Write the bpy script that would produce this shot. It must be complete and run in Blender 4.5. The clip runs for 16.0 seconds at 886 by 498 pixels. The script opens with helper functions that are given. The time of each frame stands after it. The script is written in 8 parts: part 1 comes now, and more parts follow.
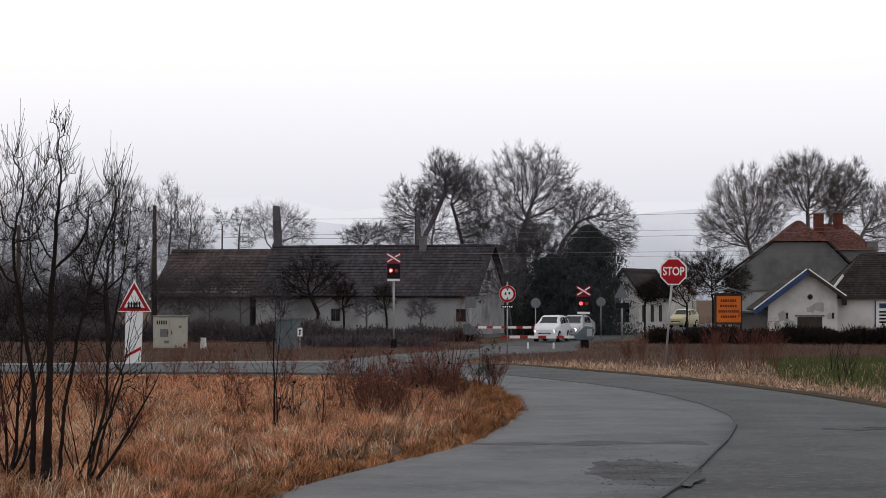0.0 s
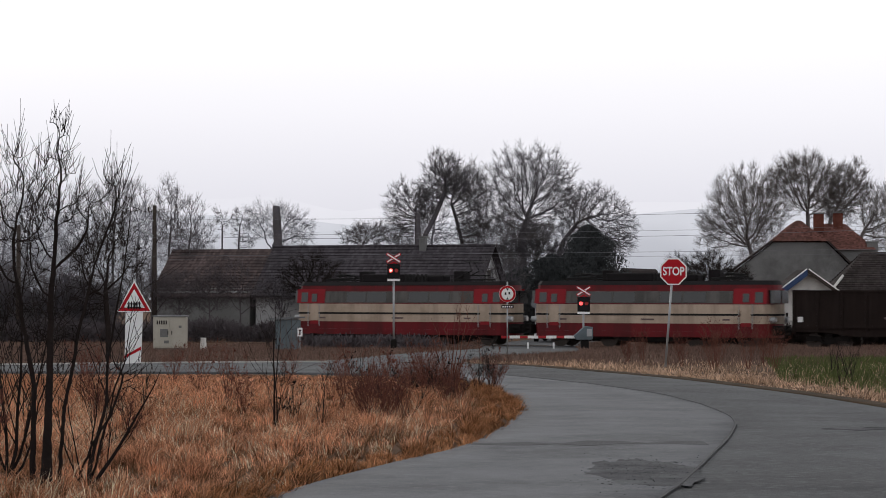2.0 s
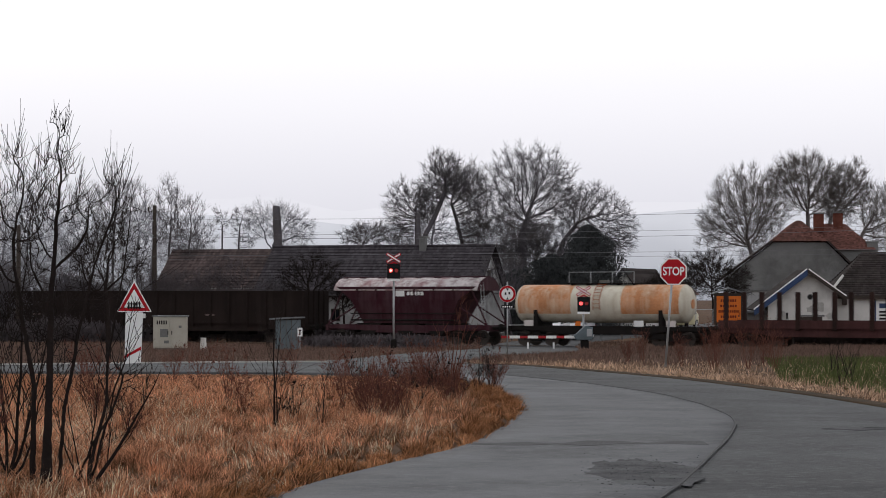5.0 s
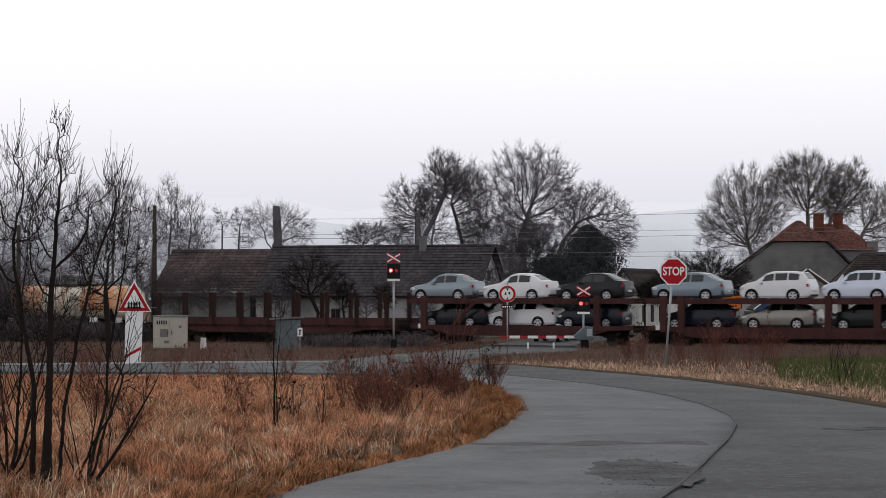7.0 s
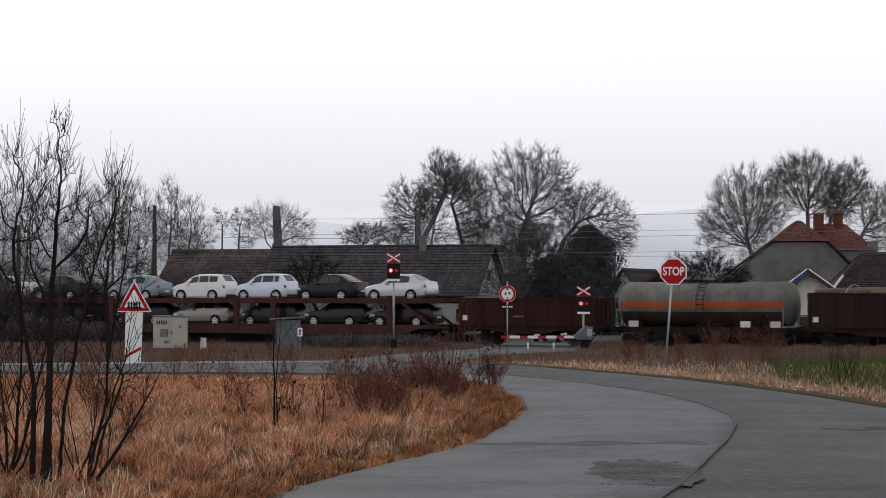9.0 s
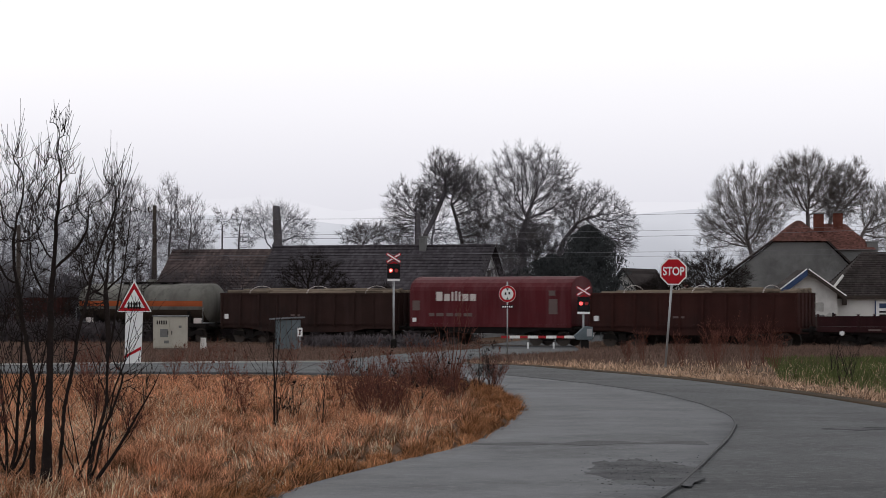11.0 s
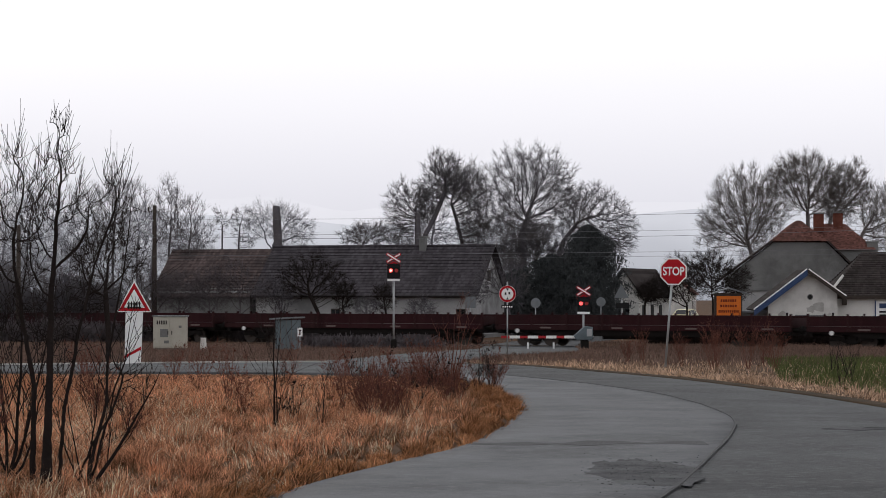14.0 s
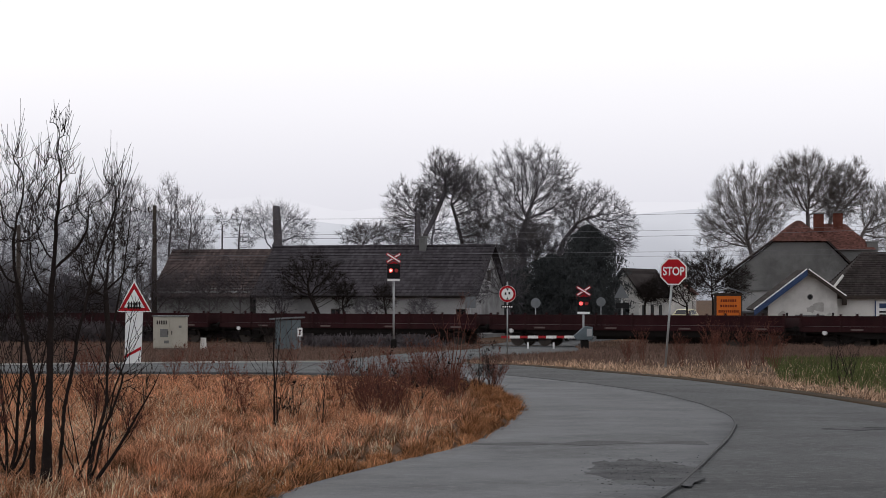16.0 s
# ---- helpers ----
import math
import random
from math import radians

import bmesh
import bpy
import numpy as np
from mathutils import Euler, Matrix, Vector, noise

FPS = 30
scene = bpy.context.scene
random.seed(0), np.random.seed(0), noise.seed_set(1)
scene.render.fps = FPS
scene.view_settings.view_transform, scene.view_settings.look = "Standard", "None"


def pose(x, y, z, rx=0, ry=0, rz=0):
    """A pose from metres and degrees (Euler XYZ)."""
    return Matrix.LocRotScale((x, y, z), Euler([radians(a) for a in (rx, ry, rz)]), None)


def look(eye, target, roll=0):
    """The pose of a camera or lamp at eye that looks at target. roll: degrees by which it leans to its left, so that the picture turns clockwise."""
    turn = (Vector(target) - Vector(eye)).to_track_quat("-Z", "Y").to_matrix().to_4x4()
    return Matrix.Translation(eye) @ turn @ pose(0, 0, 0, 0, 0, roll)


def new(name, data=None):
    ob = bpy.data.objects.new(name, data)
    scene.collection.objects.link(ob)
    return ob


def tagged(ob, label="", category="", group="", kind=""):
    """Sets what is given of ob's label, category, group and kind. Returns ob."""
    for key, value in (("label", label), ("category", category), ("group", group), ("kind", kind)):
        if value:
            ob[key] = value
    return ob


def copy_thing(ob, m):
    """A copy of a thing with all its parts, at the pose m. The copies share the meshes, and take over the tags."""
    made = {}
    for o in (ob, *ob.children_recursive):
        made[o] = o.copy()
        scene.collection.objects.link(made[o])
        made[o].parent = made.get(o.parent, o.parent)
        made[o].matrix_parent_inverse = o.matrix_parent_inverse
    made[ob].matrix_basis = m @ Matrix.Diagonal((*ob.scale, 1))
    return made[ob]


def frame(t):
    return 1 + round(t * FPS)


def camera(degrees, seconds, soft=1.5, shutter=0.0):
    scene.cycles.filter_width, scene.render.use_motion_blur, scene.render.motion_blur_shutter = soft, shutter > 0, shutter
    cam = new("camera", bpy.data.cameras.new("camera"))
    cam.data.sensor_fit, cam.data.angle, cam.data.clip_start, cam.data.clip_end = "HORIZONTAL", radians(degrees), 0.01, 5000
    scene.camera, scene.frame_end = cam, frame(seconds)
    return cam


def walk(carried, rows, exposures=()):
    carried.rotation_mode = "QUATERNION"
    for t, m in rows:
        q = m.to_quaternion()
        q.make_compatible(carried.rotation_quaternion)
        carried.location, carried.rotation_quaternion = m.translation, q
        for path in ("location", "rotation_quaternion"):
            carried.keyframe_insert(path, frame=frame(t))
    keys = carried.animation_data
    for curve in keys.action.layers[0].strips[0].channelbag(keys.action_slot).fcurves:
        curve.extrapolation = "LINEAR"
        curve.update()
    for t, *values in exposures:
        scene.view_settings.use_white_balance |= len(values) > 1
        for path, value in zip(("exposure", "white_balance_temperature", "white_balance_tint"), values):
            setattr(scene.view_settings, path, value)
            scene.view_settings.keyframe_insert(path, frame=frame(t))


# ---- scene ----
# A level crossing on a hazy winter day: a goods train passes, the camera stands still by the road.
cam = camera(22.18, 16.0, soft=0.4, shutter=0.16)
EYE = (0.0, 0.0, 1.8)
walk(cam, [(0.0, look(EYE, (0, 100, 3.825))), (16.0, look(EYE, (0, 100, 3.825)))], exposures=[(0.0, 0.0), (16.0, 0.0)])

# ---- world and light ----
SUN_UP, SUN_TURN = radians(35), radians(-40)
world = bpy.data.worlds.new("overcast_sky")
scene.world = world
world.use_nodes = True
wn, wl = world.node_tree.nodes, world.node_tree.links
wn.clear()
sky = wn.new("ShaderNodeTexSky")
sky.sky_type, sky.sun_disc = "NISHITA", False
sky.sun_elevation, sky.sun_rotation = SUN_UP, SUN_TURN
sky.dust_density, sky.air_density = 8.0, 1.0
wtc, wsep, wramp = wn.new("ShaderNodeTexCoord"), wn.new("ShaderNodeSeparateXYZ"), wn.new("ShaderNodeValToRGB")
wl.new(wtc.outputs["Generated"], wsep.inputs[0]), wl.new(wsep.outputs[2], wramp.inputs[0])
# cloud layer: lavender haze at the skyline, white above it, duller overhead
stops = wramp.color_ramp.elements
stops[0].position, stops[0].color = 0.0, (0.66, 0.66, 0.72, 1)
stops[1].position, stops[1].color = 1.0, (0.52, 0.53, 0.56, 1)
for at_z, rgb in ((0.045, (0.80, 0.795, 0.86)), (0.08, (0.93, 0.92, 0.975)), (0.125, (1.06, 1.05, 1.07)), (0.3, (0.86, 0.86, 0.88))):
    el = stops.new(at_z)
    el.color = (*rgb, 1)
haze = wn.new("ShaderNodeMix")
haze.data_type = "RGBA"
haze.inputs[0].default_value = 0.97
tint = wn.new("ShaderNodeVectorMath")
tint.operation = "SCALE"
tint.inputs["Scale"].default_value = 9.2
wl.new(wramp.outputs[0], tint.inputs[0]), wl.new(tint.outputs[0], haze.inputs[7])
wl.new(sky.outputs[0], haze.inputs[6])
bgn = wn.new("ShaderNodeBackground")
bgn.inputs[1].default_value = 0.112
wl.new(haze.outputs[2], bgn.inputs[0])
wout = wn.new("ShaderNodeOutputWorld")
wl.new(bgn.outputs[0], wout.inputs[0])
sun = new("sun", bpy.data.lights.new("sun", "SUN"))
sun.data.energy, sun.data.angle, sun.data.color = 0.5, radians(30), (1.0, 0.97, 0.93)
sun.matrix_world = look((-64, 137, 75), (0, 60, 0))


# ---- materials ----
def mat(name, base, rough=0.7, metal=0.0, scale=2.0, var=0.25, fine=40.0, bump=0.15, stain=None, stain_amt=0.0, obj_var=0.0, isl_var=0.0, spec=0.12):
    """A procedural surface: a base colour varied at two scales, with stains and fine relief."""
    m = bpy.data.materials.new(name)
    m.use_nodes = True
    n, l = m.node_tree.nodes, m.node_tree.links
    b = n["Principled BSDF"]
    b.inputs["Roughness"].default_value, b.inputs["Metallic"].default_value = rough, metal
    b.inputs["Specular IOR Level"].default_value = spec
    tc = n.new("ShaderNodeTexCoord")
    n1, n2 = n.new("ShaderNodeTexNoise"), n.new("ShaderNodeTexNoise")
    n1.inputs["Scale"].default_value, n1.inputs["Detail"].default_value = scale, 5
    n2.inputs["Scale"].default_value, n2.inputs["Detail"].default_value = fine, 3
    l.new(tc.outputs["Object"], n1.inputs["Vector"]), l.new(tc.outputs["Object"], n2.inputs["Vector"])
    add = n.new("ShaderNodeMath")
    add.operation = "MULTIPLY_ADD"
    add.inputs[1].default_value = 0.4
    l.new(n2.outputs[0], add.inputs[0]), l.new(n1.outputs[0], add.inputs[2])
    val = add.outputs[0]
    for src, amt in (("obj", obj_var), ("isl", isl_var)):
        if amt:
            info = n.new("ShaderNodeObjectInfo" if src == "obj" else "ShaderNodeNewGeometry")
            mad = n.new("ShaderNodeMath")
            mad.operation = "MULTIPLY_ADD"
            mad.inputs[1].default_value = amt
            l.new(info.outputs["Random" if src == "obj" else "Random Per Island"], mad.inputs[0])
            l.new(val, mad.inputs[2])
            sub = n.new("ShaderNodeMath")
            sub.operation = "SUBTRACT"
            sub.inputs[1].default_value = amt / 2
            l.new(mad.outputs[0], sub.inputs[0])
            val = sub.outputs[0]
    ramp = n.new("ShaderNodeValToRGB")
    lo, hi = [c * (1 - var) for c in base], [min(1, c * (1 + var)) for c in base]
    ramp.color_ramp.elements[0].position, ramp.color_ramp.elements[1].position = 0.38, 1.02
    ramp.color_ramp.elements[0].color, ramp.color_ramp.elements[1].color = (*lo, 1), (*hi, 1)
    l.new(val, ramp.inputs[0])
    col = ramp.outputs[0]
    if stain:
        n3 = n.new("ShaderNodeTexNoise")
        n3.inputs["Scale"].default_value, n3.inputs["Detail"].default_value, n3.inputs["Roughness"].default_value = scale * 0.6, 7, 0.65
        l.new(tc.outputs["Object"], n3.inputs["Vector"])
        r3 = n.new("ShaderNodeValToRGB")
        r3.color_ramp.elements[0].position, r3.color_ramp.elements[1].position = 0.47, 0.66
        r3.color_ramp.elements[1].color = (stain_amt, stain_amt, stain_amt, 1)
        l.new(n3.outputs[0], r3.inputs[0])
        mx = n.new("ShaderNodeMix")
        mx.data_type = "RGBA"
        mx.inputs[7].default_value = (*stain, 1)
        l.new(r3.outputs[0], mx.inputs[0]), l.new(col, mx.inputs[6])
        col = mx.outputs[2]
    l.new(col, b.inputs["Base Color"])
    if bump:
        bp = n.new("ShaderNodeBump")
        bp.inputs["Strength"].default_value, bp.inputs["Distance"].default_value = bump, 0.02
        l.new(n2.outputs[0], bp.inputs["Height"])
        l.new(bp.outputs[0], b.inputs["Normal"])
    return m


def glow(name, colour, strength):
    m = bpy.data.materials.new(name)
    m.use_nodes = True
    b = m.node_tree.nodes["Principled BSDF"]
    b.inputs["Base Color"].default_value = (*colour, 1)
    b.inputs["Emission Color"].default_value, b.inputs["Emission Strength"].default_value = (*colour, 1), strength
    return m


def plain(name, colour, rough=0.5, metal=0.0):
    return mat(name, colour, rough, metal, 3.0, 0.08, 60, 0.03)


def weather(m, marks):
    """Lays stains over a standing thing's material. marks: (scale, from, to, amount, colour)."""
    n, l = m.node_tree.nodes, m.node_tree.links
    b = n["Principled BSDF"]
    geo = n.new("ShaderNodeNewGeometry")
    for scale, lo, hi, amt, rgb in marks:
        tex, mr, mx = n.new("ShaderNodeTexNoise"), n.new("ShaderNodeMapRange"), n.new("ShaderNodeMix")
        tex.inputs["Scale"].default_value, tex.inputs["Detail"].default_value, tex.inputs["Roughness"].default_value = scale, 7, 0.65
        mr.inputs[1].default_value, mr.inputs[2].default_value, mr.inputs[4].default_value = lo, hi, amt
        mx.data_type = "RGBA"
        mx.inputs[7].default_value = (*rgb, 1)
        l.new(geo.outputs["Position"], tex.inputs["Vector"]), l.new(tex.outputs[0], mr.inputs[0])
        l.new(mr.outputs[0], mx.inputs[0]), l.new(b.inputs["Base Color"].links[0].from_socket, mx.inputs[6])
        l.new(mx.outputs[2], b.inputs["Base Color"])
    return m


def roof_mat(name, base, moss, var=0.3):
    """Old roof tiles: every tile of a course has its own shade, with lichen and moss over all."""
    m = mat(name, base, 0.9, 0, 0.5, 0.3, 12, 0.25, spec=0.06)
    n, l = m.node_tree.nodes, m.node_tree.links
    b = n["Principled BSDF"]
    tc, sep, info, comb, wht = (n.new("ShaderNode" + k) for k in ("TexCoord", "SeparateXYZ", "ObjectInfo", "CombineXYZ", "TexWhiteNoise"))
    mul, flo, rnd = n.new("ShaderNodeMath"), n.new("ShaderNodeMath"), n.new("ShaderNodeMath")
    mul.operation, flo.operation, rnd.operation = "MULTIPLY", "FLOOR", "MULTIPLY"
    mul.inputs[1].default_value, rnd.inputs[1].default_value = 5.5, 97.0
    l.new(tc.outputs["Object"], sep.inputs[0]), l.new(sep.outputs[0], mul.inputs[0]), l.new(mul.outputs[0], flo.inputs[0])
    l.new(info.outputs["Random"], rnd.inputs[0]), l.new(flo.outputs[0], comb.inputs[0]), l.new(rnd.outputs[0], comb.inputs[1])
    l.new(comb.outputs[0], wht.inputs["Vector"])
    tile = n.new("ShaderNodeMapRange")
    tile.inputs[3].default_value, tile.inputs[4].default_value = 1 - var, 1 + var
    l.new(wht.outputs["Value"], tile.inputs[0])
    scl = n.new("ShaderNodeVectorMath")
    scl.operation = "SCALE"
    first = b.inputs["Base Color"].links[0].from_socket
    l.new(first, scl.inputs[0]), l.new(tile.outputs[0], scl.inputs["Scale"])
    col = scl.outputs[0]
    l.new(scl.outputs[0], b.inputs["Base Color"])
    weather(m, ((0.45, 0.48, 0.68, 0.7, moss), (2.2, 0.60, 0.70, 0.5, tuple(c * 2.2 for c in base))))
    return m


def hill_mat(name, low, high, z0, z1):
    """Far wooded hillside as a glowing backdrop, its haze painted by height."""
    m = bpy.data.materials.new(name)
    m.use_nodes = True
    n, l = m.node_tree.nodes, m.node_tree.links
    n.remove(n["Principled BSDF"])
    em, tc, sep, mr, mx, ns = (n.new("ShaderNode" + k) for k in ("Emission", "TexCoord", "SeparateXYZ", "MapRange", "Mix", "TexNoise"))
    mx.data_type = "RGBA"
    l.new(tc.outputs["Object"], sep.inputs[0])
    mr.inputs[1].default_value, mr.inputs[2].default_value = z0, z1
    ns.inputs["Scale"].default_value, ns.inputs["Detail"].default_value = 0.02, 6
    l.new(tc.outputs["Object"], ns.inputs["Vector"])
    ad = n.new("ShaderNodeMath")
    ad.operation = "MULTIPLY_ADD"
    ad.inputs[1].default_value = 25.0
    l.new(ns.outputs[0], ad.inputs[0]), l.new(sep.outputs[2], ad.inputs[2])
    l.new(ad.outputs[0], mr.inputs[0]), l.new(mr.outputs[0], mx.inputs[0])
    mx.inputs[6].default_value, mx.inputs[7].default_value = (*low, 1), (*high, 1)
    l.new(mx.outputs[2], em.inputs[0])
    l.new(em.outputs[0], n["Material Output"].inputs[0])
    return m


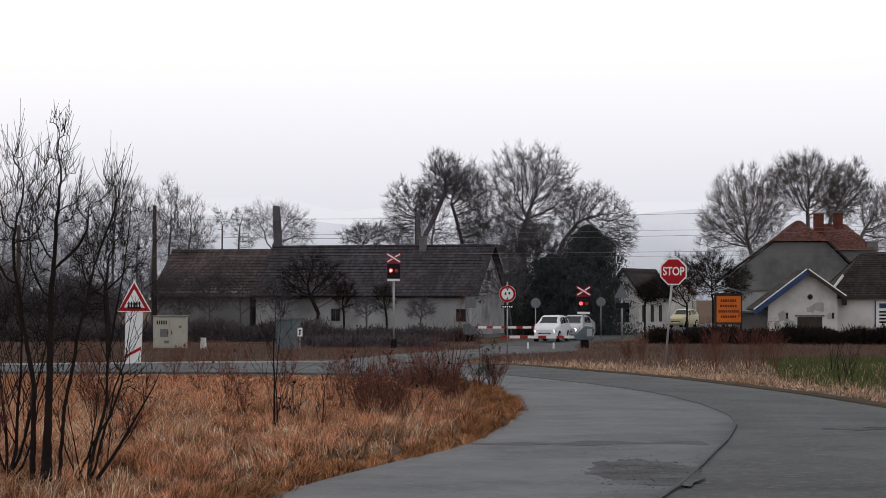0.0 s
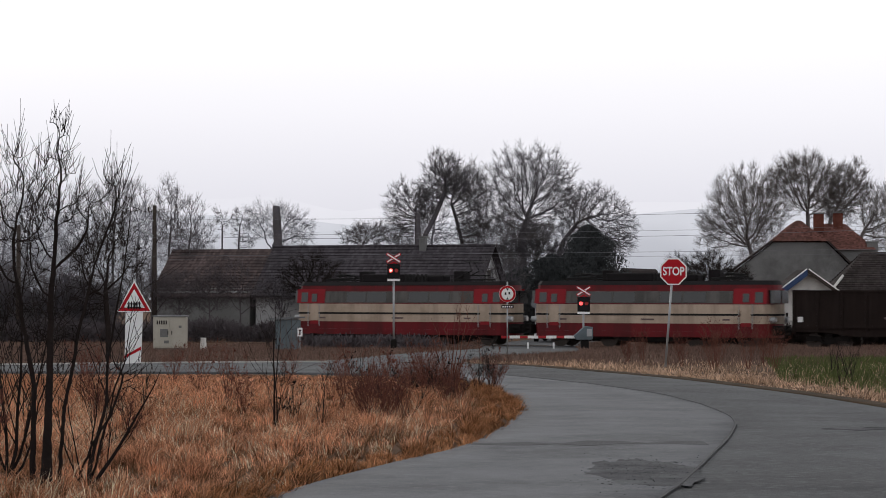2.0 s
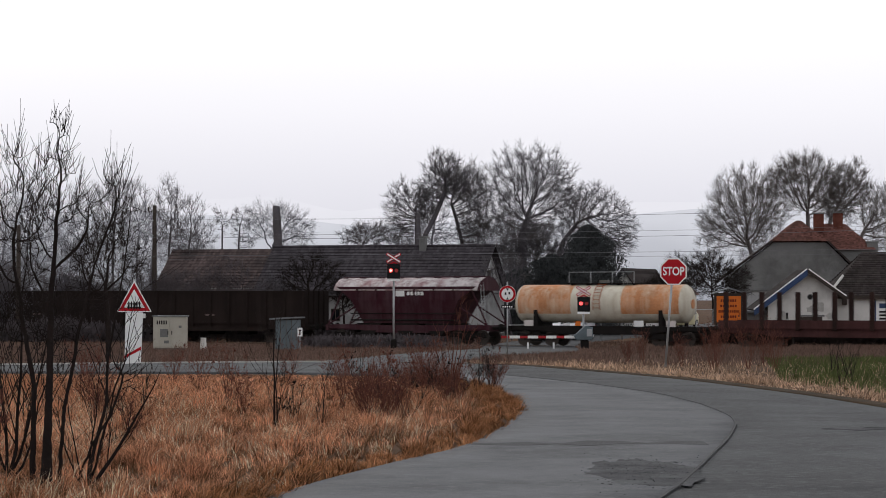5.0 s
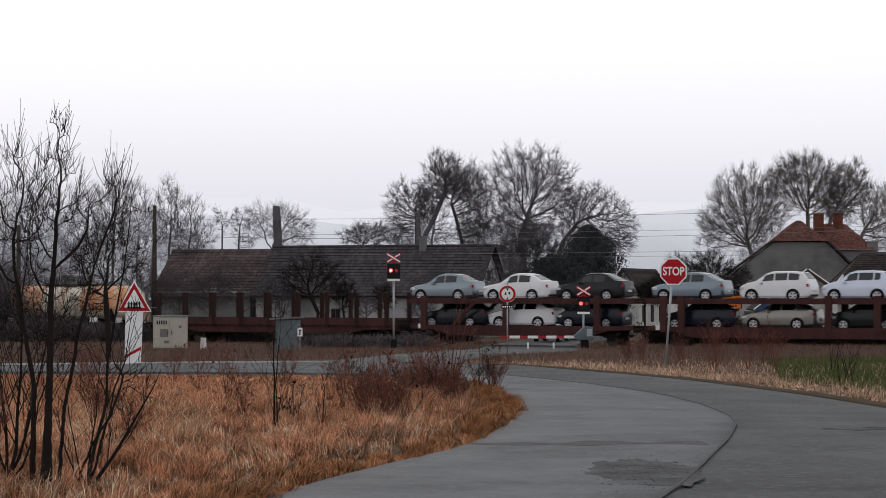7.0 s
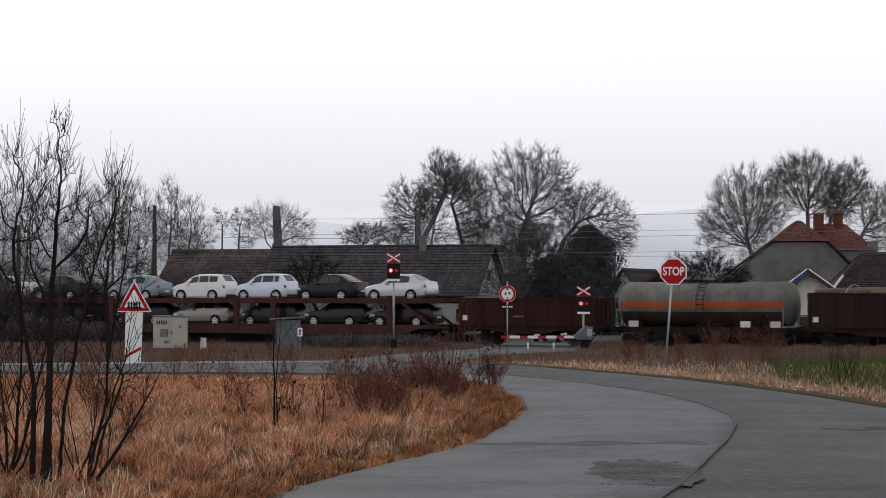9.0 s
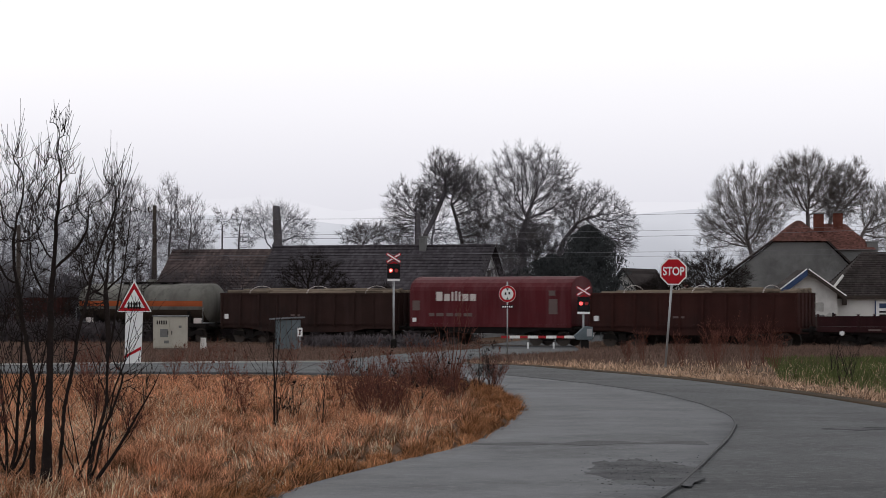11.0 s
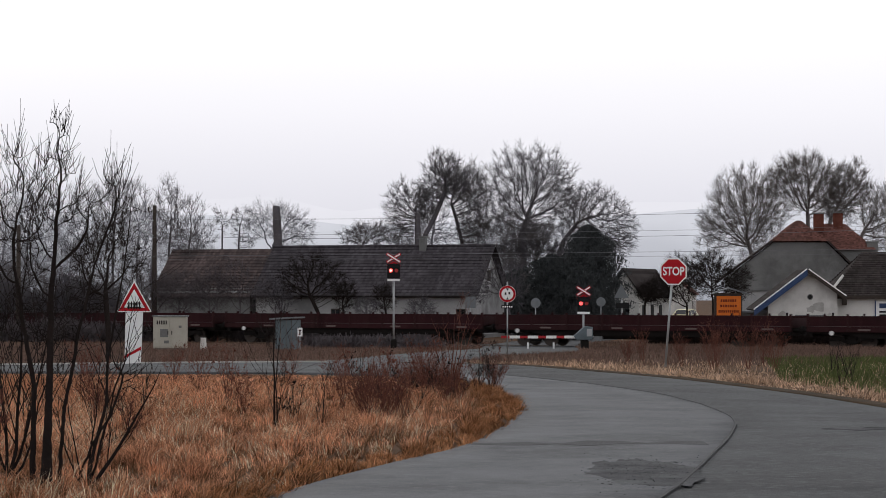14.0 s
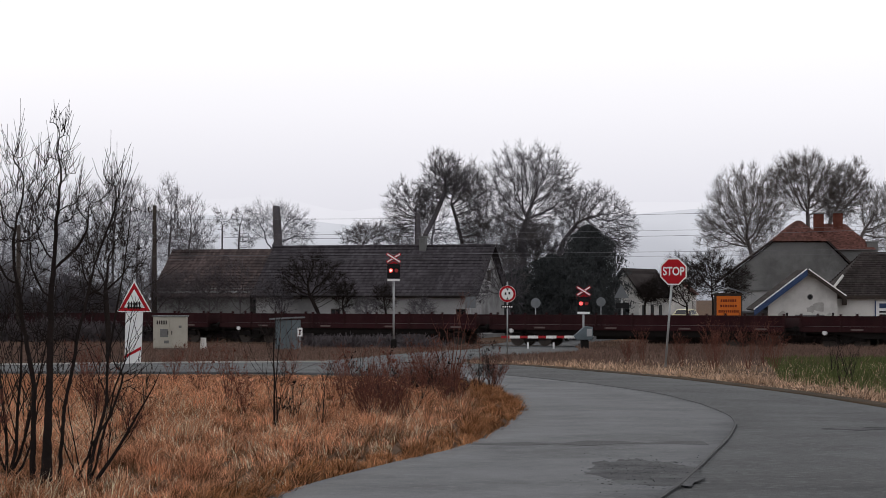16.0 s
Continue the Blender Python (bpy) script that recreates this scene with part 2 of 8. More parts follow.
M = {
    "asphalt": mat("worn_asphalt", (0.062, 0.064, 0.068), 0.7, 0, 0.45, 0.6, 38, 0.8, (0.024, 0.024, 0.026), 0.85, spec=0.2),
    "asphalt_new": mat("patched_asphalt", (0.124, 0.128, 0.135), 0.7, 0, 0.5, 0.38, 40, 0.7, (0.05, 0.051, 0.054), 0.8, spec=0.2),
    "asphalt_worn": mat("dark_worn_asphalt", (0.062, 0.063, 0.067), 0.8, 0, 2.5, 0.5, 34, 0.9, (0.12, 0.123, 0.128), 0.7, spec=0.15),
    "asphalt_broken": mat("broken_asphalt", (0.072, 0.073, 0.077), 0.85, 0, 3, 0.7, 30, 1.0, isl_var=0.5, spec=0.1),
    "kerb": mat("pale_concrete_edging", (0.42, 0.41, 0.39), 0.85, 0, 1.5, 0.3, 20, 0.3),
    "tar": mat("black_tar_seam", (0.035, 0.035, 0.038), 0.6, 0, 2, 0.3, 30, 0.3),
    "soil": mat("dry_turf_soil", (0.10, 0.054, 0.029), 0.95, 0, 0.6, 0.4, 12, 0.5, (0.04, 0.026, 0.016), 0.7),
    "edge_soil": mat("mossy_edge_soil", (0.040, 0.028, 0.016), 0.95, 0, 2.0, 0.5, 16, 0.8, (0.075, 0.04, 0.018), 0.7),
    "grass_dry": mat("dry_grass", (0.57, 0.28, 0.165), 0.9, 0, 0.7, 0.8, 8, 0, (0.20, 0.085, 0.04), 0.65, isl_var=0.9, spec=0.1),
    "grass_fringe": mat("rusty_fringe_grass", (0.35, 0.165, 0.078), 0.9, 0, 0.9, 0.8, 8, 0, (0.13, 0.06, 0.025), 0.6, isl_var=0.9, spec=0.1),
    "straw": mat("pale_straw", (0.80, 0.58, 0.42), 0.9, 0, 0.7, 0.55, 8, 0, isl_var=0.8, spec=0.1),
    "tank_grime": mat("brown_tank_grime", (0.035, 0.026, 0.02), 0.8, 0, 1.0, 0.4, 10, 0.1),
    "grass_low": mat("short_brown_turf", (0.13, 0.068, 0.034), 0.9, 0, 0.8, 0.6, 8, 0, (0.10, 0.07, 0.025), 0.6, isl_var=0.7, spec=0.1),
    "grass_verge": mat("pale_verge_grass", (0.62, 0.41, 0.29), 0.9, 0, 0.7, 0.7, 8, 0, (0.17, 0.095, 0.05), 0.6, isl_var=0.8, spec=0.1),
    "grass_far": mat("dull_dry_grass", (0.15, 0.097, 0.078), 0.9, 0, 0.5, 0.45, 8, 0, isl_var=0.6),
    "crop": mat("young_green_crop", (0.085, 0.105, 0.036), 0.85, 0, 0.8, 0.4, 8, 0, isl_var=0.6),
    "weeds": mat("red_brown_stems", (0.125, 0.048, 0.034), 0.9, 0, 1.0, 0.4, 10, 0, isl_var=0.5),
    "bark": mat("dark_bark", (0.020, 0.015, 0.014), 0.9, 0, 3.0, 0.35, 30, 0.4, spec=0.08),
    # Far barks and evergreen greyed and paled: distance haze put into the colour.
    "bark_grey": mat("haze_grey_bark", (0.090, 0.083, 0.094), 0.9, 0, 1.0, 0.35, 12, 0.3, (0.15, 0.13, 0.10), 0.3),
    "bark_tan": mat("haze_tan_bark", (0.13, 0.115, 0.112), 0.9, 0, 1.0, 0.35, 12, 0.3),
    "bark_light": mat("haze_pale_bark", (0.15, 0.147, 0.168), 0.9, 0, 1.0, 0.3, 12, 0.2),
    "evergreen": mat("dark_evergreen", (0.056, 0.060, 0.062), 0.9, 0, 0.8, 0.3, 6, 0, isl_var=0.3, spec=0.05),
    "plaster_stain": mat("stained_plaster", (0.36, 0.35, 0.335), 0.9, 0, 1.5, 0.25, 14, 0.2),
    "ballast": mat("track_ballast", (0.06, 0.052, 0.048), 0.95, 0, 1.5, 0.4, 14, 0.8),
    "rail": mat("rusty_rail", (0.16, 0.11, 0.085), 0.45, 0.7, 2, 0.2, 30, 0.1),
    "concrete": mat("grey_concrete", (0.2, 0.195, 0.185), 0.85, 0, 1.2, 0.2, 30, 0.25, (0.2, 0.19, 0.18), 0.5),
    "plaster": mat("dirty_white_plaster", (0.60, 0.585, 0.565), 0.9, 0, 0.5, 0.15, 14, 0.2, (0.33, 0.32, 0.31), 0.7),
    "plaster_dim": mat("dull_white_plaster", (0.33, 0.33, 0.335), 0.9, 0, 0.35, 0.25, 10, 0.2, (0.09, 0.09, 0.092), 0.7),
    "plaster_grey": mat("grey_render", (0.16, 0.16, 0.158), 0.9, 0, 0.3, 0.22, 10, 0.2, (0.075, 0.075, 0.076), 0.85),
    # Dark tile tinted lavender, barn tile and twigs paled, as painted haze.
    "tile_dark": roof_mat("dark_roof_tile", (0.054, 0.048, 0.054), (0.030, 0.027, 0.029)),
    "tile_brown": roof_mat("brown_roof_tile", (0.046, 0.038, 0.037), (0.026, 0.021, 0.02), 0.3),
    "tile_red": roof_mat("red_roof_tile", (0.175, 0.085, 0.072), (0.10, 0.062, 0.056), 0.35),
    "tile_barn": roof_mat("weathered_barn_tile", (0.080, 0.060, 0.058), (0.035, 0.03, 0.03)),
    "bark_hedge": mat("brown_grey_twigs", (0.085, 0.073, 0.078), 0.9, 0, 1.0, 0.35, 12, 0.2, isl_var=0.4),
    "brick": mat("old_brick", (0.125, 0.046, 0.033), 0.9, 0, 2, 0.3, 20, 0.3),
    "wood_dark": mat("dark_wood", (0.05, 0.04, 0.035), 0.8, 0, 2, 0.3, 20, 0.2),
    "wood_log": mat("log_wood", (0.13, 0.10, 0.075), 0.85, 0, 2, 0.35, 14, 0.3, isl_var=0.5),
    "blue_board": mat("blue_painted_board", (0.04, 0.065, 0.14), 0.6, 0, 2, 0.2, 20, 0.1),
    "wire": mat("weathered_wire", (0.17, 0.17, 0.185), 0.7, 0, 3, 0.1, 40, 0),
    "steel_grey": mat("galvanised_steel", (0.34, 0.35, 0.36), 0.5, 0.5, 3, 0.15, 40, 0.1),
    "paint_grey": mat("grey_blue_paint", (0.11, 0.135, 0.15), 0.6, 0, 2, 0.2, 20, 0.1, (0.12, 0.12, 0.12), 0.4),
    "cabinet": mat("cream_grp", (0.40, 0.38, 0.33), 0.7, 0, 1.2, 0.12, 20, 0.1, (0.36, 0.33, 0.28), 0.5),
    "sign_red": plain("sign_red", (0.40, 0.010, 0.018), 0.4),
    "sign_white": plain("sign_white", (0.80, 0.80, 0.80), 0.4),
    "sign_black": plain("sign_black", (0.012, 0.012, 0.013), 0.45),
    "sign_back": mat("sign_back_grey", (0.16, 0.17, 0.18), 0.55, 0.3, 3, 0.1, 30, 0.05),
    "board_orange": mat("orange_board", (0.60, 0.15, 0.024), 0.6, 0, 2, 0.15, 20, 0.05),
    "barrier_white": plain("barrier_white", (0.78, 0.78, 0.76), 0.5),
    "barrier_red": plain("barrier_red", (0.36, 0.025, 0.03), 0.5),
    "lamp_on": glow("lit_red_lamp", (1.0, 0.07, 0.06), 2.6),
    "lamp_core": glow("lit_lamp_core", (1.0, 0.45, 0.38), 2.4),
    "board_text": mat("dark_red_lettering", (0.14, 0.022, 0.012), 0.7),
    "lamp_mid": glow("red_signal_lamp", (1.0, 0.08, 0.08), 2.2),
    "lamp_dim": glow("faint_red_lamp", (0.4, 0.02, 0.02), 0.08),
    "black": mat("sooty_black", (0.018, 0.017, 0.017), 0.75, 0, 2, 0.3, 20, 0.1),
    "under": mat("brake_dust_black", (0.012, 0.010, 0.0095), 0.85, 0, 2, 0.3, 14, 0.2),
    "wheel": mat("train_wheel_steel", (0.06, 0.05, 0.045), 0.6, 0.5, 2, 0.2, 20, 0.1),
    "loco_red": mat("dull_loco_red", (0.13, 0.012, 0.016), 0.5, 0, 0.8, 0.2, 14, 0.05, (0.075, 0.013, 0.015), 0.6),
    "loco_cab": mat("brighter_cab_red", (0.24, 0.013, 0.02), 0.45, 0, 0.8, 0.15, 14, 0.05, (0.11, 0.015, 0.018), 0.4),
    "loco_cream": mat("dirty_cream_paint", (0.42, 0.335, 0.265), 0.55, 0, 0.8, 0.15, 14, 0.05, (0.2, 0.16, 0.115), 0.6),
    "loco_band": mat("grey_window_band", (0.075, 0.072, 0.068), 0.4, 0, 0.7, 0.4, 14, 0.05, (0.06, 0.06, 0.06), 0.6),
    "loco_roof": mat("dark_loco_roof", (0.012, 0.010, 0.011), 0.7, 0, 1, 0.3, 14, 0.1),
    "eas_dark": mat("dark_rusty_wagon", (0.014, 0.009, 0.008), 0.8, 0, 0.7, 0.4, 10, 0.15, (0.02, 0.013, 0.011), 0.6),
    "eas_red": mat("red_brown_wagon", (0.036, 0.012, 0.010), 0.75, 0, 0.7, 0.35, 10, 0.15, (0.02, 0.01, 0.009), 0.7),
    "eas_brown": mat("brown_wagon", (0.028, 0.014, 0.012), 0.78, 0, 0.7, 0.35, 10, 0.15, (0.016, 0.01, 0.009), 0.7),
    "flat_red": mat("maroon_flat_wagon", (0.027, 0.007, 0.009), 0.75, 0, 0.7, 0.35, 10, 0.12, (0.018, 0.008, 0.008), 0.6),
    "hood_red": mat("faded_red_hood", (0.085, 0.010, 0.014), 0.5, 0, 0.5, 0.2, 10, 0.06, (0.055, 0.011, 0.014), 0.5),
    "carrier": mat("rust_red_carrier", (0.055, 0.022, 0.022), 0.7, 0, 0.7, 0.35, 10, 0.12, (0.03, 0.013, 0.012), 0.6),
    "hopper_red": mat("dirty_maroon_hopper", (0.036, 0.008, 0.014), 0.65, 0, 0.8, 0.25, 10, 0.06, (0.08, 0.05, 0.05), 0.3),
    "hopper_top": mat("lime_dusted_top", (0.60, 0.56, 0.56), 0.8, 0, 1.6, 0.2, 10, 0.05, (0.30, 0.15, 0.16), 0.8),
    "tank_white": mat("cream_tank", (0.62, 0.58, 0.49), 0.5, 0, 0.6, 0.12, 10, 0.04, (0.42, 0.38, 0.31), 0.5),
    "tank_orange": mat("faded_orange_tank", (0.50, 0.22, 0.10), 0.55, 0, 0.8, 0.35, 10, 0.04, (0.55, 0.42, 0.30), 0.8),
    "tank_grey": mat("dirty_grey_tank", (0.15, 0.145, 0.13), 0.6, 0, 0.6, 0.2, 10, 0.06, (0.09, 0.085, 0.077), 0.7),
    "tank_stripe": mat("orange_stripe", (0.32, 0.075, 0.025), 0.6, 0, 0.6, 0.2, 10, 0.04),
    "letter": plain("pale_letter_paint", (0.55, 0.50, 0.48), 0.6),
    "letter_dim": plain("faded_letter_paint", (0.13, 0.095, 0.09), 0.7),
    "glass": plain("dark_glass", (0.008, 0.009, 0.011), 0.08),
    "tyre": plain("tyre_rubber", (0.008, 0.008, 0.008), 0.9),
    "rim": plain("alloy_rim", (0.55, 0.55, 0.58), 0.35, 0.5),
    "tail": plain("tail_light_red", (0.35, 0.01, 0.02), 0.25),
    "head_on": glow("lit_head_lamp", (1.0, 0.97, 0.9), 3.5),
    "plate": plain("number_plate_white", (0.7, 0.7, 0.7), 0.5),
    "plastic": plain("black_trim", (0.03, 0.03, 0.032), 0.6),
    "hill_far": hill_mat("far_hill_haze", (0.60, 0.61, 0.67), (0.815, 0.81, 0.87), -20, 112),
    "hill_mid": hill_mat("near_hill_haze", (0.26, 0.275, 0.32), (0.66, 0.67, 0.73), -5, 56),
}
for key, rgb, met in (("silver_blue", (0.20, 0.235, 0.265), 0.85), ("white", (0.74, 0.74, 0.76), 0.0), ("cream", (0.55, 0.49, 0.30), 0.0), ("dark_grey", (0.012, 0.012, 0.015), 0.0), ("blue_silver", (0.17, 0.205, 0.24), 0.85), ("pearl", (0.58, 0.63, 0.74), 0.3), ("black_brown", (0.009, 0.008, 0.01), 0.0),
                      ("silver", (0.46, 0.47, 0.50), 0.8), ("grey_beige", (0.20, 0.19, 0.175), 0.8), ("navy", (0.008, 0.011, 0.022), 0.0), ("dark_green", (0.010, 0.014, 0.014), 0.0), ("anthracite", (0.014, 0.016, 0.02), 0.1)):
    paint = mat("car_paint_" + key, rgb, 0.28, met, 2, 0.05, 60, 0, spec=0.1)
    paint.node_tree.nodes["Principled BSDF"].inputs["Coat Weight"].default_value = 0.3
    paint.node_tree.nodes["Principled BSDF"].inputs["Coat Roughness"].default_value = 0.06
    paint.node_tree.nodes["Principled BSDF"].inputs["Coat IOR"].default_value = 1.5
    M["car_" + key] = paint
for key in ("glass",):
    M[key].node_tree.nodes["Principled BSDF"].inputs["Specular IOR Level"].default_value = 0.6


weather(M["asphalt"], ((1.6, 0.5, 0.66, 0.6, (0.035, 0.035, 0.037)), (9.0, 0.52, 0.7, 0.7, (0.13, 0.135, 0.14)), (0.8, 0.55, 0.7, 0.35, (0.12, 0.125, 0.132))))
weather(M["asphalt_new"], ((1.3, 0.5, 0.68, 0.5, (0.065, 0.066, 0.07)), (9.0, 0.52, 0.7, 0.6, (0.18, 0.185, 0.195)), (0.35, 0.5, 0.62, 0.45, (0.16, 0.165, 0.175))))
weather(M["soil"], ((2.5, 0.5, 0.65, 0.6, (0.16, 0.10, 0.07)), (0.25, 0.5, 0.62, 0.5, (0.05, 0.036, 0.03))))
weather(M["plaster_grey"], ((0.9, 0.5, 0.7, 0.5, (0.22, 0.22, 0.222)),))


def streak(m, rgb, amt, across=1.6, down=0.12):
    """Dirt that has run down the side of a wagon."""
    n, l = m.node_tree.nodes, m.node_tree.links
    b = n["Principled BSDF"]
    tc, mp, tex, mr, mx = (n.new("ShaderNode" + k) for k in ("TexCoord", "Mapping", "TexNoise", "MapRange", "Mix"))
    mp.inputs["Scale"].default_value = (across, across, down)
    tex.inputs["Scale"].default_value, tex.inputs["Detail"].default_value, tex.inputs["Roughness"].default_value = 1.0, 6, 0.7
    mr.inputs[1].default_value, mr.inputs[2].default_value, mr.inputs[4].default_value = 0.46, 0.68, amt
    mx.data_type = "RGBA"
    mx.inputs[7].default_value = (*rgb, 1)
    l.new(tc.outputs["Object"], mp.inputs["Vector"]), l.new(mp.outputs[0], tex.inputs["Vector"]), l.new(tex.outputs[0], mr.inputs[0])
    l.new(mr.outputs[0], mx.inputs[0]), l.new(b.inputs["Base Color"].links[0].from_socket, mx.inputs[6])
    l.new(mx.outputs[2], b.inputs["Base Color"])


for key, rgb, amt in (("hopper_red", (0.13, 0.09, 0.10), 0.3), ("hopper_top", (0.14, 0.05, 0.06), 0.8), ("tank_white", (0.34, 0.25, 0.15), 0.6), ("tank_orange", (0.66, 0.54, 0.42), 0.75), ("loco_cream", (0.20, 0.155, 0.125), 0.6), ("loco_red", (0.05, 0.014, 0.014), 0.6),
                      ("loco_band", (0.16, 0.155, 0.145), 0.6), ("hood_red", (0.14, 0.05, 0.055), 0.5), ("eas_brown", (0.05, 0.03, 0.028), 0.45), ("eas_red", (0.055, 0.024, 0.022), 0.45), ("eas_dark", (0.028, 0.02, 0.018), 0.6), ("tank_grey", (0.06, 0.055, 0.048), 0.7), ("carrier", (0.10, 0.045, 0.04), 0.4), ("flat_red", (0.045, 0.02, 0.02), 0.4)):
    streak(M[key], rgb, amt)


# ---- building helpers ----
def box(bm, x0, x1, y0, y1, z0, z1):
    v = [bm.verts.new((x, y, z)) for z in (z0, z1) for x, y in ((x0, y0), (x1, y0), (x1, y1), (x0, y1))]
    for f in ((3, 2, 1, 0), (4, 5, 6, 7), (0, 1, 5, 4), (1, 2, 6, 5), (2, 3, 7, 6), (3, 0, 4, 7)):
        bm.faces.new([v[i] for i in f])


def bbox(bm, x0, x1, y0, y1, z0, z1, r=0.02):
    """A box with chamfered edges, joined into bm."""
    b2 = bmesh.new()
    box(b2, x0, x1, y0, y1, z0, z1)
    bmesh.ops.bevel(b2, geom=b2.edges[:], offset=r, segments=1, affect="EDGES")
    merge(bm, b2)


def merge(bm, b2, m=None):
    vm = {v: bm.verts.new(m @ v.co if m else v.co) for v in b2.verts}
    for f in b2.faces:
        bm.faces.new([vm[v] for v in f.verts])
    b2.free()


def cyl(bm, p0, p1, r0, r1=None, n=8, caps=True):
    p0, p1 = Vector(p0), Vector(p1)
    r1 = r0 if r1 is None else r1
    d = (p1 - p0).normalized()
    a = d.orthogonal().normalized()
    b = d.cross(a)
    rings = []
    for p, r in ((p0, r0), (p1, r1)):
        rings.append([bm.verts.new(p + (a * math.cos(k * math.tau / n) + b * math.sin(k * math.tau / n)) * r) for k in range(n)])
    for k in range(n):
        bm.faces.new((rings[0][k], rings[0][(k + 1) % n], rings[1][(k + 1) % n], rings[1][k]))
    if caps:
        bm.faces.new(rings[0][::-1]), bm.faces.new(rings[1])


def loft(bm, rings, closed=True, caps=True):
    vs = [[bm.verts.new(p) for p in r] for r in rings]
    n = len(vs[0])
    for a, b in zip(vs, vs[1:]):
        for k in range(n if closed else n - 1):
            bm.faces.new((a[k], a[(k + 1) % n], b[(k + 1) % n], b[k]))
    if caps and closed:
        bm.faces.new(vs[0][::-1]), bm.faces.new(vs[-1])


def prism(bm, pts, axis, lo, hi):
    """A polygon drawn in the two other axes, pulled along the axis x, y or z from lo to hi."""
    def put(p, w):
        q = list(p)
        q.insert("xyz".index(axis), w)
        return q
    loft(bm, [[put(p, lo) for p in pts], [put(p, hi) for p in pts]])


def link(name, bm, material, smooth=False):
    me = bpy.data.meshes.new(name)
    bmesh.ops.recalc_face_normals(bm, faces=bm.faces[:])
    bm.to_mesh(me)
    bm.free()
    me.materials.append(material)
    if smooth:
        me.polygons.foreach_set("use_smooth", [True] * len(me.polygons))
    return new(name, me)


def part(name, bm, material, parent, label="", smooth=False):
    ob = link(name, bm, material, smooth)
    ob.parent = parent
    if label:
        tagged(ob, label)
    return ob


def share(name, ob, parent, m):
    """Another piece on the same mesh."""
    o = new(name, ob.data)
    o.parent, o.matrix_basis = parent, m
    return o


def boxpart(name, dims, material, parent, label="", r=0.0):
    bm = bmesh.new()
    (bbox(bm, *dims, r) if r else box(bm, *dims))
    return part(name, bm, material, parent, label)


def thing(name, x, y, z, rz=0.0, label="", category="", group="", kind=""):
    e = new(name)
    e.empty_display_size = 0.2
    e.matrix_basis = pose(x, y, z, 0, 0, rz)
    return tagged(e, label, category, group, kind)


def tri_mesh(name, verts, faces, material):
    """A mesh from arrays: verts (n, 3), triangles (m, 3)."""
    me = bpy.data.meshes.new(name)
    me.vertices.add(len(verts))
    me.vertices.foreach_set("co", np.asarray(verts, np.float32).ravel())
    me.loops.add(len(faces) * 3)
    me.loops.foreach_set("vertex_index", np.asarray(faces, np.int32).ravel())
    me.polygons.add(len(faces))
    me.polygons.foreach_set("loop_start", np.arange(0, len(faces) * 3, 3, dtype=np.int32))
    me.update(calc_edges=True)
    me.materials.append(material)
    return new(name, me)


# ---- the lie of the land ----
def gz(y):
    """Height of the ground: level by the camera, falling gently to the railway."""
    return float(np.interp(y, (-400, 40, 60, 127, 140, 3000), (0, 0, -0.12, -1.22, -1.32, -1.32)))


TURN = 28.77
TC, TS = math.cos(radians(TURN)), math.sin(radians(TURN))
RAIL_Z = -1.25


def track(p, side=0.0):
    """Place on the railway p metres along it, side metres beyond its middle."""
    return p * TC + side * TS, 138.65 - p * TS + side * TC


def smooth_line(pts, step=1.0):
    """A smooth curve through a few plan points."""
    out = []
    pts = [Vector((p[0], p[1])) for p in pts]
    ext = [2 * pts[0] - pts[1], *pts, 2 * pts[-1] - pts[-2]]
    for a, b, c, d in zip(ext, ext[1:], ext[2:], ext[3:]):
        k = max(1, int((c - b).length / step))
        for i in range(k):
            t = i / k
            out.append(0.5 * ((2 * b) + (c - a) * t + (2 * a - 5 * b + 4 * c - d) * t * t + (3 * b - a - 3 * c + d) * t ** 3))
    out.append(pts[-1])
    return out


def ribbon(name, left, right, material, lift, cross=8, label="", n=120):
    """A road sheet between two edge lines, following the ground, with thickness."""
    def even(line):
        line = smooth_line(line, 0.5)
        d = np.concatenate(([0], np.cumsum([(b - a).length for a, b in zip(line, line[1:])])))
        s = np.linspace(0, d[-1], n)
        return np.stack([np.interp(s, d, [p.x for p in line]), np.interp(s, d, [p.y for p in line])], 1)
    L, R = even(left), even(right)
    bm = bmesh.new()
    rows = []
    for a, b in zip(L, R):
        r = []
        for k in range(cross + 1):
            w = k / cross
            p = a * (1 - w) + b * w
            r.append(bm.verts.new((p[0], p[1], gz(p[1]) + lift)))
        r.insert(0, bm.verts.new((a[0], a[1], gz(a[1]) - 0.1)))
        r.append(bm.verts.new((b[0], b[1], gz(b[1]) - 0.1)))
        rows.append(r)
    for a, b in zip(rows, rows[1:]):
        for k in range(len(a) - 1):
            bm.faces.new((a[k], a[k + 1], b[k + 1], b[k]))
    ob = link(name, bm, material, cross > 1)
    return tagged(ob, label, "road", kind="structure")


# ground, one sheet to the horizon
bm = bmesh.new()
ys = [-300, -100, -30, 0, 10, 20, 30, 40, 50, 60, 80, 100, 127, 140, 160, 200, 300, 600, 1500, 3500]
xs = [-2500, -800, -300, -100, -50, -25, -10, 0, 10, 25, 50, 100, 300, 800, 2500]
grid = [[bm.verts.new((x, y, gz(y))) for x in xs] for y in ys]
for a, b in zip(grid, grid[1:]):
    for k in range(len(xs) - 1):
        bm.faces.new((a[k], a[k + 1], b[k + 1], b[k]))
tagged(link("ground", bm, M["soil"]), "brown winter turf and bare soil", "ground", kind="structure")

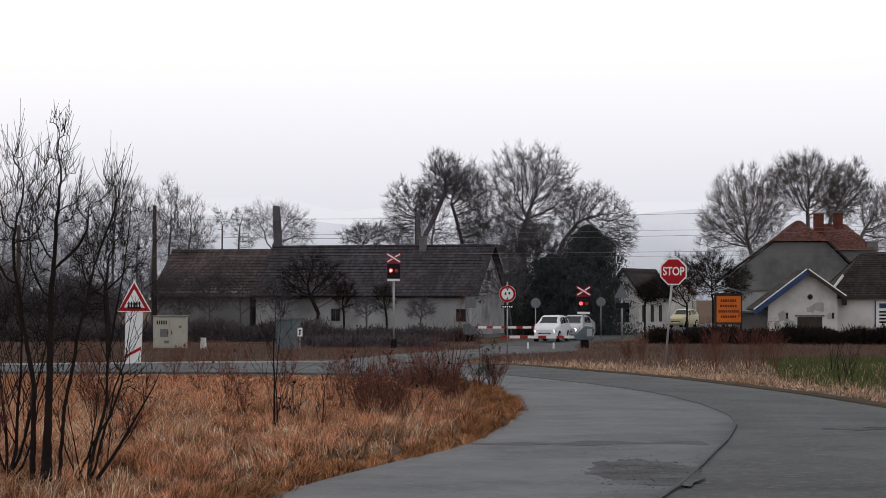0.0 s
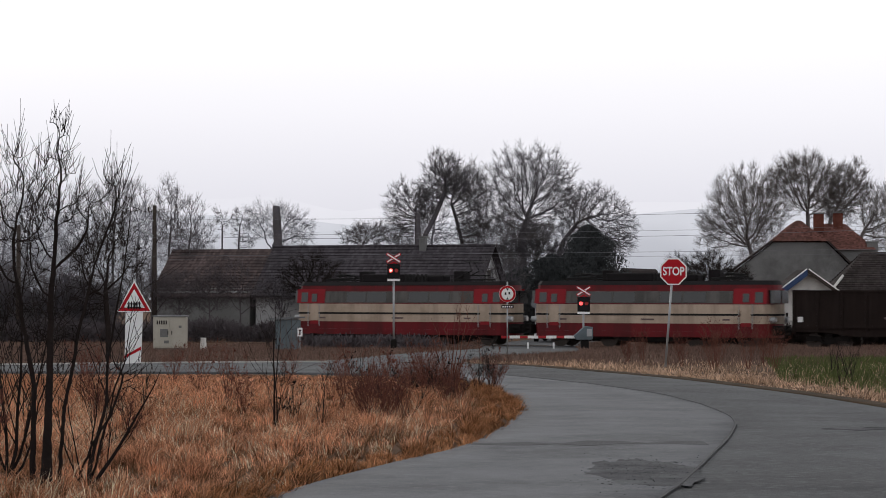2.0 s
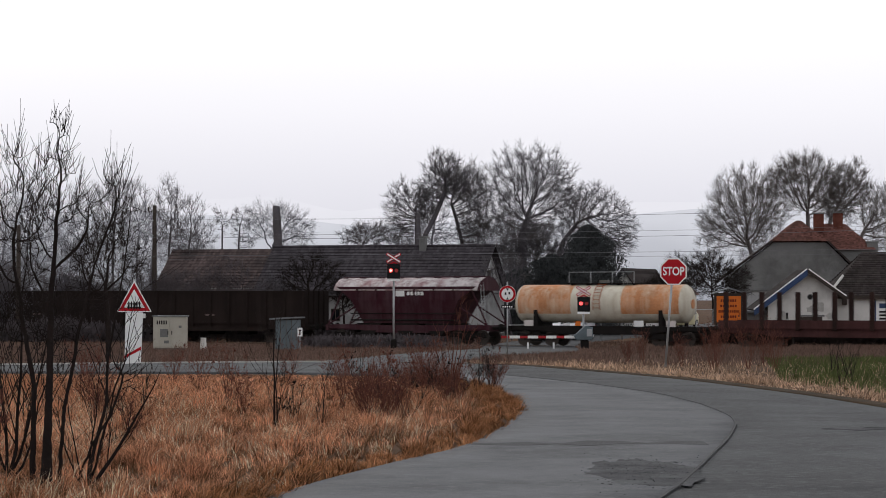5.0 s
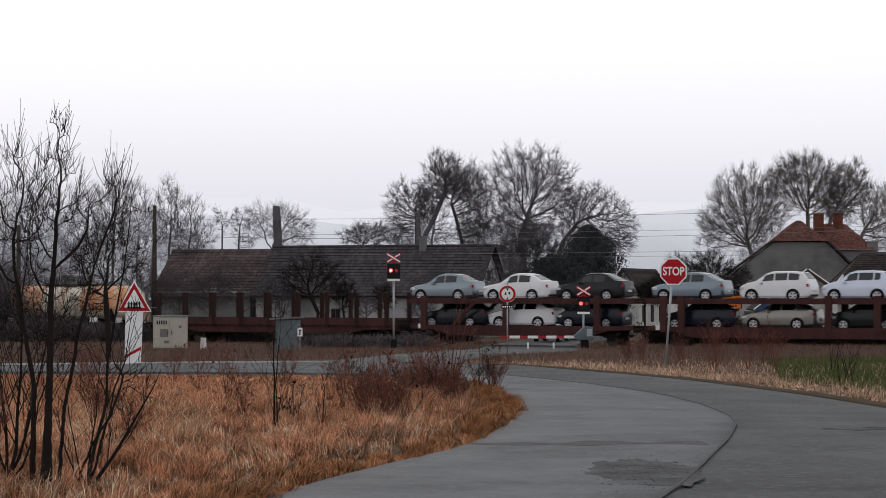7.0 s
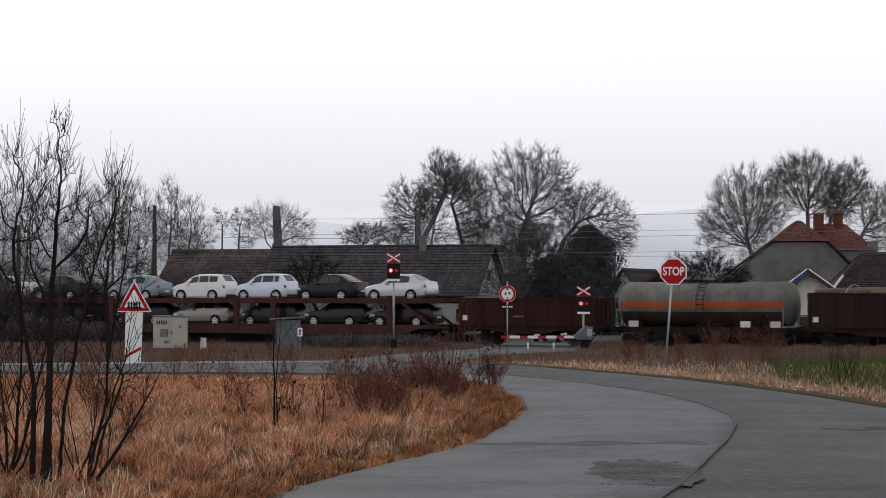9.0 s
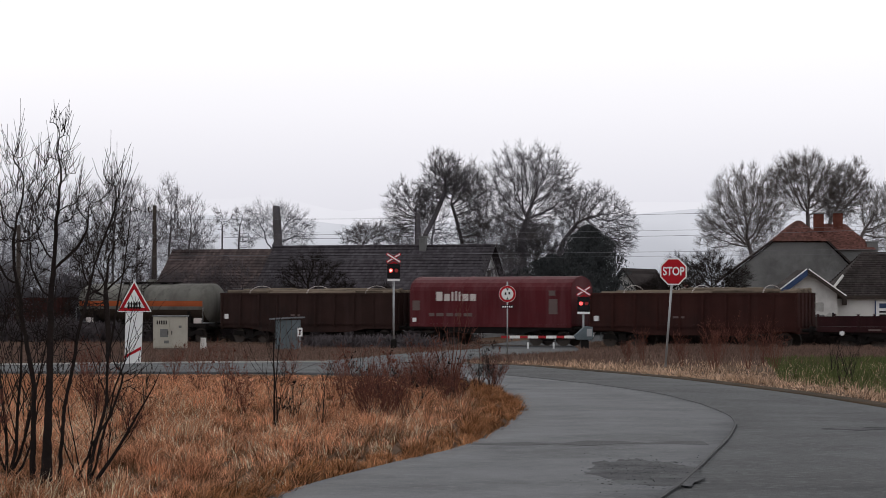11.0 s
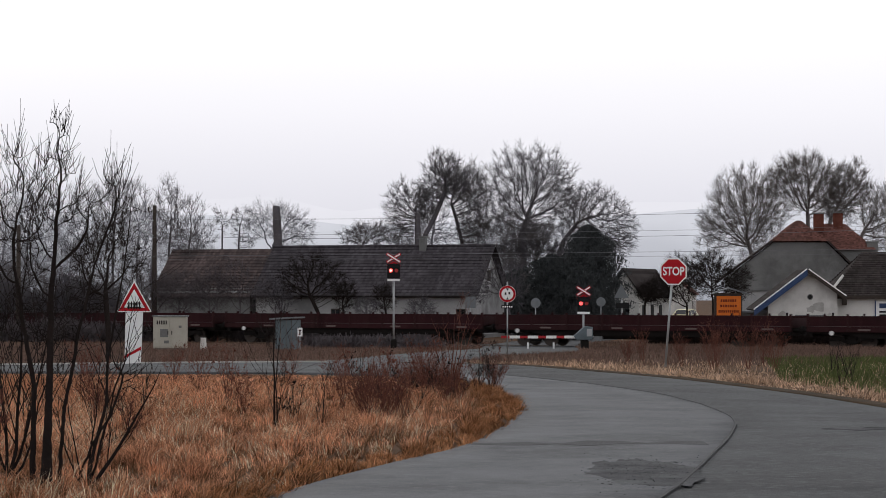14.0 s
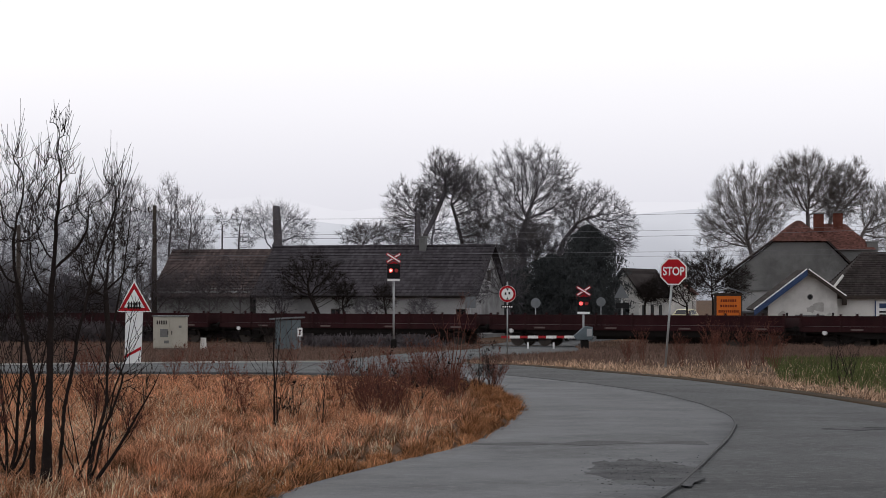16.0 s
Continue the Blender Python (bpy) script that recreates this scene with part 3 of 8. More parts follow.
LEFT_EDGE = [(-3.2, -6), (-2.6, 8), (-1.38, 20.1), (-0.42, 23.9), (0.05, 25.4), (0.45, 27.3), (0.85, 30.4), (1.16, 33.4), (1.26, 36), (1.05, 42), (0.6, 47), (-0.8, 51), (-3.8, 53.5), (-8, 54), (-16, 54.5), (-30, 55), (-70, 57)]
RIGHT_EDGE = [(3.6, -6), (5.4, 8), (7.2, 22), (7.4, 30), (6.95, 35.5), (6.06, 42.8), (4.94, 49.9), (3.1, 57), (1.4, 63), (-1.4, 66.8), (-4.9, 67.5), (-9.3, 64.5), (-14.5, 61), (-30, 60.8), (-70, 63)]
ribbon("road", LEFT_EDGE, RIGHT_EDGE, M["asphalt"], 0.03, 10, "worn grey asphalt road curving to a junction", 200)
PATCH_EDGE = [(1.1, 15.5), (1.98, 20), (3.05, 25.4), (3.94, 30.6), (4.17, 34.3), (3.9, 39.3), (3.0, 45), (1.45, 51), (0.6, 53)]
rag = random.Random(3)
PATCH_EDGE = [(p.x + rag.uniform(-0.02, 0.02), p.y + rag.uniform(-0.03, 0.03)) for p in smooth_line([Vector(q) for q in PATCH_EDGE], 1.1)]
ribbon("road_patch", [(-2.0, 15.5), (-1.42, 20.1), (-0.46, 23.9), (0.01, 25.4), (0.41, 27.3), (0.81, 30.4), (1.12, 33.4), (1.22, 36), (1.02, 42), (0.7, 46), (0.0, 49.5)], PATCH_EDGE, M["asphalt_new"], 0.05, 6, "paler patch of newer asphalt with a ragged edge", 140)
ribbon("road_seam", [(x - 0.01, y) for x, y in PATCH_EDGE], [(x + 0.02, y) for x, y in PATCH_EDGE], M["tar"], 0.056, 1, "dark tar seam along the asphalt patch", 140)
# worn dark area round a crumbled spot in the surface
bm = bmesh.new()
bm.faces.new([bm.verts.new((2.0 + math.cos(t) * 0.55 * (1 + 0.2 * noise.fractal(Vector((math.cos(t) * 4, math.sin(t) * 4, 1)), 1, 2, 5)), 22.4 + math.sin(t) * 1.7 * (1 + 0.3 * noise.fractal(Vector((math.cos(t) * 4, math.sin(t) * 4, 7)), 1, 2, 5)), gz(22) + 0.0507)) for t in np.linspace(0, math.tau, 161)[:-1]])
tagged(link("worn_asphalt_area", bm, M["asphalt_worn"]), "dark worn area in the paler asphalt", "road damage", kind="structure")
bm = bmesh.new()
for k in range(260):
    u, v = rag.gauss(0, 0.3), rag.gauss(0, 0.95)
    x, y, r = 2.0 + u + v * 0.12, 22.5 + v, 0.004 + 0.024 * rag.random() ** 2.5
    z = gz(y) + 0.0515 + k * 0.000015
    f = bm.faces.new([bm.verts.new((x + math.cos(t) * r * rag.uniform(0.5, 1.3), y + math.sin(t) * r * 2.6 * rag.uniform(0.5, 1.3), z)) for t in np.linspace(0, math.tau, 12)[:-1]])
for k in range(150):
    u, v = rag.gauss(0, 0.3), rag.gauss(0, 1.1)
    x, y, r = 2.0 + u + v * 0.12, 22.5 + v, rag.uniform(0.003, 0.009)
    z = gz(y) + 0.05
    prism(bm, [(x + math.cos(t) * r, y + math.sin(t) * r * 1.5) for t in np.linspace(0, math.tau, 6)[:-1]], "z", z, z + rag.uniform(0.004, 0.006))
tagged(link("crumbled_asphalt", bm, M["asphalt_broken"]), "crumbled dark spot in the asphalt", "road damage", kind="stuff")
for x0, x1, y in ((0.3, 3.1, 26.4), (5.0, 6.8, 29.6)):
    ribbon("road_joint", [(x0 + (x1 - x0) * k / 8, y + rag.uniform(-0.2, 0.2)) for k in range(9)], [(x0 + (x1 - x0) * k / 8, y + 0.4 + rag.uniform(-0.3, 0.4)) for k in range(9)], M["asphalt"] if x0 < 4 else M["asphalt_broken"], 0.053 if x0 < 4 else 0.033, 1, "dark worn strip across the road", 40)
ribbon("road_edge_soil", [(x - 0.05, y) for x, y in RIGHT_EDGE[2:10]], [(x + 0.42, y + 0.1) for x, y in RIGHT_EDGE[2:10]], M["edge_soil"], 0.036, 2, "dark mossy soil along the road edge", 140)
# pale concrete edging along the far side of the side road
EDGING = [(-3.4, 67.4), (-4.9, 67.5), (-9.3, 64.5), (-14.5, 61), (-30, 60.8), (-70, 63)]
ribbon("road_edging", EDGING, [(x, y + 0.3) for x, y in EDGING], M["kerb"], 0.07, 1, "pale concrete edging of the side road", 90)
ribbon("crossing_road", [(-7.5, 66), (-4.2, 70), (-3.0, 78), (-2.3, 88), (-0.6, 104), (1.8, 122), (2.6, 136), (4.6, 150), (10.0, 172), (16, 194), (23, 222), (35, 270)],
       [(1.0, 63.5), (0.6, 70), (1.1, 78), (2.6, 90), (6.2, 106), (7.3, 122), (8.0, 136), (9.8, 148), (15.5, 170), (22, 193), (29, 220), (42, 268)], M["asphalt"], 0.025, 6, "asphalt road over the level crossing into the village", 140)


# ---- railway ----
RA = -TURN
railway = thing("railway_track", *track(0), RAIL_Z, RA, "single railway track with rusty rails on ballast", "railway track", kind="structure")
bm = bmesh.new()
prism(bm, [(-2.3, -0.42), (-1.5, -0.16), (1.5, -0.16), (2.3, -0.42)], "x", -160, 160)
part("ballast", bm, M["ballast"], railway)
for side in (-0.76, 0.76):
    bm = bmesh.new()
    prism(bm, [(side - 0.07, -0.15), (side + 0.07, -0.15), (side + 0.012, -0.12), (side + 0.035, -0.03), (side + 0.035, 0), (side - 0.035, 0), (side - 0.035, -0.03), (side - 0.012, -0.12)], "x", -160, 160)
    part("rail", bm, M["rail"], railway)
bm = bmesh.new()
for k in range(-75, 76):
    box(bm, k * 0.65 - 0.12, k * 0.65 + 0.12, -1.25, 1.25, -0.2, -0.125)
tagged(part("sleepers", bm, M["concrete"], railway), kind="stuff")
# crossing deck between and beside the rails
for y0, y1 in ((-2.2, -0.84), (-0.68, 0.68), (0.84, 2.2)):
    bm = bmesh.new()
    for k in range(4):
        box(bm, 1.6 + k * 1.75, 3.3 + k * 1.75, y0, y1, -0.16, -0.012)
    part("crossing_panel", bm, M["asphalt"], railway)


# catenary masts and wires
def mast(p, side, h, name="catenary_mast"):
    x, y = track(p, side)
    e = thing(name, x, y, RAIL_Z - 0.3, RA, "dark catenary mast beside the track", "mast", "catenary masts")
    bm = bmesh.new()
    cyl(bm, (0, 0, 0), (0, 0, h), 0.2, 0.13, 10)
    part("pole", bm, M["wood_dark"], e, smooth=True)
    s = -1 if side > 0 else 1
    bm = bmesh.new()
    cyl(bm, (0, 0, h - 2.1), (0, s * 3.0, h - 1.3), 0.03, n=6)
    cyl(bm, (0, 0, h - 1.0), (0, s * 3.0, h - 1.3), 0.025, n=6)
    part("arm", bm, M["steel_grey"], e)
    bm = bmesh.new()
    cyl(bm, (0, 0, h - 0.4), (-0.5, 0, h - 0.4), 0.03, n=6)
    cyl(bm, (-0.5, 0, h - 0.4), (-0.5, 0, h - 0.1), 0.06, n=8)
    part("bracket", bm, M["wood_dark"], e)
    return e


mast(-23.9, 3.0, 9.4), mast(-30.5, -3.2, 8.0), mast(36.5, 3.0, 8.2)


def wire(name, pts, r=0.012, m="wire", label="thin grey overhead wire along the railway", group="overhead wires"):
    bm = bmesh.new()
    rings = []
    for i, p in enumerate(pts):
        q, o = Vector(pts[min(i + 1, len(pts) - 1)]), Vector(pts[max(i - 1, 0)])
        d = (q - o).normalized()
        s = d.cross(Vector((0, 0, 1))).normalized() * r
        u = s.cross(d).normalized() * r
        rings.append([Vector(p) + w for w in (s, u, -s, -u)])
    loft(bm, rings)
    return tagged(link(name, bm, M[m]), label, "wire", group)


def track_wire(z, side, sag, r):
    pts = []
    for k in range(-12, 13):
        p = k * 5.0
        ph = ((p + 20.6) % 57.0) / 57.0
        x, y = track(p, side)
        pts.append((x, y, RAIL_Z + z - sag * 4 * ph * (1 - ph)))
    return wire("overhead_wire", pts, r)


track_wire(5.6, 0, 0.05, 0.010), track_wire(6.9, 0, 0.45, 0.010), track_wire(8.1, 3.0, 0.25, 0.010), track_wire(5.45, 3.2, 0.1, 0.007), track_wire(7.05, 3.4, 0.15, 0.007)

# ---- houses ----
def tiled_roof(parent, x0, x1, y_eave, z_eave, y_ridge, z_ridge, material, rows, over=0.3):
    """Courses of tiles from eave to ridge, each a stepped strip."""
    dy, dz = (y_ridge - y_eave) / rows, (z_ridge - z_eave) / rows
    n = Vector((0, -dz, dy)).normalized() * (1 if dy > 0 else -1)
    if n.z < 0:
        n = -n
    bm = bmesh.new()
    t = 0.055
    prism(bm, [(-dy * 0.12, -dz * 0.12), (dy, dz), (dy + n.y * 0.015, dz + n.z * 0.015), (-dy * 0.12 + n.y * t, -dz * 0.12 + n.z * t)], "x", x0 - over, x1 + over)
    first = part("tile_course", bm, material, parent)
    first.location = (0, y_eave, z_eave)
    for k in range(1, rows):
        share("tile_course", first, parent, pose(0, y_eave + k * dy, z_eave + k * dz))


def window(parent, x, y, z, w, h, ny=-1, frame_m="plaster", pane_m="glass"):
    """A window in a wall that faces along ny."""
    bm = bmesh.new()
    for a in ((x, x + w, z, z + 0.07), (x, x + w, z + h - 0.07, z + h), (x, x + 0.07, z, z + h), (x + w - 0.07, x + w, z, z + h), (x + w / 2 - 0.03, x + w / 2 + 0.03, z, z + h)):
        box(bm, a[0], a[1], min(y, y + ny * 0.06), max(y, y + ny * 0.06), a[2], a[3])
    o = part("window", bm, M[frame_m], parent)
    bm = bmesh.new()
    box(bm, x + 0.03, x + w - 0.03, min(y + ny * 0.01, y + ny * 0.03), max(y + ny * 0.01, y + ny * 0.03), z + 0.03, z + h - 0.03)
    part("pane", bm, M[pane_m], o)
    return o


def chimney(parent, x, y, z0, z1, w, m):
    bm = bmesh.new()
    box(bm, x - w / 2, x + w / 2, y - w / 2, y + w / 2, z0, z1)
    c = part("chimney", bm, M[m], parent)
    bm = bmesh.new()
    bbox(bm, x - w / 2 - 0.08, x + w / 2 + 0.08, y - w / 2 - 0.08, y + w / 2 + 0.08, z1, z1 + 0.14, 0.02)
    part("cap", bm, M["plaster_grey"], c)


def long_house():
    """The farmhouse behind the track; local x along its front."""
    h = thing("farmhouse", 2.1, 160.5, -1.4, -16, "long whitewashed farmhouse with a dark tiled roof", "house")
    L, W, E, R = 16.4, 9.0, 3.35, 6.75
    bm = bmesh.new()
    prism(bm, [(0, 0), (W, 0), (W, E), (W / 2, R - 0.15), (0, E)], "x", -L, 0)
    part("wall", bm, M["plaster_dim"], h)
    tiled_roof(h, -L, 0.2, -0.35, E - 0.22, W / 2, R, M["tile_dark"], 17)
    tiled_roof(h, -L, 0.2, W + 0.35, E - 0.22, W / 2, R, M["tile_dark"], 17)
    bm = bmesh.new()
    cyl(bm, (-L - 0.3, W / 2, R + 0.02), (0.5, W / 2, R + 0.02), 0.12, n=8)
    part("ridge", bm, M["tile_dark"], h)
    boxpart("plinth", (-L - 0.03, 0.03, -0.04, W + 0.04, 0, 0.35), M["plaster_grey"], h)
    bm = bmesh.new()
    cyl(bm, (-L - 0.3, -0.45, E - 0.25), (0.4, -0.45, E - 0.28), 0.07, n=8)
    part("gutter", bm, M["under"], h)
    chimney(h, -4.9, W / 2 - 0.3, R - 0.5, R + 0.62, 0.5, "plaster_grey")
    for x in (-10.6, -1.2):
        window(h, x, 0, 1.3, 0.7, 0.9, frame_m="wood_dark")
    # a small window and a dark hatch in the gable
    bm = bmesh.new()
    box(bm, 0, 0.05, W / 2 - 0.4, W / 2 + 0.4, 4.2, 5.0)
    part("hatch", bm, M["wood_dark"], h)
    b = thing("barn", 2.1 - math.cos(radians(16)) * 17.0, 160.5 + math.sin(radians(16)) * 17.0, -1.4, -16, "old barn with a weathered reddish tiled roof", "barn")
    L2 = 7.5
    bm = bmesh.new()
    prism(bm, [(0.3, 0), (W, 0), (W, E), (W / 2, R - 0.3), (0.3, E)], "x", -L2, 0)
    part("wall", bm, M["plaster_grey"], b)
    tiled_roof(b, -L2, 0, 0.0, E - 0.3, W / 2, R - 0.12, M["tile_barn"], 16)
    tiled_roof(b, -L2, 0, W + 0.3, E - 0.3, W / 2, R - 0.12, M["tile_barn"], 16)



long_house()


def station():
    """Low white building with a gable wing towards the track."""
    s = thing("station_building", 24.3, 151.5, -1.4, -4, "low white station building with a blue-edged gable and dark roof", "house")
    # gable wing: front wall at y = 0
    xl, xr, el, er, pk, xp = -2.5, 2.1, 2.7, 3.35, 4.85, 0.1
    bm = bmesh.new()
    prism(bm, [(xl, 0), (xr, 0), (xr, er - 0.1), (xp, pk - 0.12), (xl, el - 0.1)], "y", 0, 7)
    part("wall", bm, M["plaster"], s)
    for (x0, z0), (x1, z1) in (((xl - 0.95, el - 0.55), (xp, pk)), ((xr + 0.5, er - 0.3), (xp, pk))):
        d = Vector((x1 - x0, z1 - z0)).normalized()
        nx, nz = (-d.y, d.x) if d.x > 0 else (d.y, -d.x)
        bm = bmesh.new()
        prism(bm, [(x0, z0), (x1, z1), (x1 + nx * 0.12, z1 + nz * 0.12), (x0 + nx * 0.12, z0 + nz * 0.12)], "y", -0.6, 7)
        part("roof", bm, M["tile_brown"], s)
        bm = bmesh.new()
        dr = 0.36 if x0 < 0 else 0.2
        prism(bm, [(x0, z0 - dr), (x1, z1 - dr), (x1 + nx * 0.05, z1 + nz * 0.05), (x0 + nx * 0.05, z0 + nz * 0.05)], "y", -0.65, -0.61)
        part("bargeboard", bm, M["blue_board" if x0 < 0 else "wood_dark"], s, "blue painted bargeboard" if x0 < 0 else "")
        bm = bmesh.new()
        prism(bm, [(x0 + nx * 0.05, z0 + nz * 0.05), (x1 + nx * 0.05, z1 + nz * 0.05), (x1 + nx * 0.13, z1 + nz * 0.13), (x0 + nx * 0.13, z0 + nz * 0.13)], "y", -0.67, -0.61)
        part("roof_edge", bm, M["sign_white"], s, "white sheet metal roof edge")
    # round attic window
    bm = bmesh.new()
    cyl(bm, (0.3, -0.03, 3.05), (0.3, 0.02, 3.05), 0.2, n=16)
    w = part("attic_window", bm, M["plaster_grey"], s)
    bm = bmesh.new()
    cyl(bm, (0.3, -0.045, 3.05), (0.3, -0.02, 3.05), 0.14, n=16)
    part("pane", bm, M["black"], w)
    # broken plaster, boarded openings
    boxpart("shutter", (-0.55, 1.1, -0.05, 0.0, 0.5, 1.72), M["wood_dark"], s, "dark boarded window")
    boxpart("lintel", (-0.7, 1.25, -0.07, 0.0, 1.73, 1.85), M["plaster_grey"], s)
    random.seed(4)
    for cx, cz, r in ((-1.5, 1.75, 0.45), (-1.1, 1.3, 0.35), (0.9, 2.4, 0.5), (0.35, 2.2, 0.3), (1.6, 1.8, 0.3), (-1.9, 1.2, 0.3)):
        bm = bmesh.new()
        prism(bm, [(cx + math.cos(a) * r * random.uniform(0.6, 1.2), cz + math.sin(a) * r * random.uniform(0.5, 1.0)) for a in np.linspace(0, math.tau, 13)[:-1]], "y", -0.012, 0.0)
        part("bare_patch", bm, M["plaster_stain"], s, "patch where the plaster has come off")
    for x in (-1.3, 1.75):
        boxpart("wall_hook", (x, x + 0.12, -0.12, 0, 1.6, 2.0), M["black"], s)
    # lean-to on the low side
    boxpart("lean_to", (-4.6, -2.5, 0.8, 5, 0, 2.0), M["plaster_grey"], s)
    boxpart("lean_to_roof", (-4.8, -2.4, 0.4, 5.2, 2.0, 2.12), M["sign_back"], s)
    # main body along the line
    X1, E, R, W = 13.0, 3.25, 6.15, 8.0
    bm = bmesh.new()
    box(bm, 2.1, X1, 1.0, 1.0 + W, 0, E - 0.2)
    part("wall", bm, M["plaster"], s)
    # hipped end towards the wing
    bm = bmesh.new()
    loft(bm, [[(1.6, 0.6, E - 0.1), (1.6, 1.4 + W, E - 0.1), (4.4, 1 + W / 2, R), (4.38, 1 + W / 2 - 0.01, R)], [(1.75, 0.6, E - 0.2), (1.75, 1.4 + W, E - 0.2), (4.6, 1 + W / 2, R - 0.15), (4.58, 1 + W / 2 - 0.01, R - 0.15)]])
    part("roof_hip", bm, M["tile_brown"], s)
    rows = 20
    for k in range(rows):
        a, b2 = k / rows, (k + 1) / rows
        for s1, ye in ((1, 0.6), (-1, 1.4 + W)):
            ya, yb = ye + (1 + W / 2 - ye) * a, ye + (1 + W / 2 - ye) * b2
            za, zb = E - 0.15 + (R - E + 0.15) * a, E - 0.15 + (R - E + 0.15) * b2
            bm = bmesh.new()
            prism(bm, [(ya - 0.03 * s1, za - 0.02), (yb, zb), (yb, zb + 0.02), (ya - 0.03 * s1, za + 0.07)], "x", 1.55 + 2.85 * a, X1 + 0.4)
            part("tile_course", bm, M["tile_brown"], s)
    bm = bmesh.new()
    cyl(bm, (1.55, 0.55, E - 0.05), (2.75, 2.5, E + 1.25), 0.1, n=6)
    part("hip_flashing", bm, M["plaster"], s, "pale flashing along the hip")
    boxpart("eaves_board", (1.6, X1 + 0.3, 0.52, 0.6, E - 0.32, E - 0.1), M["wood_dark"], s)
    boxpart("bracket", (2.5, 2.8, 0.55, 1.0, E - 0.75, E - 0.3), M["wood_dark"], s)
    window(s, 6.6, 1.0, 1.2, 1.2, 1.5, frame_m="wood_dark")
    # notice board on the wall
    boxpart("notice_board", (4.75, 6.2, 0.94, 1.0, 1.05, 2.75), M["sign_white"], s, "white notice board with dark writing")
    nb = bpy.context.scene.objects["notice_board"]
    boxpart("board_frame", (4.7, 4.78, 0.92, 1.0, 1.0, 2.8), M["blue_board"], nb)
    boxpart("picture_block", (5.0, 5.8, 0.93, 0.94, 2.3, 2.62), M["blue_board"], nb)
    for k in range(4):
        boxpart("text_bar", (5.0, 5.8, 0.93, 0.94, 1.3 + k * 0.23, 1.42 + k * 0.23), M["sign_black"], nb)
    return s


station()


def mansion():
    """Tall grey house with a half-hipped red roof."""
    h = thing("grey_house", 29.6, 190, -1.4, -6, "tall grey rendered house with a half-hipped red tiled roof", "house")
    e, q, R = 5.0, 7.6, 9.4
    xl, xr, ql, qr = -5.9, 5.2, -1.8, 2.6
    D = 14
    bm = bmesh.new()
    prism(bm, [(xl + 0.3, 0), (xr, 0), (xr, e), (qr, q), (ql, q), (xl + 0.3, e - 0.3)], "y", 0, D)
    part("wall", bm, M["plaster_grey"], h)
    boxpart("cornice", (xl - 0.1, xr + 0.1, -0.25, 0.0, 3.55, 3.75), M["plaster_grey"], h)
    boxpart("lower_front", (xl + 0.2, xr + 0.02, -0.04, 0.0, 0.0, 3.5), M["plaster_dim"], h, "paler lower wall")
    for pts in ([(xl - 0.6, e - 0.8), (ql, q + 0.1), (ql, q + 0.3), (xl - 0.6, e - 0.6)], [(xr + 0.8, e - 0.6), (qr, q + 0.1), (qr, q + 0.3), (xr + 0.8, e - 0.4)]):
        bm = bmesh.new()
        prism(bm, pts, "y", -0.35, D + 0.3)
        part("roof", bm, M["tile_brown"], h)
    rows = 16
    xm = (ql + qr) / 2
    for k in range(rows):
        a, b2 = k / rows, (k + 1) / rows
        z0, z1 = q + 0.1 + (R - q) * a, q + 0.1 + (R - q) * b2
        y0 = -0.4 + 2.4 * a
        x0, x1 = ql - 0.15 + (xm - ql) * a, qr + 0.15 - (qr - xm) * a
        bm = bmesh.new()
        prism(bm, [(x0, z0), (x1, z0), (x1, z0 + 0.06), (x1 - 0.02 - (qr - xm) / rows, z1), (x0 + 0.02 + (xm - ql) / rows, z1), (x0, z0 + 0.06)], "y", y0, D)
        part("tile_course", bm, M["tile_red"], h)
    # cross wing with its own red roof
    boxpart("wing_wall", (1.5, 6.6, 2.2, 12, 0, 7.0), M["plaster_grey"], h)
    for k in range(32):
        a = k / 32
        boxpart("tile_course", (1.0 + 1.5 * a, 6.9 - 2.4 * a, 1.9 + 3.4 * a, 12 - 3 * a, 7.0 + 2.3 * a, 7.0 + 2.3 * a + 0.085), M["tile_red"], h)
    chimney(h, 2.2, 4, 8.6, 10.1, 0.85, "brick")
    chimney(h, 3.9, 5, 8.6, 10.2, 0.8, "brick")
    chimney(h, 6.6, 2.6, 5.6, 7.6, 0.9, "plaster_grey")


mansion()


def village_house(x, y, rz, L, W, E, R, wall, roof, label):
    h = thing("village_house", x, y, -1.35, rz, label, "house")
    bm = bmesh.new()
    prism(bm, [(0, 0), (L, 0), (L, E), (L / 2, R - 0.1), (0, E)], "y", 0, W)
    part("wall", bm, M[wall], h)
    for x0, x1 in ((-0.4, L / 2), (L + 0.4, L / 2)):
        bm = bmesh.new()
        prism(bm, [(x0, E - 0.25), (x1, R), (x1, R + 0.15), (x0, E - 0.1)], "y", -0.3, W + 0.3)
        part("roof", bm, M[roof], h)
    for k in range(3):
        bm = bmesh.new()
        box(bm, L, L + 0.05, 1.0 + k * 2.4, 1.8 + k * 2.4, 0.9, 2.3)
        part("window", bm, M["glass"], h)
    bm = bmesh.new()
    box(bm, L / 2 - 0.5, L / 2 + 0.5, -0.05, 0, 0.9, 2.2)
    part("window", bm, M["glass"], h)
    return h


village_house(13.6, 186, -22, 2.6, 9, 3.2, 5.2, "plaster", "tile_brown", "small white house beside the village road")
village_house(26, 300, -10, 7, 9, 3.4, 6.2, "plaster", "tile_red", "white house down the village road")
village_house(-45, 170, -10, 9, 12, 3.4, 7, "plaster_dim", "tile_dark", "white house among bare trees")


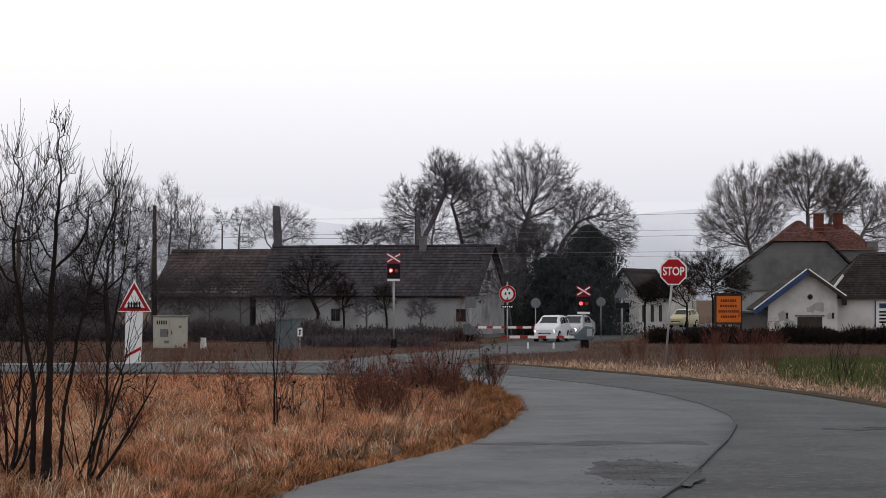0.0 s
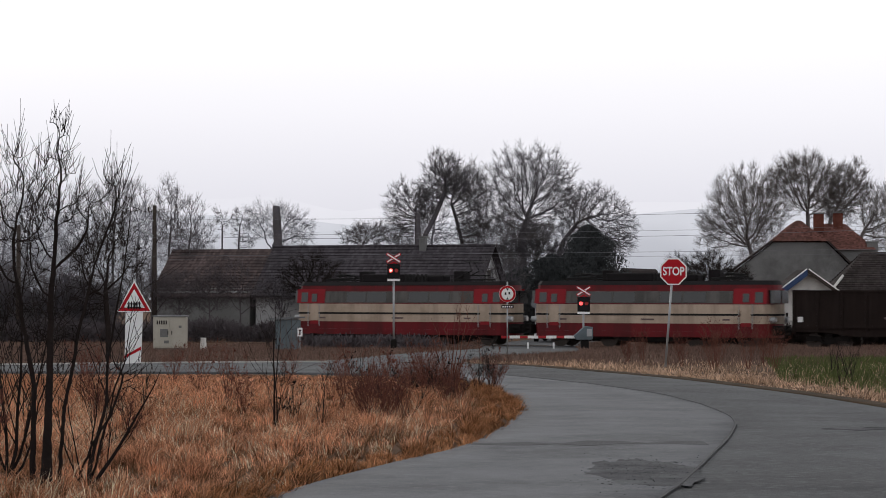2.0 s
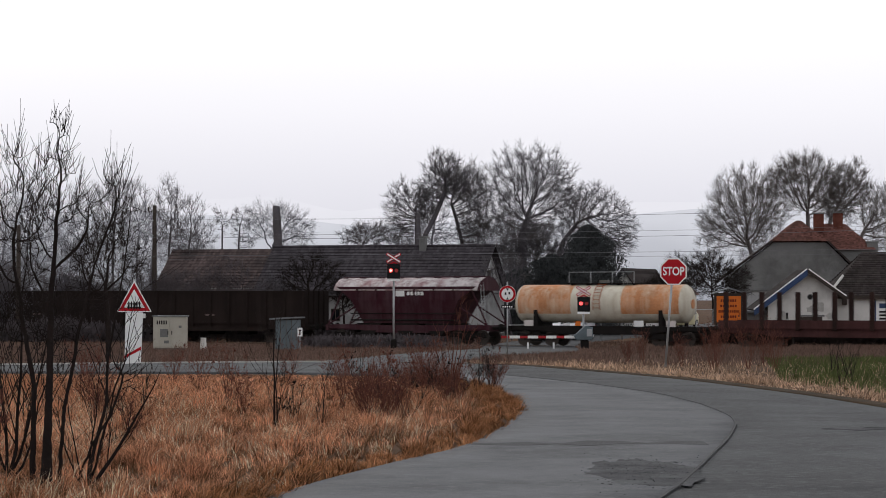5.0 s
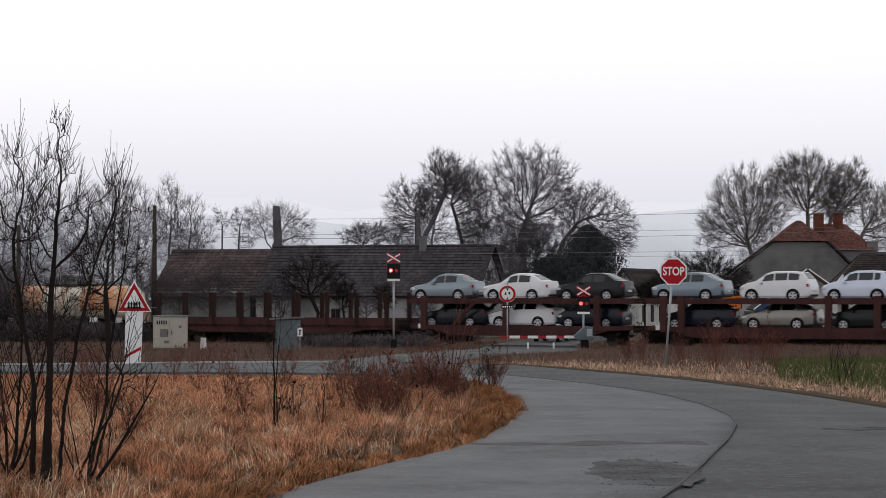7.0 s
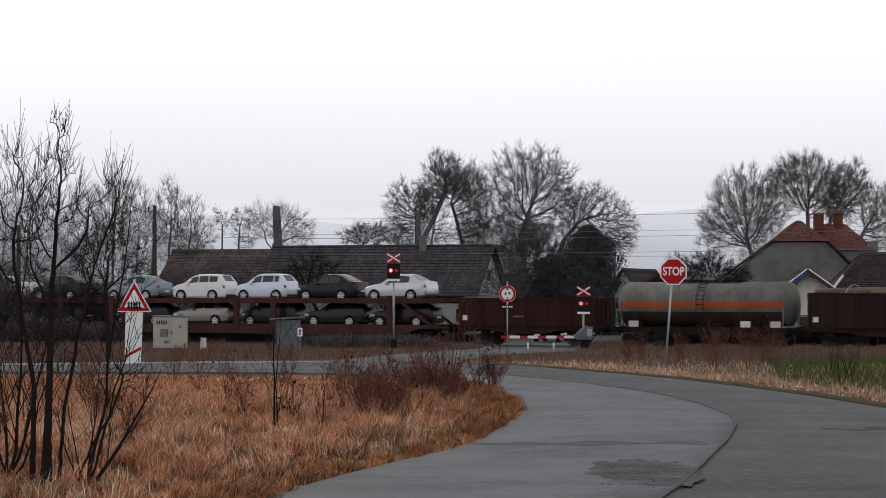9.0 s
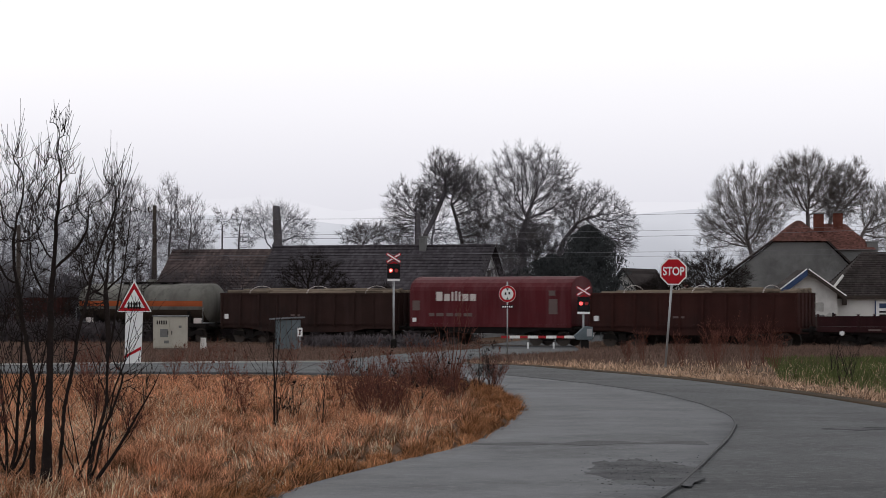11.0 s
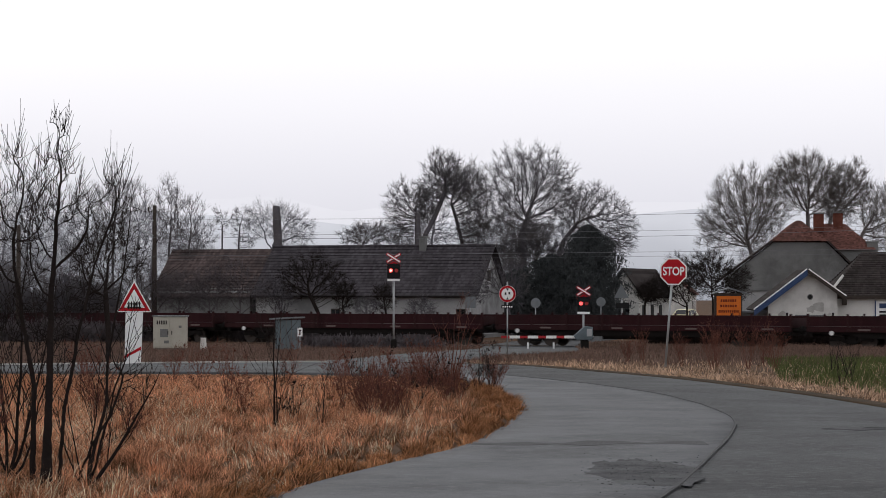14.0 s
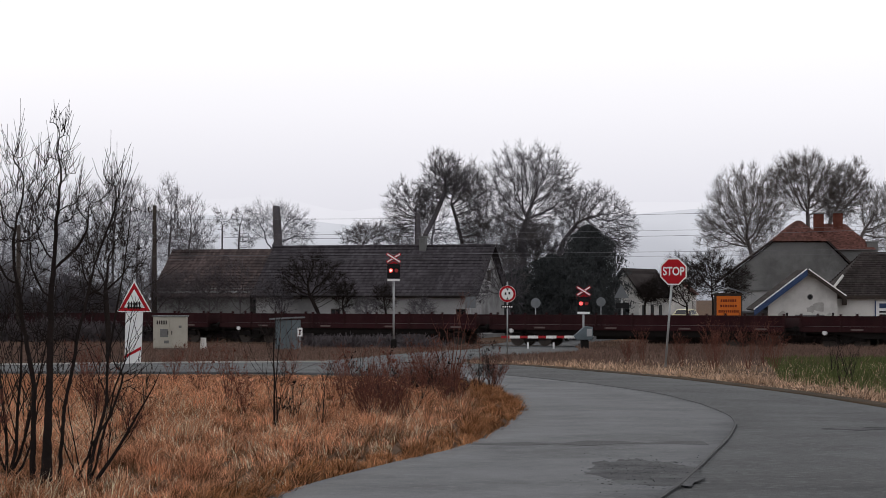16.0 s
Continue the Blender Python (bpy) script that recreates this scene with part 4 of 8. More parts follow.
# ---- signs and roadside equipment ----
def disc(bm, x, y0, y1, z, r, n=32):
    cyl(bm, (x, y0, z), (x, y1, z), r, n=n)


def ngon(r, n, a0=0.0):
    return [(math.cos(a0 + k * math.tau / n) * r, math.sin(a0 + k * math.tau / n) * r) for k in range(n)]


def letters(text, size, parent, m, material, name="lettering", bold=0.0, squeeze=1.0, align="CENTER"):
    c = bpy.data.curves.new(name, "FONT")
    c.body, c.size, c.align_x, c.align_y, c.extrude, c.offset = text, size, align, "CENTER", 0.001, bold
    tmp = bpy.data.objects.new(name, c)
    me = bpy.data.meshes.new_from_object(tmp)
    bpy.data.objects.remove(tmp)
    bpy.data.curves.remove(c)
    me.materials.append(material)
    o = new(name, me)
    o.parent = parent
    o.matrix_basis = m @ Matrix.Diagonal((squeeze, 1, 1, 1))
    return o


def post(parent, h, r=0.03, m="steel_grey", lean=0.0):
    bm = bmesh.new()
    cyl(bm, (-lean, 0, -0.2), (0, 0, h), r, n=10)
    return part("post", bm, M[m], parent, smooth=True)


def stop_sign():
    s = thing("stop_sign", 6.13, 60.2, gz(60.2), 4, "red octagonal stop sign on a leaning grey post", "road sign")
    post(s, 2.72, 0.032, lean=0.23)
    c = 2.54
    bm = bmesh.new()
    prism(bm, [(x, c + z) for x, z in ngon(0.385, 8, math.pi / 8)], "y", -0.05, -0.035)
    p = part("plate", bm, M["sign_white"], s, "white-edged octagonal plate")
    bm = bmesh.new()
    prism(bm, [(x, c + z) for x, z in ngon(0.35, 8, math.pi / 8)], "y", -0.054, -0.05)
    part("red_field", bm, M["sign_red"], p)
    letters("STOP", 0.31, p, pose(0, -0.056, c, 90), M["sign_white"], bold=0.007, squeeze=0.78)


stop_sign()


def crossing_warning():
    s = thing("crossing_warning_sign", -8.27, 60.6, gz(60.6) + 0.05, 0, "white and red triangular level crossing sign over a striped board", "road sign")
    post(s, 2.3, 0.035)
    tri = lambda k: [(0, 1.42 + 0.27 + 0.57 * k), (-0.47 * k, 1.42 + 0.27 - 0.27 * k), (0.47 * k, 1.42 + 0.27 - 0.27 * k)]
    for k, y, m, nm in ((1.0, -0.05, "sign_white", "plate"), (0.9, -0.056, "sign_red", "red_border"), (0.6, -0.062, "sign_white", "field")):
        bm = bmesh.new()
        prism(bm, tri(k), "y", y, y + 0.006 if k < 1 else -0.03)
        o = part(nm, bm, M[m], s)
    bm = bmesh.new()
    for k in range(5):
        x = (k - 2) * 0.072
        prism(bm, [(x - 0.02, 1.5), (x + 0.02, 1.5), (x + 0.02, 1.68), (x, 1.71), (x - 0.02, 1.68)], "y", -0.068, -0.063)
    box(bm, -0.19, 0.19, -0.068, -0.063, 1.53, 1.56), box(bm, -0.19, 0.19, -0.068, -0.063, 1.62, 1.65)
    part("gate_symbol", bm, M["sign_black"], s)
    # distance board, twisted a little off plumb
    bm = bmesh.new()
    prism(bm, [(-0.26, 0.03), (0.18, 0.06), (0.235, 1.41), (-0.23, 1.41)], "y", -0.045, -0.03)
    b = part("distance_board", bm, M["sign_white"], s, "white distance board with one red stripe")
    bm = bmesh.new()
    prism(bm, [(-0.265, 0.17), (0.185, 0.41), (0.19, 0.5), (-0.262, 0.25)], "y", -0.05, -0.045)
    part("stripe", bm, M["sign_red"], b)


crossing_warning()


def width_sign():
    s = thing("width_limit_sign", 2.52, 88.5, gz(88.5), 2, "round white sign with red rim and black arrowheads", "road sign")
    post(s, 2.9, 0.03)
    c = 2.42
    for r, y0, m, nm in ((0.33, -0.04, "sign_white", "plate"), (0.32, -0.046, "sign_red", "red_rim"), (0.235, -0.052, "sign_white", "field")):
        bm = bmesh.new()
        disc(bm, 0, y0, y0 + 0.02 if nm == "plate" else y0 + 0.006, c, r)
        part(nm, bm, M[m], s)
    bm = bmesh.new()
    prism(bm, [(-0.06, c + 0.22), (0.06, c + 0.22), (0, c + 0.13)], "y", -0.057, -0.052)
    prism(bm, [(-0.06, c - 0.22), (0.06, c - 0.22), (0, c - 0.13)], "y", -0.057, -0.052)
    part("arrowhead", bm, M["sign_black"], s)
    bm = bmesh.new()
    for x0, z0 in ((-0.11, 0.0), (0.04, 0.02)):
        box(bm, x0, x0 + 0.07, -0.057, -0.052, c - 0.04 + z0, c + 0.06 + z0)
    part("figure_bars", bm, M["sign_black"], s)
    boxpart("lower_plate", (-0.24, 0.24, -0.045, -0.035, 1.86, 1.98), M["sign_black"], s)
    for k in range(5):
        boxpart("text_bar", (-0.2 + k * 0.085, -0.145 + k * 0.085, -0.05, -0.045, 1.89, 1.95), M["sign_white"], s)


width_sign()


def sign_back(x, y, h, shape, r, label, rz=0):
    s = thing("sign_seen_from_behind", x, y, gz(y), rz, label, "road sign")
    post(s, h, 0.03)
    bm = bmesh.new()
    if shape == "disc":
        disc(bm, 0, -0.05, -0.035, h - r, r)
    elif shape == "tri":
        prism(bm, [(0, h + 0.05), (-r, h - r * 1.75), (r, h - r * 1.75)], "y", -0.05, -0.035)
    else:
        box(bm, -r, r, -0.05, -0.035, h - 2.2 * r, h)
    part("plate", bm, M["sign_back"], s)
    return s


sign_back(6.15, 150, 2.9, "disc", 0.33, "grey back of a round sign on a post")
sign_back(10.9, 156, 2.95, "disc", 0.32, "grey back of a round sign on a pole")
sign_back(12.3, 156, 3.8, "tri", 0.52, "grey back of a triangular sign on a post")
boxpart("lower_board", (-0.45, 0.45, -0.06, -0.02, 2.2, 2.55), M["sign_black"], sign_back(12.35, 155.6, 2.8, "box", 0.02, "dark cross board on a post"))
sign_back(1.85, 152, 3.0, "box", 0.35, "grey back of a square sign on a post")


def flasher(x, y, h, label, lean=0, bright=True):
    """Level crossing signal: St Andrew's cross over a two-lamp head."""
    s = thing("crossing_signal", x, y, gz(y), lean, label, "crossing signal", "crossing signals")
    post(s, h - 0.3, 0.055)
    bm = bmesh.new()
    bbox(bm, -0.16, 0.16, -0.16, 0.16, -0.1, 0.55, 0.03)
    part("base", bm, M["under"], s)
    bm = bmesh.new()
    bbox(bm, -0.32, 0.32, -0.24, -0.08, h - 1.05, h - 0.3, 0.04)
    head = part("lamp_head", bm, M["sign_black"], s, "black two-lamp signal head")
    bm = bmesh.new()
    for a in ((-0.34, 0.34, h - 1.07, h - 1.03), (-0.34, 0.34, h - 0.31, h - 0.27), (-0.34, -0.3, h - 1.07, h - 0.27), (0.3, 0.34, h - 1.07, h - 0.27)):
        box(bm, a[0], a[1], -0.26, -0.2, a[2], a[3])
    part("rim", bm, M["sign_black"], head)
    boxpart("white_strip", (-0.33, 0.33, -0.25, -0.08, h - 1.2, h - 1.08), M["sign_white"], s)
    # the right lens, though not lit, has a faint glow added
    for sx, m in ((-0.15, "lamp_on" if bright else "lamp_mid"), (0.15, "lamp_dim")):
        bm = bmesh.new()
        cyl(bm, (sx, -0.26, h - 0.63), (sx, -0.23, h - 0.63), 0.1, n=20)
        lens = part("lens", bm, M[m], head, "lit red lamp" if m != "lamp_dim" else "second red lamp with a faint glow")
        if m == "lamp_on" and bright:
            bm = bmesh.new()
            cyl(bm, (sx, -0.275, h - 0.63), (sx, -0.26, h - 0.63), 0.06, n=16)
            part("bulb", bm, M["lamp_core"], lens)
        bm = bmesh.new()
        for k in range(9):
            a0, a1 = math.pi * (k / 9), math.pi * ((k + 1) / 9)
            loft(bm, [[(sx + math.cos(a) * 0.125, yy, h - 0.63 + math.sin(a) * 0.125) for yy in (-0.38, -0.24)] + [(sx + math.cos(a) * 0.135, yy, h - 0.63 + math.sin(a) * 0.135) for yy in (-0.24, -0.38)] for a in (a0, a1)], True, True)
        part("hood", bm, M["sign_black"], head)
    for sgn, zc in ((1, h - 0.02), (-1, h - 0.02)):
        bm = bmesh.new()
        b2 = bmesh.new()
        box(b2, -0.44, 0.44, -0.02, 0.0, -0.075, 0.075)
        merge(bm, b2, pose(0, -0.12 - 0.012 * sgn, zc + 0.06, 0, sgn * 32, 0))
        c = part("cross_arm", bm, M["sign_red"], s, "white cross arm with a red border")
        bm = bmesh.new()
        b2 = bmesh.new()
        box(b2, -0.4, 0.4, -0.026, -0.02, -0.036, 0.036)
        merge(bm, b2, pose(0, -0.12 - 0.012 * sgn, zc + 0.06, 0, sgn * 32, 0))
        part("white_field", bm, M["sign_white"], c)
    # lower chevron arms of the double cross
    for sgn in (1, -1):
        bm = bmesh.new()
        b2 = bmesh.new()
        box(b2, 0, 0.42, -0.02, 0.0, -0.045, 0.045)
        merge(bm, b2, pose(0, -0.12, h - 0.17, 0, 32, 0) if sgn > 0 else pose(0, -0.135, h - 0.17, 0, 180 - 32, 0))
        part("chevron_arm", bm, M["sign_red"], s)
    return s


flasher(-2.64, 121, 4.85, "tall level crossing signal with lit red lamp")
flasher(7.58, 122, 3.1, "level crossing signal with lit red lamp beside the barrier", bright=False)


def barrier(x, y, rz, length, label, bar_z=1.0):
    b = thing("level_crossing_barrier", x, y, gz(y), rz, label, "barrier", "crossing barriers")
    bm = bmesh.new()
    bbox(bm, -0.2, 0.2, -0.2, 0.2, -0.1, 0.5, 0.04)
    part("pedestal", bm, M["under"], b)
    bm = bmesh.new()
    prism(bm, [(-0.45, 0.5), (0.32, 0.5), (0.42, 0.58), (0.42, 1.2), (0.0, 1.25), (-0.62, 0.72)], "y", -0.28, 0.28)
    bmesh.ops.bevel(bm, geom=bm.edges[:], offset=0.03, segments=1, affect="EDGES")
    d = part("drive_box", bm, M["paint_grey"], b, "grey barrier drive box")
    boxpart("cover", (0.08, 0.36, -0.3, -0.28, 0.7, 1.1), M["steel_grey"], d)
    bm = bmesh.new()
    box(bm, -length, -0.3, -0.04, 0.04, bar_z - 0.065, bar_z + 0.065)
    bar = part("boom", bm, M["barrier_red"], b, "red and white striped boom")
    n = int((length - 0.4) / 0.98)
    for k in range(n):
        x1 = -0.55 - k * 0.98
        boxpart("white_band", (x1 - 0.56, x1, -0.05, 0.05, bar_z - 0.075, bar_z + 0.075), M["barrier_white"], bar)
    return b


barrier(7.62, 121.4, 0, 4.5, "lowered red and white level crossing barrier, grey drive", 0.66)
barrier(1.75, 148.6, 176, 4.4, "lowered striped barrier on the far side of the track", 0.98)


def cabinet():
    c = thing("relay_cabinet", -14.1, 117, gz(117) - 0.05, 3, "cream relay cabinet with dark stencilled marks", "cabinet")
    bm = bmesh.new()
    bbox(bm, -0.86, 0.86, -0.45, 0.45, 0.15, 1.78, 0.02)
    part("body", bm, M["cabinet"], c)
    for x0 in (-0.84, 0.02):
        d = boxpart("door", (x0, x0 + 0.82, -0.475, -0.45, 0.25, 1.7), M["cabinet"], c)
        boxpart("handle", (x0 + (0.72 if x0 < 0 else 0.06), x0 + (0.76 if x0 < 0 else 0.1), -0.5, -0.475, 0.85, 1.05), M["under"], d)
    boxpart("top", (-0.92, 0.92, -0.52, 0.5, 1.78, 1.83), M["sign_back"], c)
    boxpart("plinth", (-0.8, 0.8, -0.4, 0.4, -0.1, 0.15), M["concrete"], c)
    for k in range(5):
        boxpart("stencil_bar", (-0.68 + k * 0.115, -0.61 + k * 0.115, -0.482, -0.475, 1.38, 1.58), M["sign_black"], c)
    for x0, z0, w, h in ((-0.5, 0.72, 0.4, 0.42), (0.45, 1.2, 0.15, 0.12), (-0.3, 0.4, 0.25, 0.15)):
        boxpart("faded_notice", (x0, x0 + w, -0.482, -0.475, z0, z0 + h), M["plaster_grey"], c)


cabinet()


def hut():
    h = thing("equipment_hut", -8.12, 118, gz(118) - 0.05, -20, "small grey equipment hut with a flat overhanging roof", "hut")
    bm = bmesh.new()
    bbox(bm, -0.5, 0.5, -0.5, 0.6, 0, 1.62, 0.02)
    part("body", bm, M["paint_grey"], h)
    bm = bmesh.new()
    prism(bm, [(-0.72, 1.62), (0.68, 1.7), (0.68, 1.78), (-0.72, 1.7)], "y", -0.7, 0.75)
    part("roof", bm, M["sign_back"], h)
    for k in range(4):
        boxpart("panel_rib", (-0.48 + k * 0.31, -0.45 + k * 0.31, -0.52, -0.5, 0.05, 1.6), M["plaster_grey"], h)
    n = thing("kilometre_marker", -7.4, 117, gz(117), 0, "small white marker plate on a short post", "marker")
    post(n, 1.1, 0.02)
    p = boxpart("plate", (-0.13, 0.13, -0.03, -0.015, 0.7, 1.15), M["sign_white"], n)
    boxpart("symbol", (-0.03, 0.03, -0.035, -0.03, 0.78, 1.05), M["sign_black"], p)
    boxpart("symbol_head", (-0.07, 0.07, -0.035, -0.03, 0.98, 1.05), M["sign_black"], p)
    d = thing("pipe_stub", -12.5, 118, gz(118), 0, "short white marker post by the cabinet", "marker")
    bm = bmesh.new()
    cyl(bm, (0, 0, -0.1), (0, 0, 0.63), 0.17, 0.15, 12)
    part("post", bm, M["plaster"], d)


hut()


def advert_board():
    a = thing("advertising_board", 19.2, 152, -1.4, 2, "orange advertising board with dark lettering under a small roof", "notice board")
    boxpart("frame", (-0.98, 0.92, -0.05, 0.05, 1.2, 3.3), M["wood_dark"], a)
    f = boxpart("panel", (-0.82, 0.82, -0.09, -0.05, 1.35, 3.12), M["board_orange"], a, "orange panel with dark writing")
    random.seed(9)
    for k, (w, n) in enumerate(((1.1, 7), (1.15, 7), (1.4, 11), (1.1, 7))):
        z = 2.72 - k * 0.36
        for j in range(n):
            ww = w / n
            boxpart("text_bar", (-w / 2 + j * ww, -w / 2 + (j + 0.72) * ww, -0.096, -0.09, z, z + 0.17), M["board_text"], f)
    for x in (-0.9, 0.84):
        boxpart("leg", (x - 0.06, x + 0.06, -0.06, 0.06, 0, 1.2), M["wood_dark"], a)
    for s, x0 in ((1, -1.1), (-1, 1.35)):
        bm = bmesh.new()
        prism(bm, [(x0, 3.25 if s > 0 else 3.2), (0.0, 3.62), (0.0, 3.7), (x0, 3.33 if s > 0 else 3.28)], "y", -0.35, 0.35)
        part("roof", bm, M["sign_back"], a)


advert_board()

# low posts by the crossing
for x, y in ((3.95, 106.0), (5.15, 106.2)):
    p = thing("marker_post", x * 1.18, y * 1.17, gz(y * 1.17), 0, "short white marker post at the road edge", "marker", "marker posts")
    boxpart("stake", (-0.05, 0.05, -0.04, 0.04, -0.1, 0.36), M["sign_white"], p)

# far hills, a glowing backdrop with haze painted in
def ridge(name, y, pts, material, label):
    bm = bmesh.new()
    xs2 = np.linspace(pts[0][0], pts[-1][0], 260)
    zs = np.interp(xs2, [p[0] for p in pts], [p[1] for p in pts])
    top = []
    for x, z in zip(xs2, zs):
        z += (noise.fractal(Vector((x * 0.012, y, 0)), 1, 2, 5) * 0.035 + noise.noise(Vector((x * 0.1, y, 3))) * 0.012) * (abs(z) + 10)
        top.append(z)
    lower = [bm.verts.new((x, y - 60, -10)) for x in xs2]
    upper = [bm.verts.new((x, y, z)) for x, z in zip(xs2, top)]
    for k in range(len(xs2) - 1):
        bm.faces.new((lower[k], lower[k + 1], upper[k + 1], upper[k]))
    tagged(link(name, bm, material), label, "hills", kind="structure")


ridge("backdrop_far_hills", 2600, [(-2500, 90), (-520, 95), (-290, 113), (-180, 112), (-110, 99), (-30, 104), (100, 100), (235, 108), (330, 110), (520, 112), (2500, 90)], M["hill_far"], "glowing backdrop of distant hills with white haze painted in")
ridge("backdrop_near_hills", 1300, [(-1500, 20), (-262, 44), (-160, 50), (-100, 46), (-45, 42), (20, 44), (110, 47), (160, 52), (260, 48), (1500, 20)], M["hill_mid"], "glowing backdrop of a wooded hillside with haze painted in")


# ---- trees ----
class Limbs:
    """Gathers tapered tubes as arrays."""
    def __init__(self):
        self.v, self.f = [], []

    def tube(self, pts, radii, n):
        base = len(self.v)
        pts = [Vector(p) for p in pts]
        for i, (p, r) in enumerate(zip(pts, radii)):
            d = (pts[min(i + 1, len(pts) - 1)] - pts[max(i - 1, 0)])
            d = d.normalized() if d.length > 1e-6 else Vector((0, 0, 1))
            a = d.cross(Vector((0.31, 0.9, 0.17))).normalized()
            b = d.cross(a)
            for k in range(n):
                t = k * math.tau / n
                self.v.append(tuple(p + (a * math.cos(t) + b * math.sin(t)) * r))
        for i in range(len(pts) - 1):
            for k in range(n):
                a0, a1 = base + i * n + k, base + i * n + (k + 1) % n
                self.f.append((a0, a1, a1 + n)), self.f.append((a0, a1 + n, a0 + n))


def grow(limbs, rng, p, d, length, r, level, levels, spread, up, sides, droop=0.0, kids=(4, 6), bend=0.22, thin=0.004):
    """One limb and, from it, its smaller limbs."""
    steps = 4 if level < levels - 2 else 2
    bend = bend if level < levels - 2 else bend * 1.4
    pts, rad = [p], [r]
    q, dd = Vector(p), Vector(d)
    for i in range(steps):
        dd = (dd + Vector((rng.gauss(0, bend), rng.gauss(0, bend), rng.gauss(0, bend) + up - droop * level)) * 0.5).normalized()
        q = q + dd * (length / steps)
        pts.append(q.copy())
        rad.append(max(r * (1 - 0.75 * (i + 1) / steps), thin * 0.8))
    limbs[min(level, 1)].tube(pts, rad, max(3, sides - level * 2))
    if level >= levels - 1:
        return
    for k in range(rng.randint(*kids)):
        t = rng.uniform(0.3, 1.0)
        i = min(int(t * steps), steps - 1)
        w = t * steps - i
        at = pts[i].lerp(pts[i + 1], w)
        base = (pts[i + 1] - pts[i]).normalized()
        az = rng.uniform(0, math.tau)
        side = base.orthogonal().normalized()
        side = (Matrix.Rotation(az, 3, base) @ side)
        nd = (base * (1 - spread * 0.5) + side * spread).normalized()
        grow(limbs, rng, at, nd, length * rng.uniform(0.42, 0.72), max(r * (1 - 0.75 * t) * 0.75, thin), level + 1, levels, spread, up, sides, droop, kids, bend, thin)


def crown_tree(x, y, trunk, lobes, material, label, seed, n, r, tip=0.016, shoot=0.8, name="bare_tree", upward=0.15, category="tree", group="bare trees", shoots=3, wander=0.26, flare=0.0):
    """A bare tree whose limbs reach out for every part of its crown. trunk: bends of the trunk above the root; lobes: (x, y, z, rx, ry, rz) of the crown."""
    rng = np.random.default_rng(seed)
    e = thing(name, x, y, gz(y) - 0.1, 0, label, category, group)
    vol = np.array([(b[3] * b[4] * b[5]) ** 0.8 for b in lobes])
    pick = rng.choice(len(lobes), n, p=vol / vol.sum())
    lb = np.array(lobes, float)[pick]
    d = rng.normal(size=(n, 3))
    d /= np.linalg.norm(d, axis=1, keepdims=True)
    goal = lb[:, :3] + d * lb[:, 3:] * (rng.random((n, 1)) ** 0.42) * rng.uniform(0.72, 1.14, (n, 1))
    goal = goal[goal[:, 2] > 0.15]
    size = float(np.mean(lb[:, 3:]))
    step = max(0.55 * (vol.sum() / n) ** 0.36, size * 0.035)
    nodes, up_of = [np.zeros(3)], [-1]
    for bend in trunk:
        a, b = nodes[-1], np.array(bend, float)
        k = max(1, int(np.linalg.norm(b - a) / step))
        for i in range(k):
            nodes.append(a + (b - a) * (i + 1) / k + rng.normal(0, step * 0.06, 3) * [1, 1, 0]), up_of.append(len(nodes) - 2)
    nodes = np.array(nodes)
    first = len(nodes) // 2
    gap = np.linalg.norm(goal[:, None] - nodes[None, first:], axis=2)
    near, dist = gap.argmin(1) + first, gap.min(1)
    alive = np.ones(len(goal), bool)
    for _ in range(110):
        ids = np.nonzero(alive)[0]
        if len(ids) == 0:
            break
        ways = goal[ids] - nodes[near[ids]]
        ways /= np.linalg.norm(ways, axis=1, keepdims=True) + 1e-9
        pull = np.zeros((len(nodes), 3))
        np.add.at(pull, near[ids], ways)
        tips = np.unique(near[ids])
        w = pull[tips]
        w /= np.linalg.norm(w, axis=1, keepdims=True) + 1e-9
        back = np.array([nodes[t] - nodes[up_of[t]] if up_of[t] >= 0 else (0, 0, 1) for t in tips])
        back /= np.linalg.norm(back, axis=1, keepdims=True) + 1e-9
        w = w + back * 0.35 + rng.normal(0, wander, w.shape) + np.array([0, 0, upward * 0.4])
        w /= np.linalg.norm(w, axis=1, keepdims=True) + 1e-9
        fresh = nodes[tips] + w * step
        base = len(nodes)
        nodes = np.concatenate([nodes, fresh])
        up_of.extend(int(t) for t in tips)
        gap = np.linalg.norm(goal[ids][:, None] - fresh[None], axis=2)
        better = gap.min(1) < dist[ids]
        near[ids] = np.where(better, gap.argmin(1) + base, near[ids])
        dist[ids] = np.minimum(dist[ids], gap.min(1))
        alive[ids] = dist[ids] > step * 1.15
        if len(nodes) > 9 * n + 400:
            break
    up_of = np.array(up_of)
    count = len(nodes)
    leaf = np.ones(count, bool)
    leaf[up_of[1:]] = False
    ends = leaf.astype(float)
    for i in range(count - 1, 0, -1):
        ends[up_of[i]] += ends[i]
    power = math.log(r / tip) / math.log(max(ends[0], 2.0))
    rad = tip * np.maximum(ends, 1.0) ** power
    rad *= 1 + flare * np.exp(-nodes[:, 2] / 0.4)
    # limbs: each runs on from its parent through its thickest follower
    heir = {}
    for i in range(1, count):
        p = int(up_of[i])
        if p not in heir or ends[i] > ends[heir[p]]:
            heir[p] = i
    wood, crown = Limbs(), Limbs()
    starts = [0] + [i for i in range(1, count) if heir[int(up_of[i])] != i]
    for s0 in starts:
        pts, rr, i = ([], [], s0) if s0 == 0 else ([nodes[up_of[s0]]], [rad[s0]], s0)
        while i is not None:
            pts.append(nodes[i]), rr.append(rad[i])
            i = heir.get(i)
        if s0 == 0:
            rr[0] *= 1.35
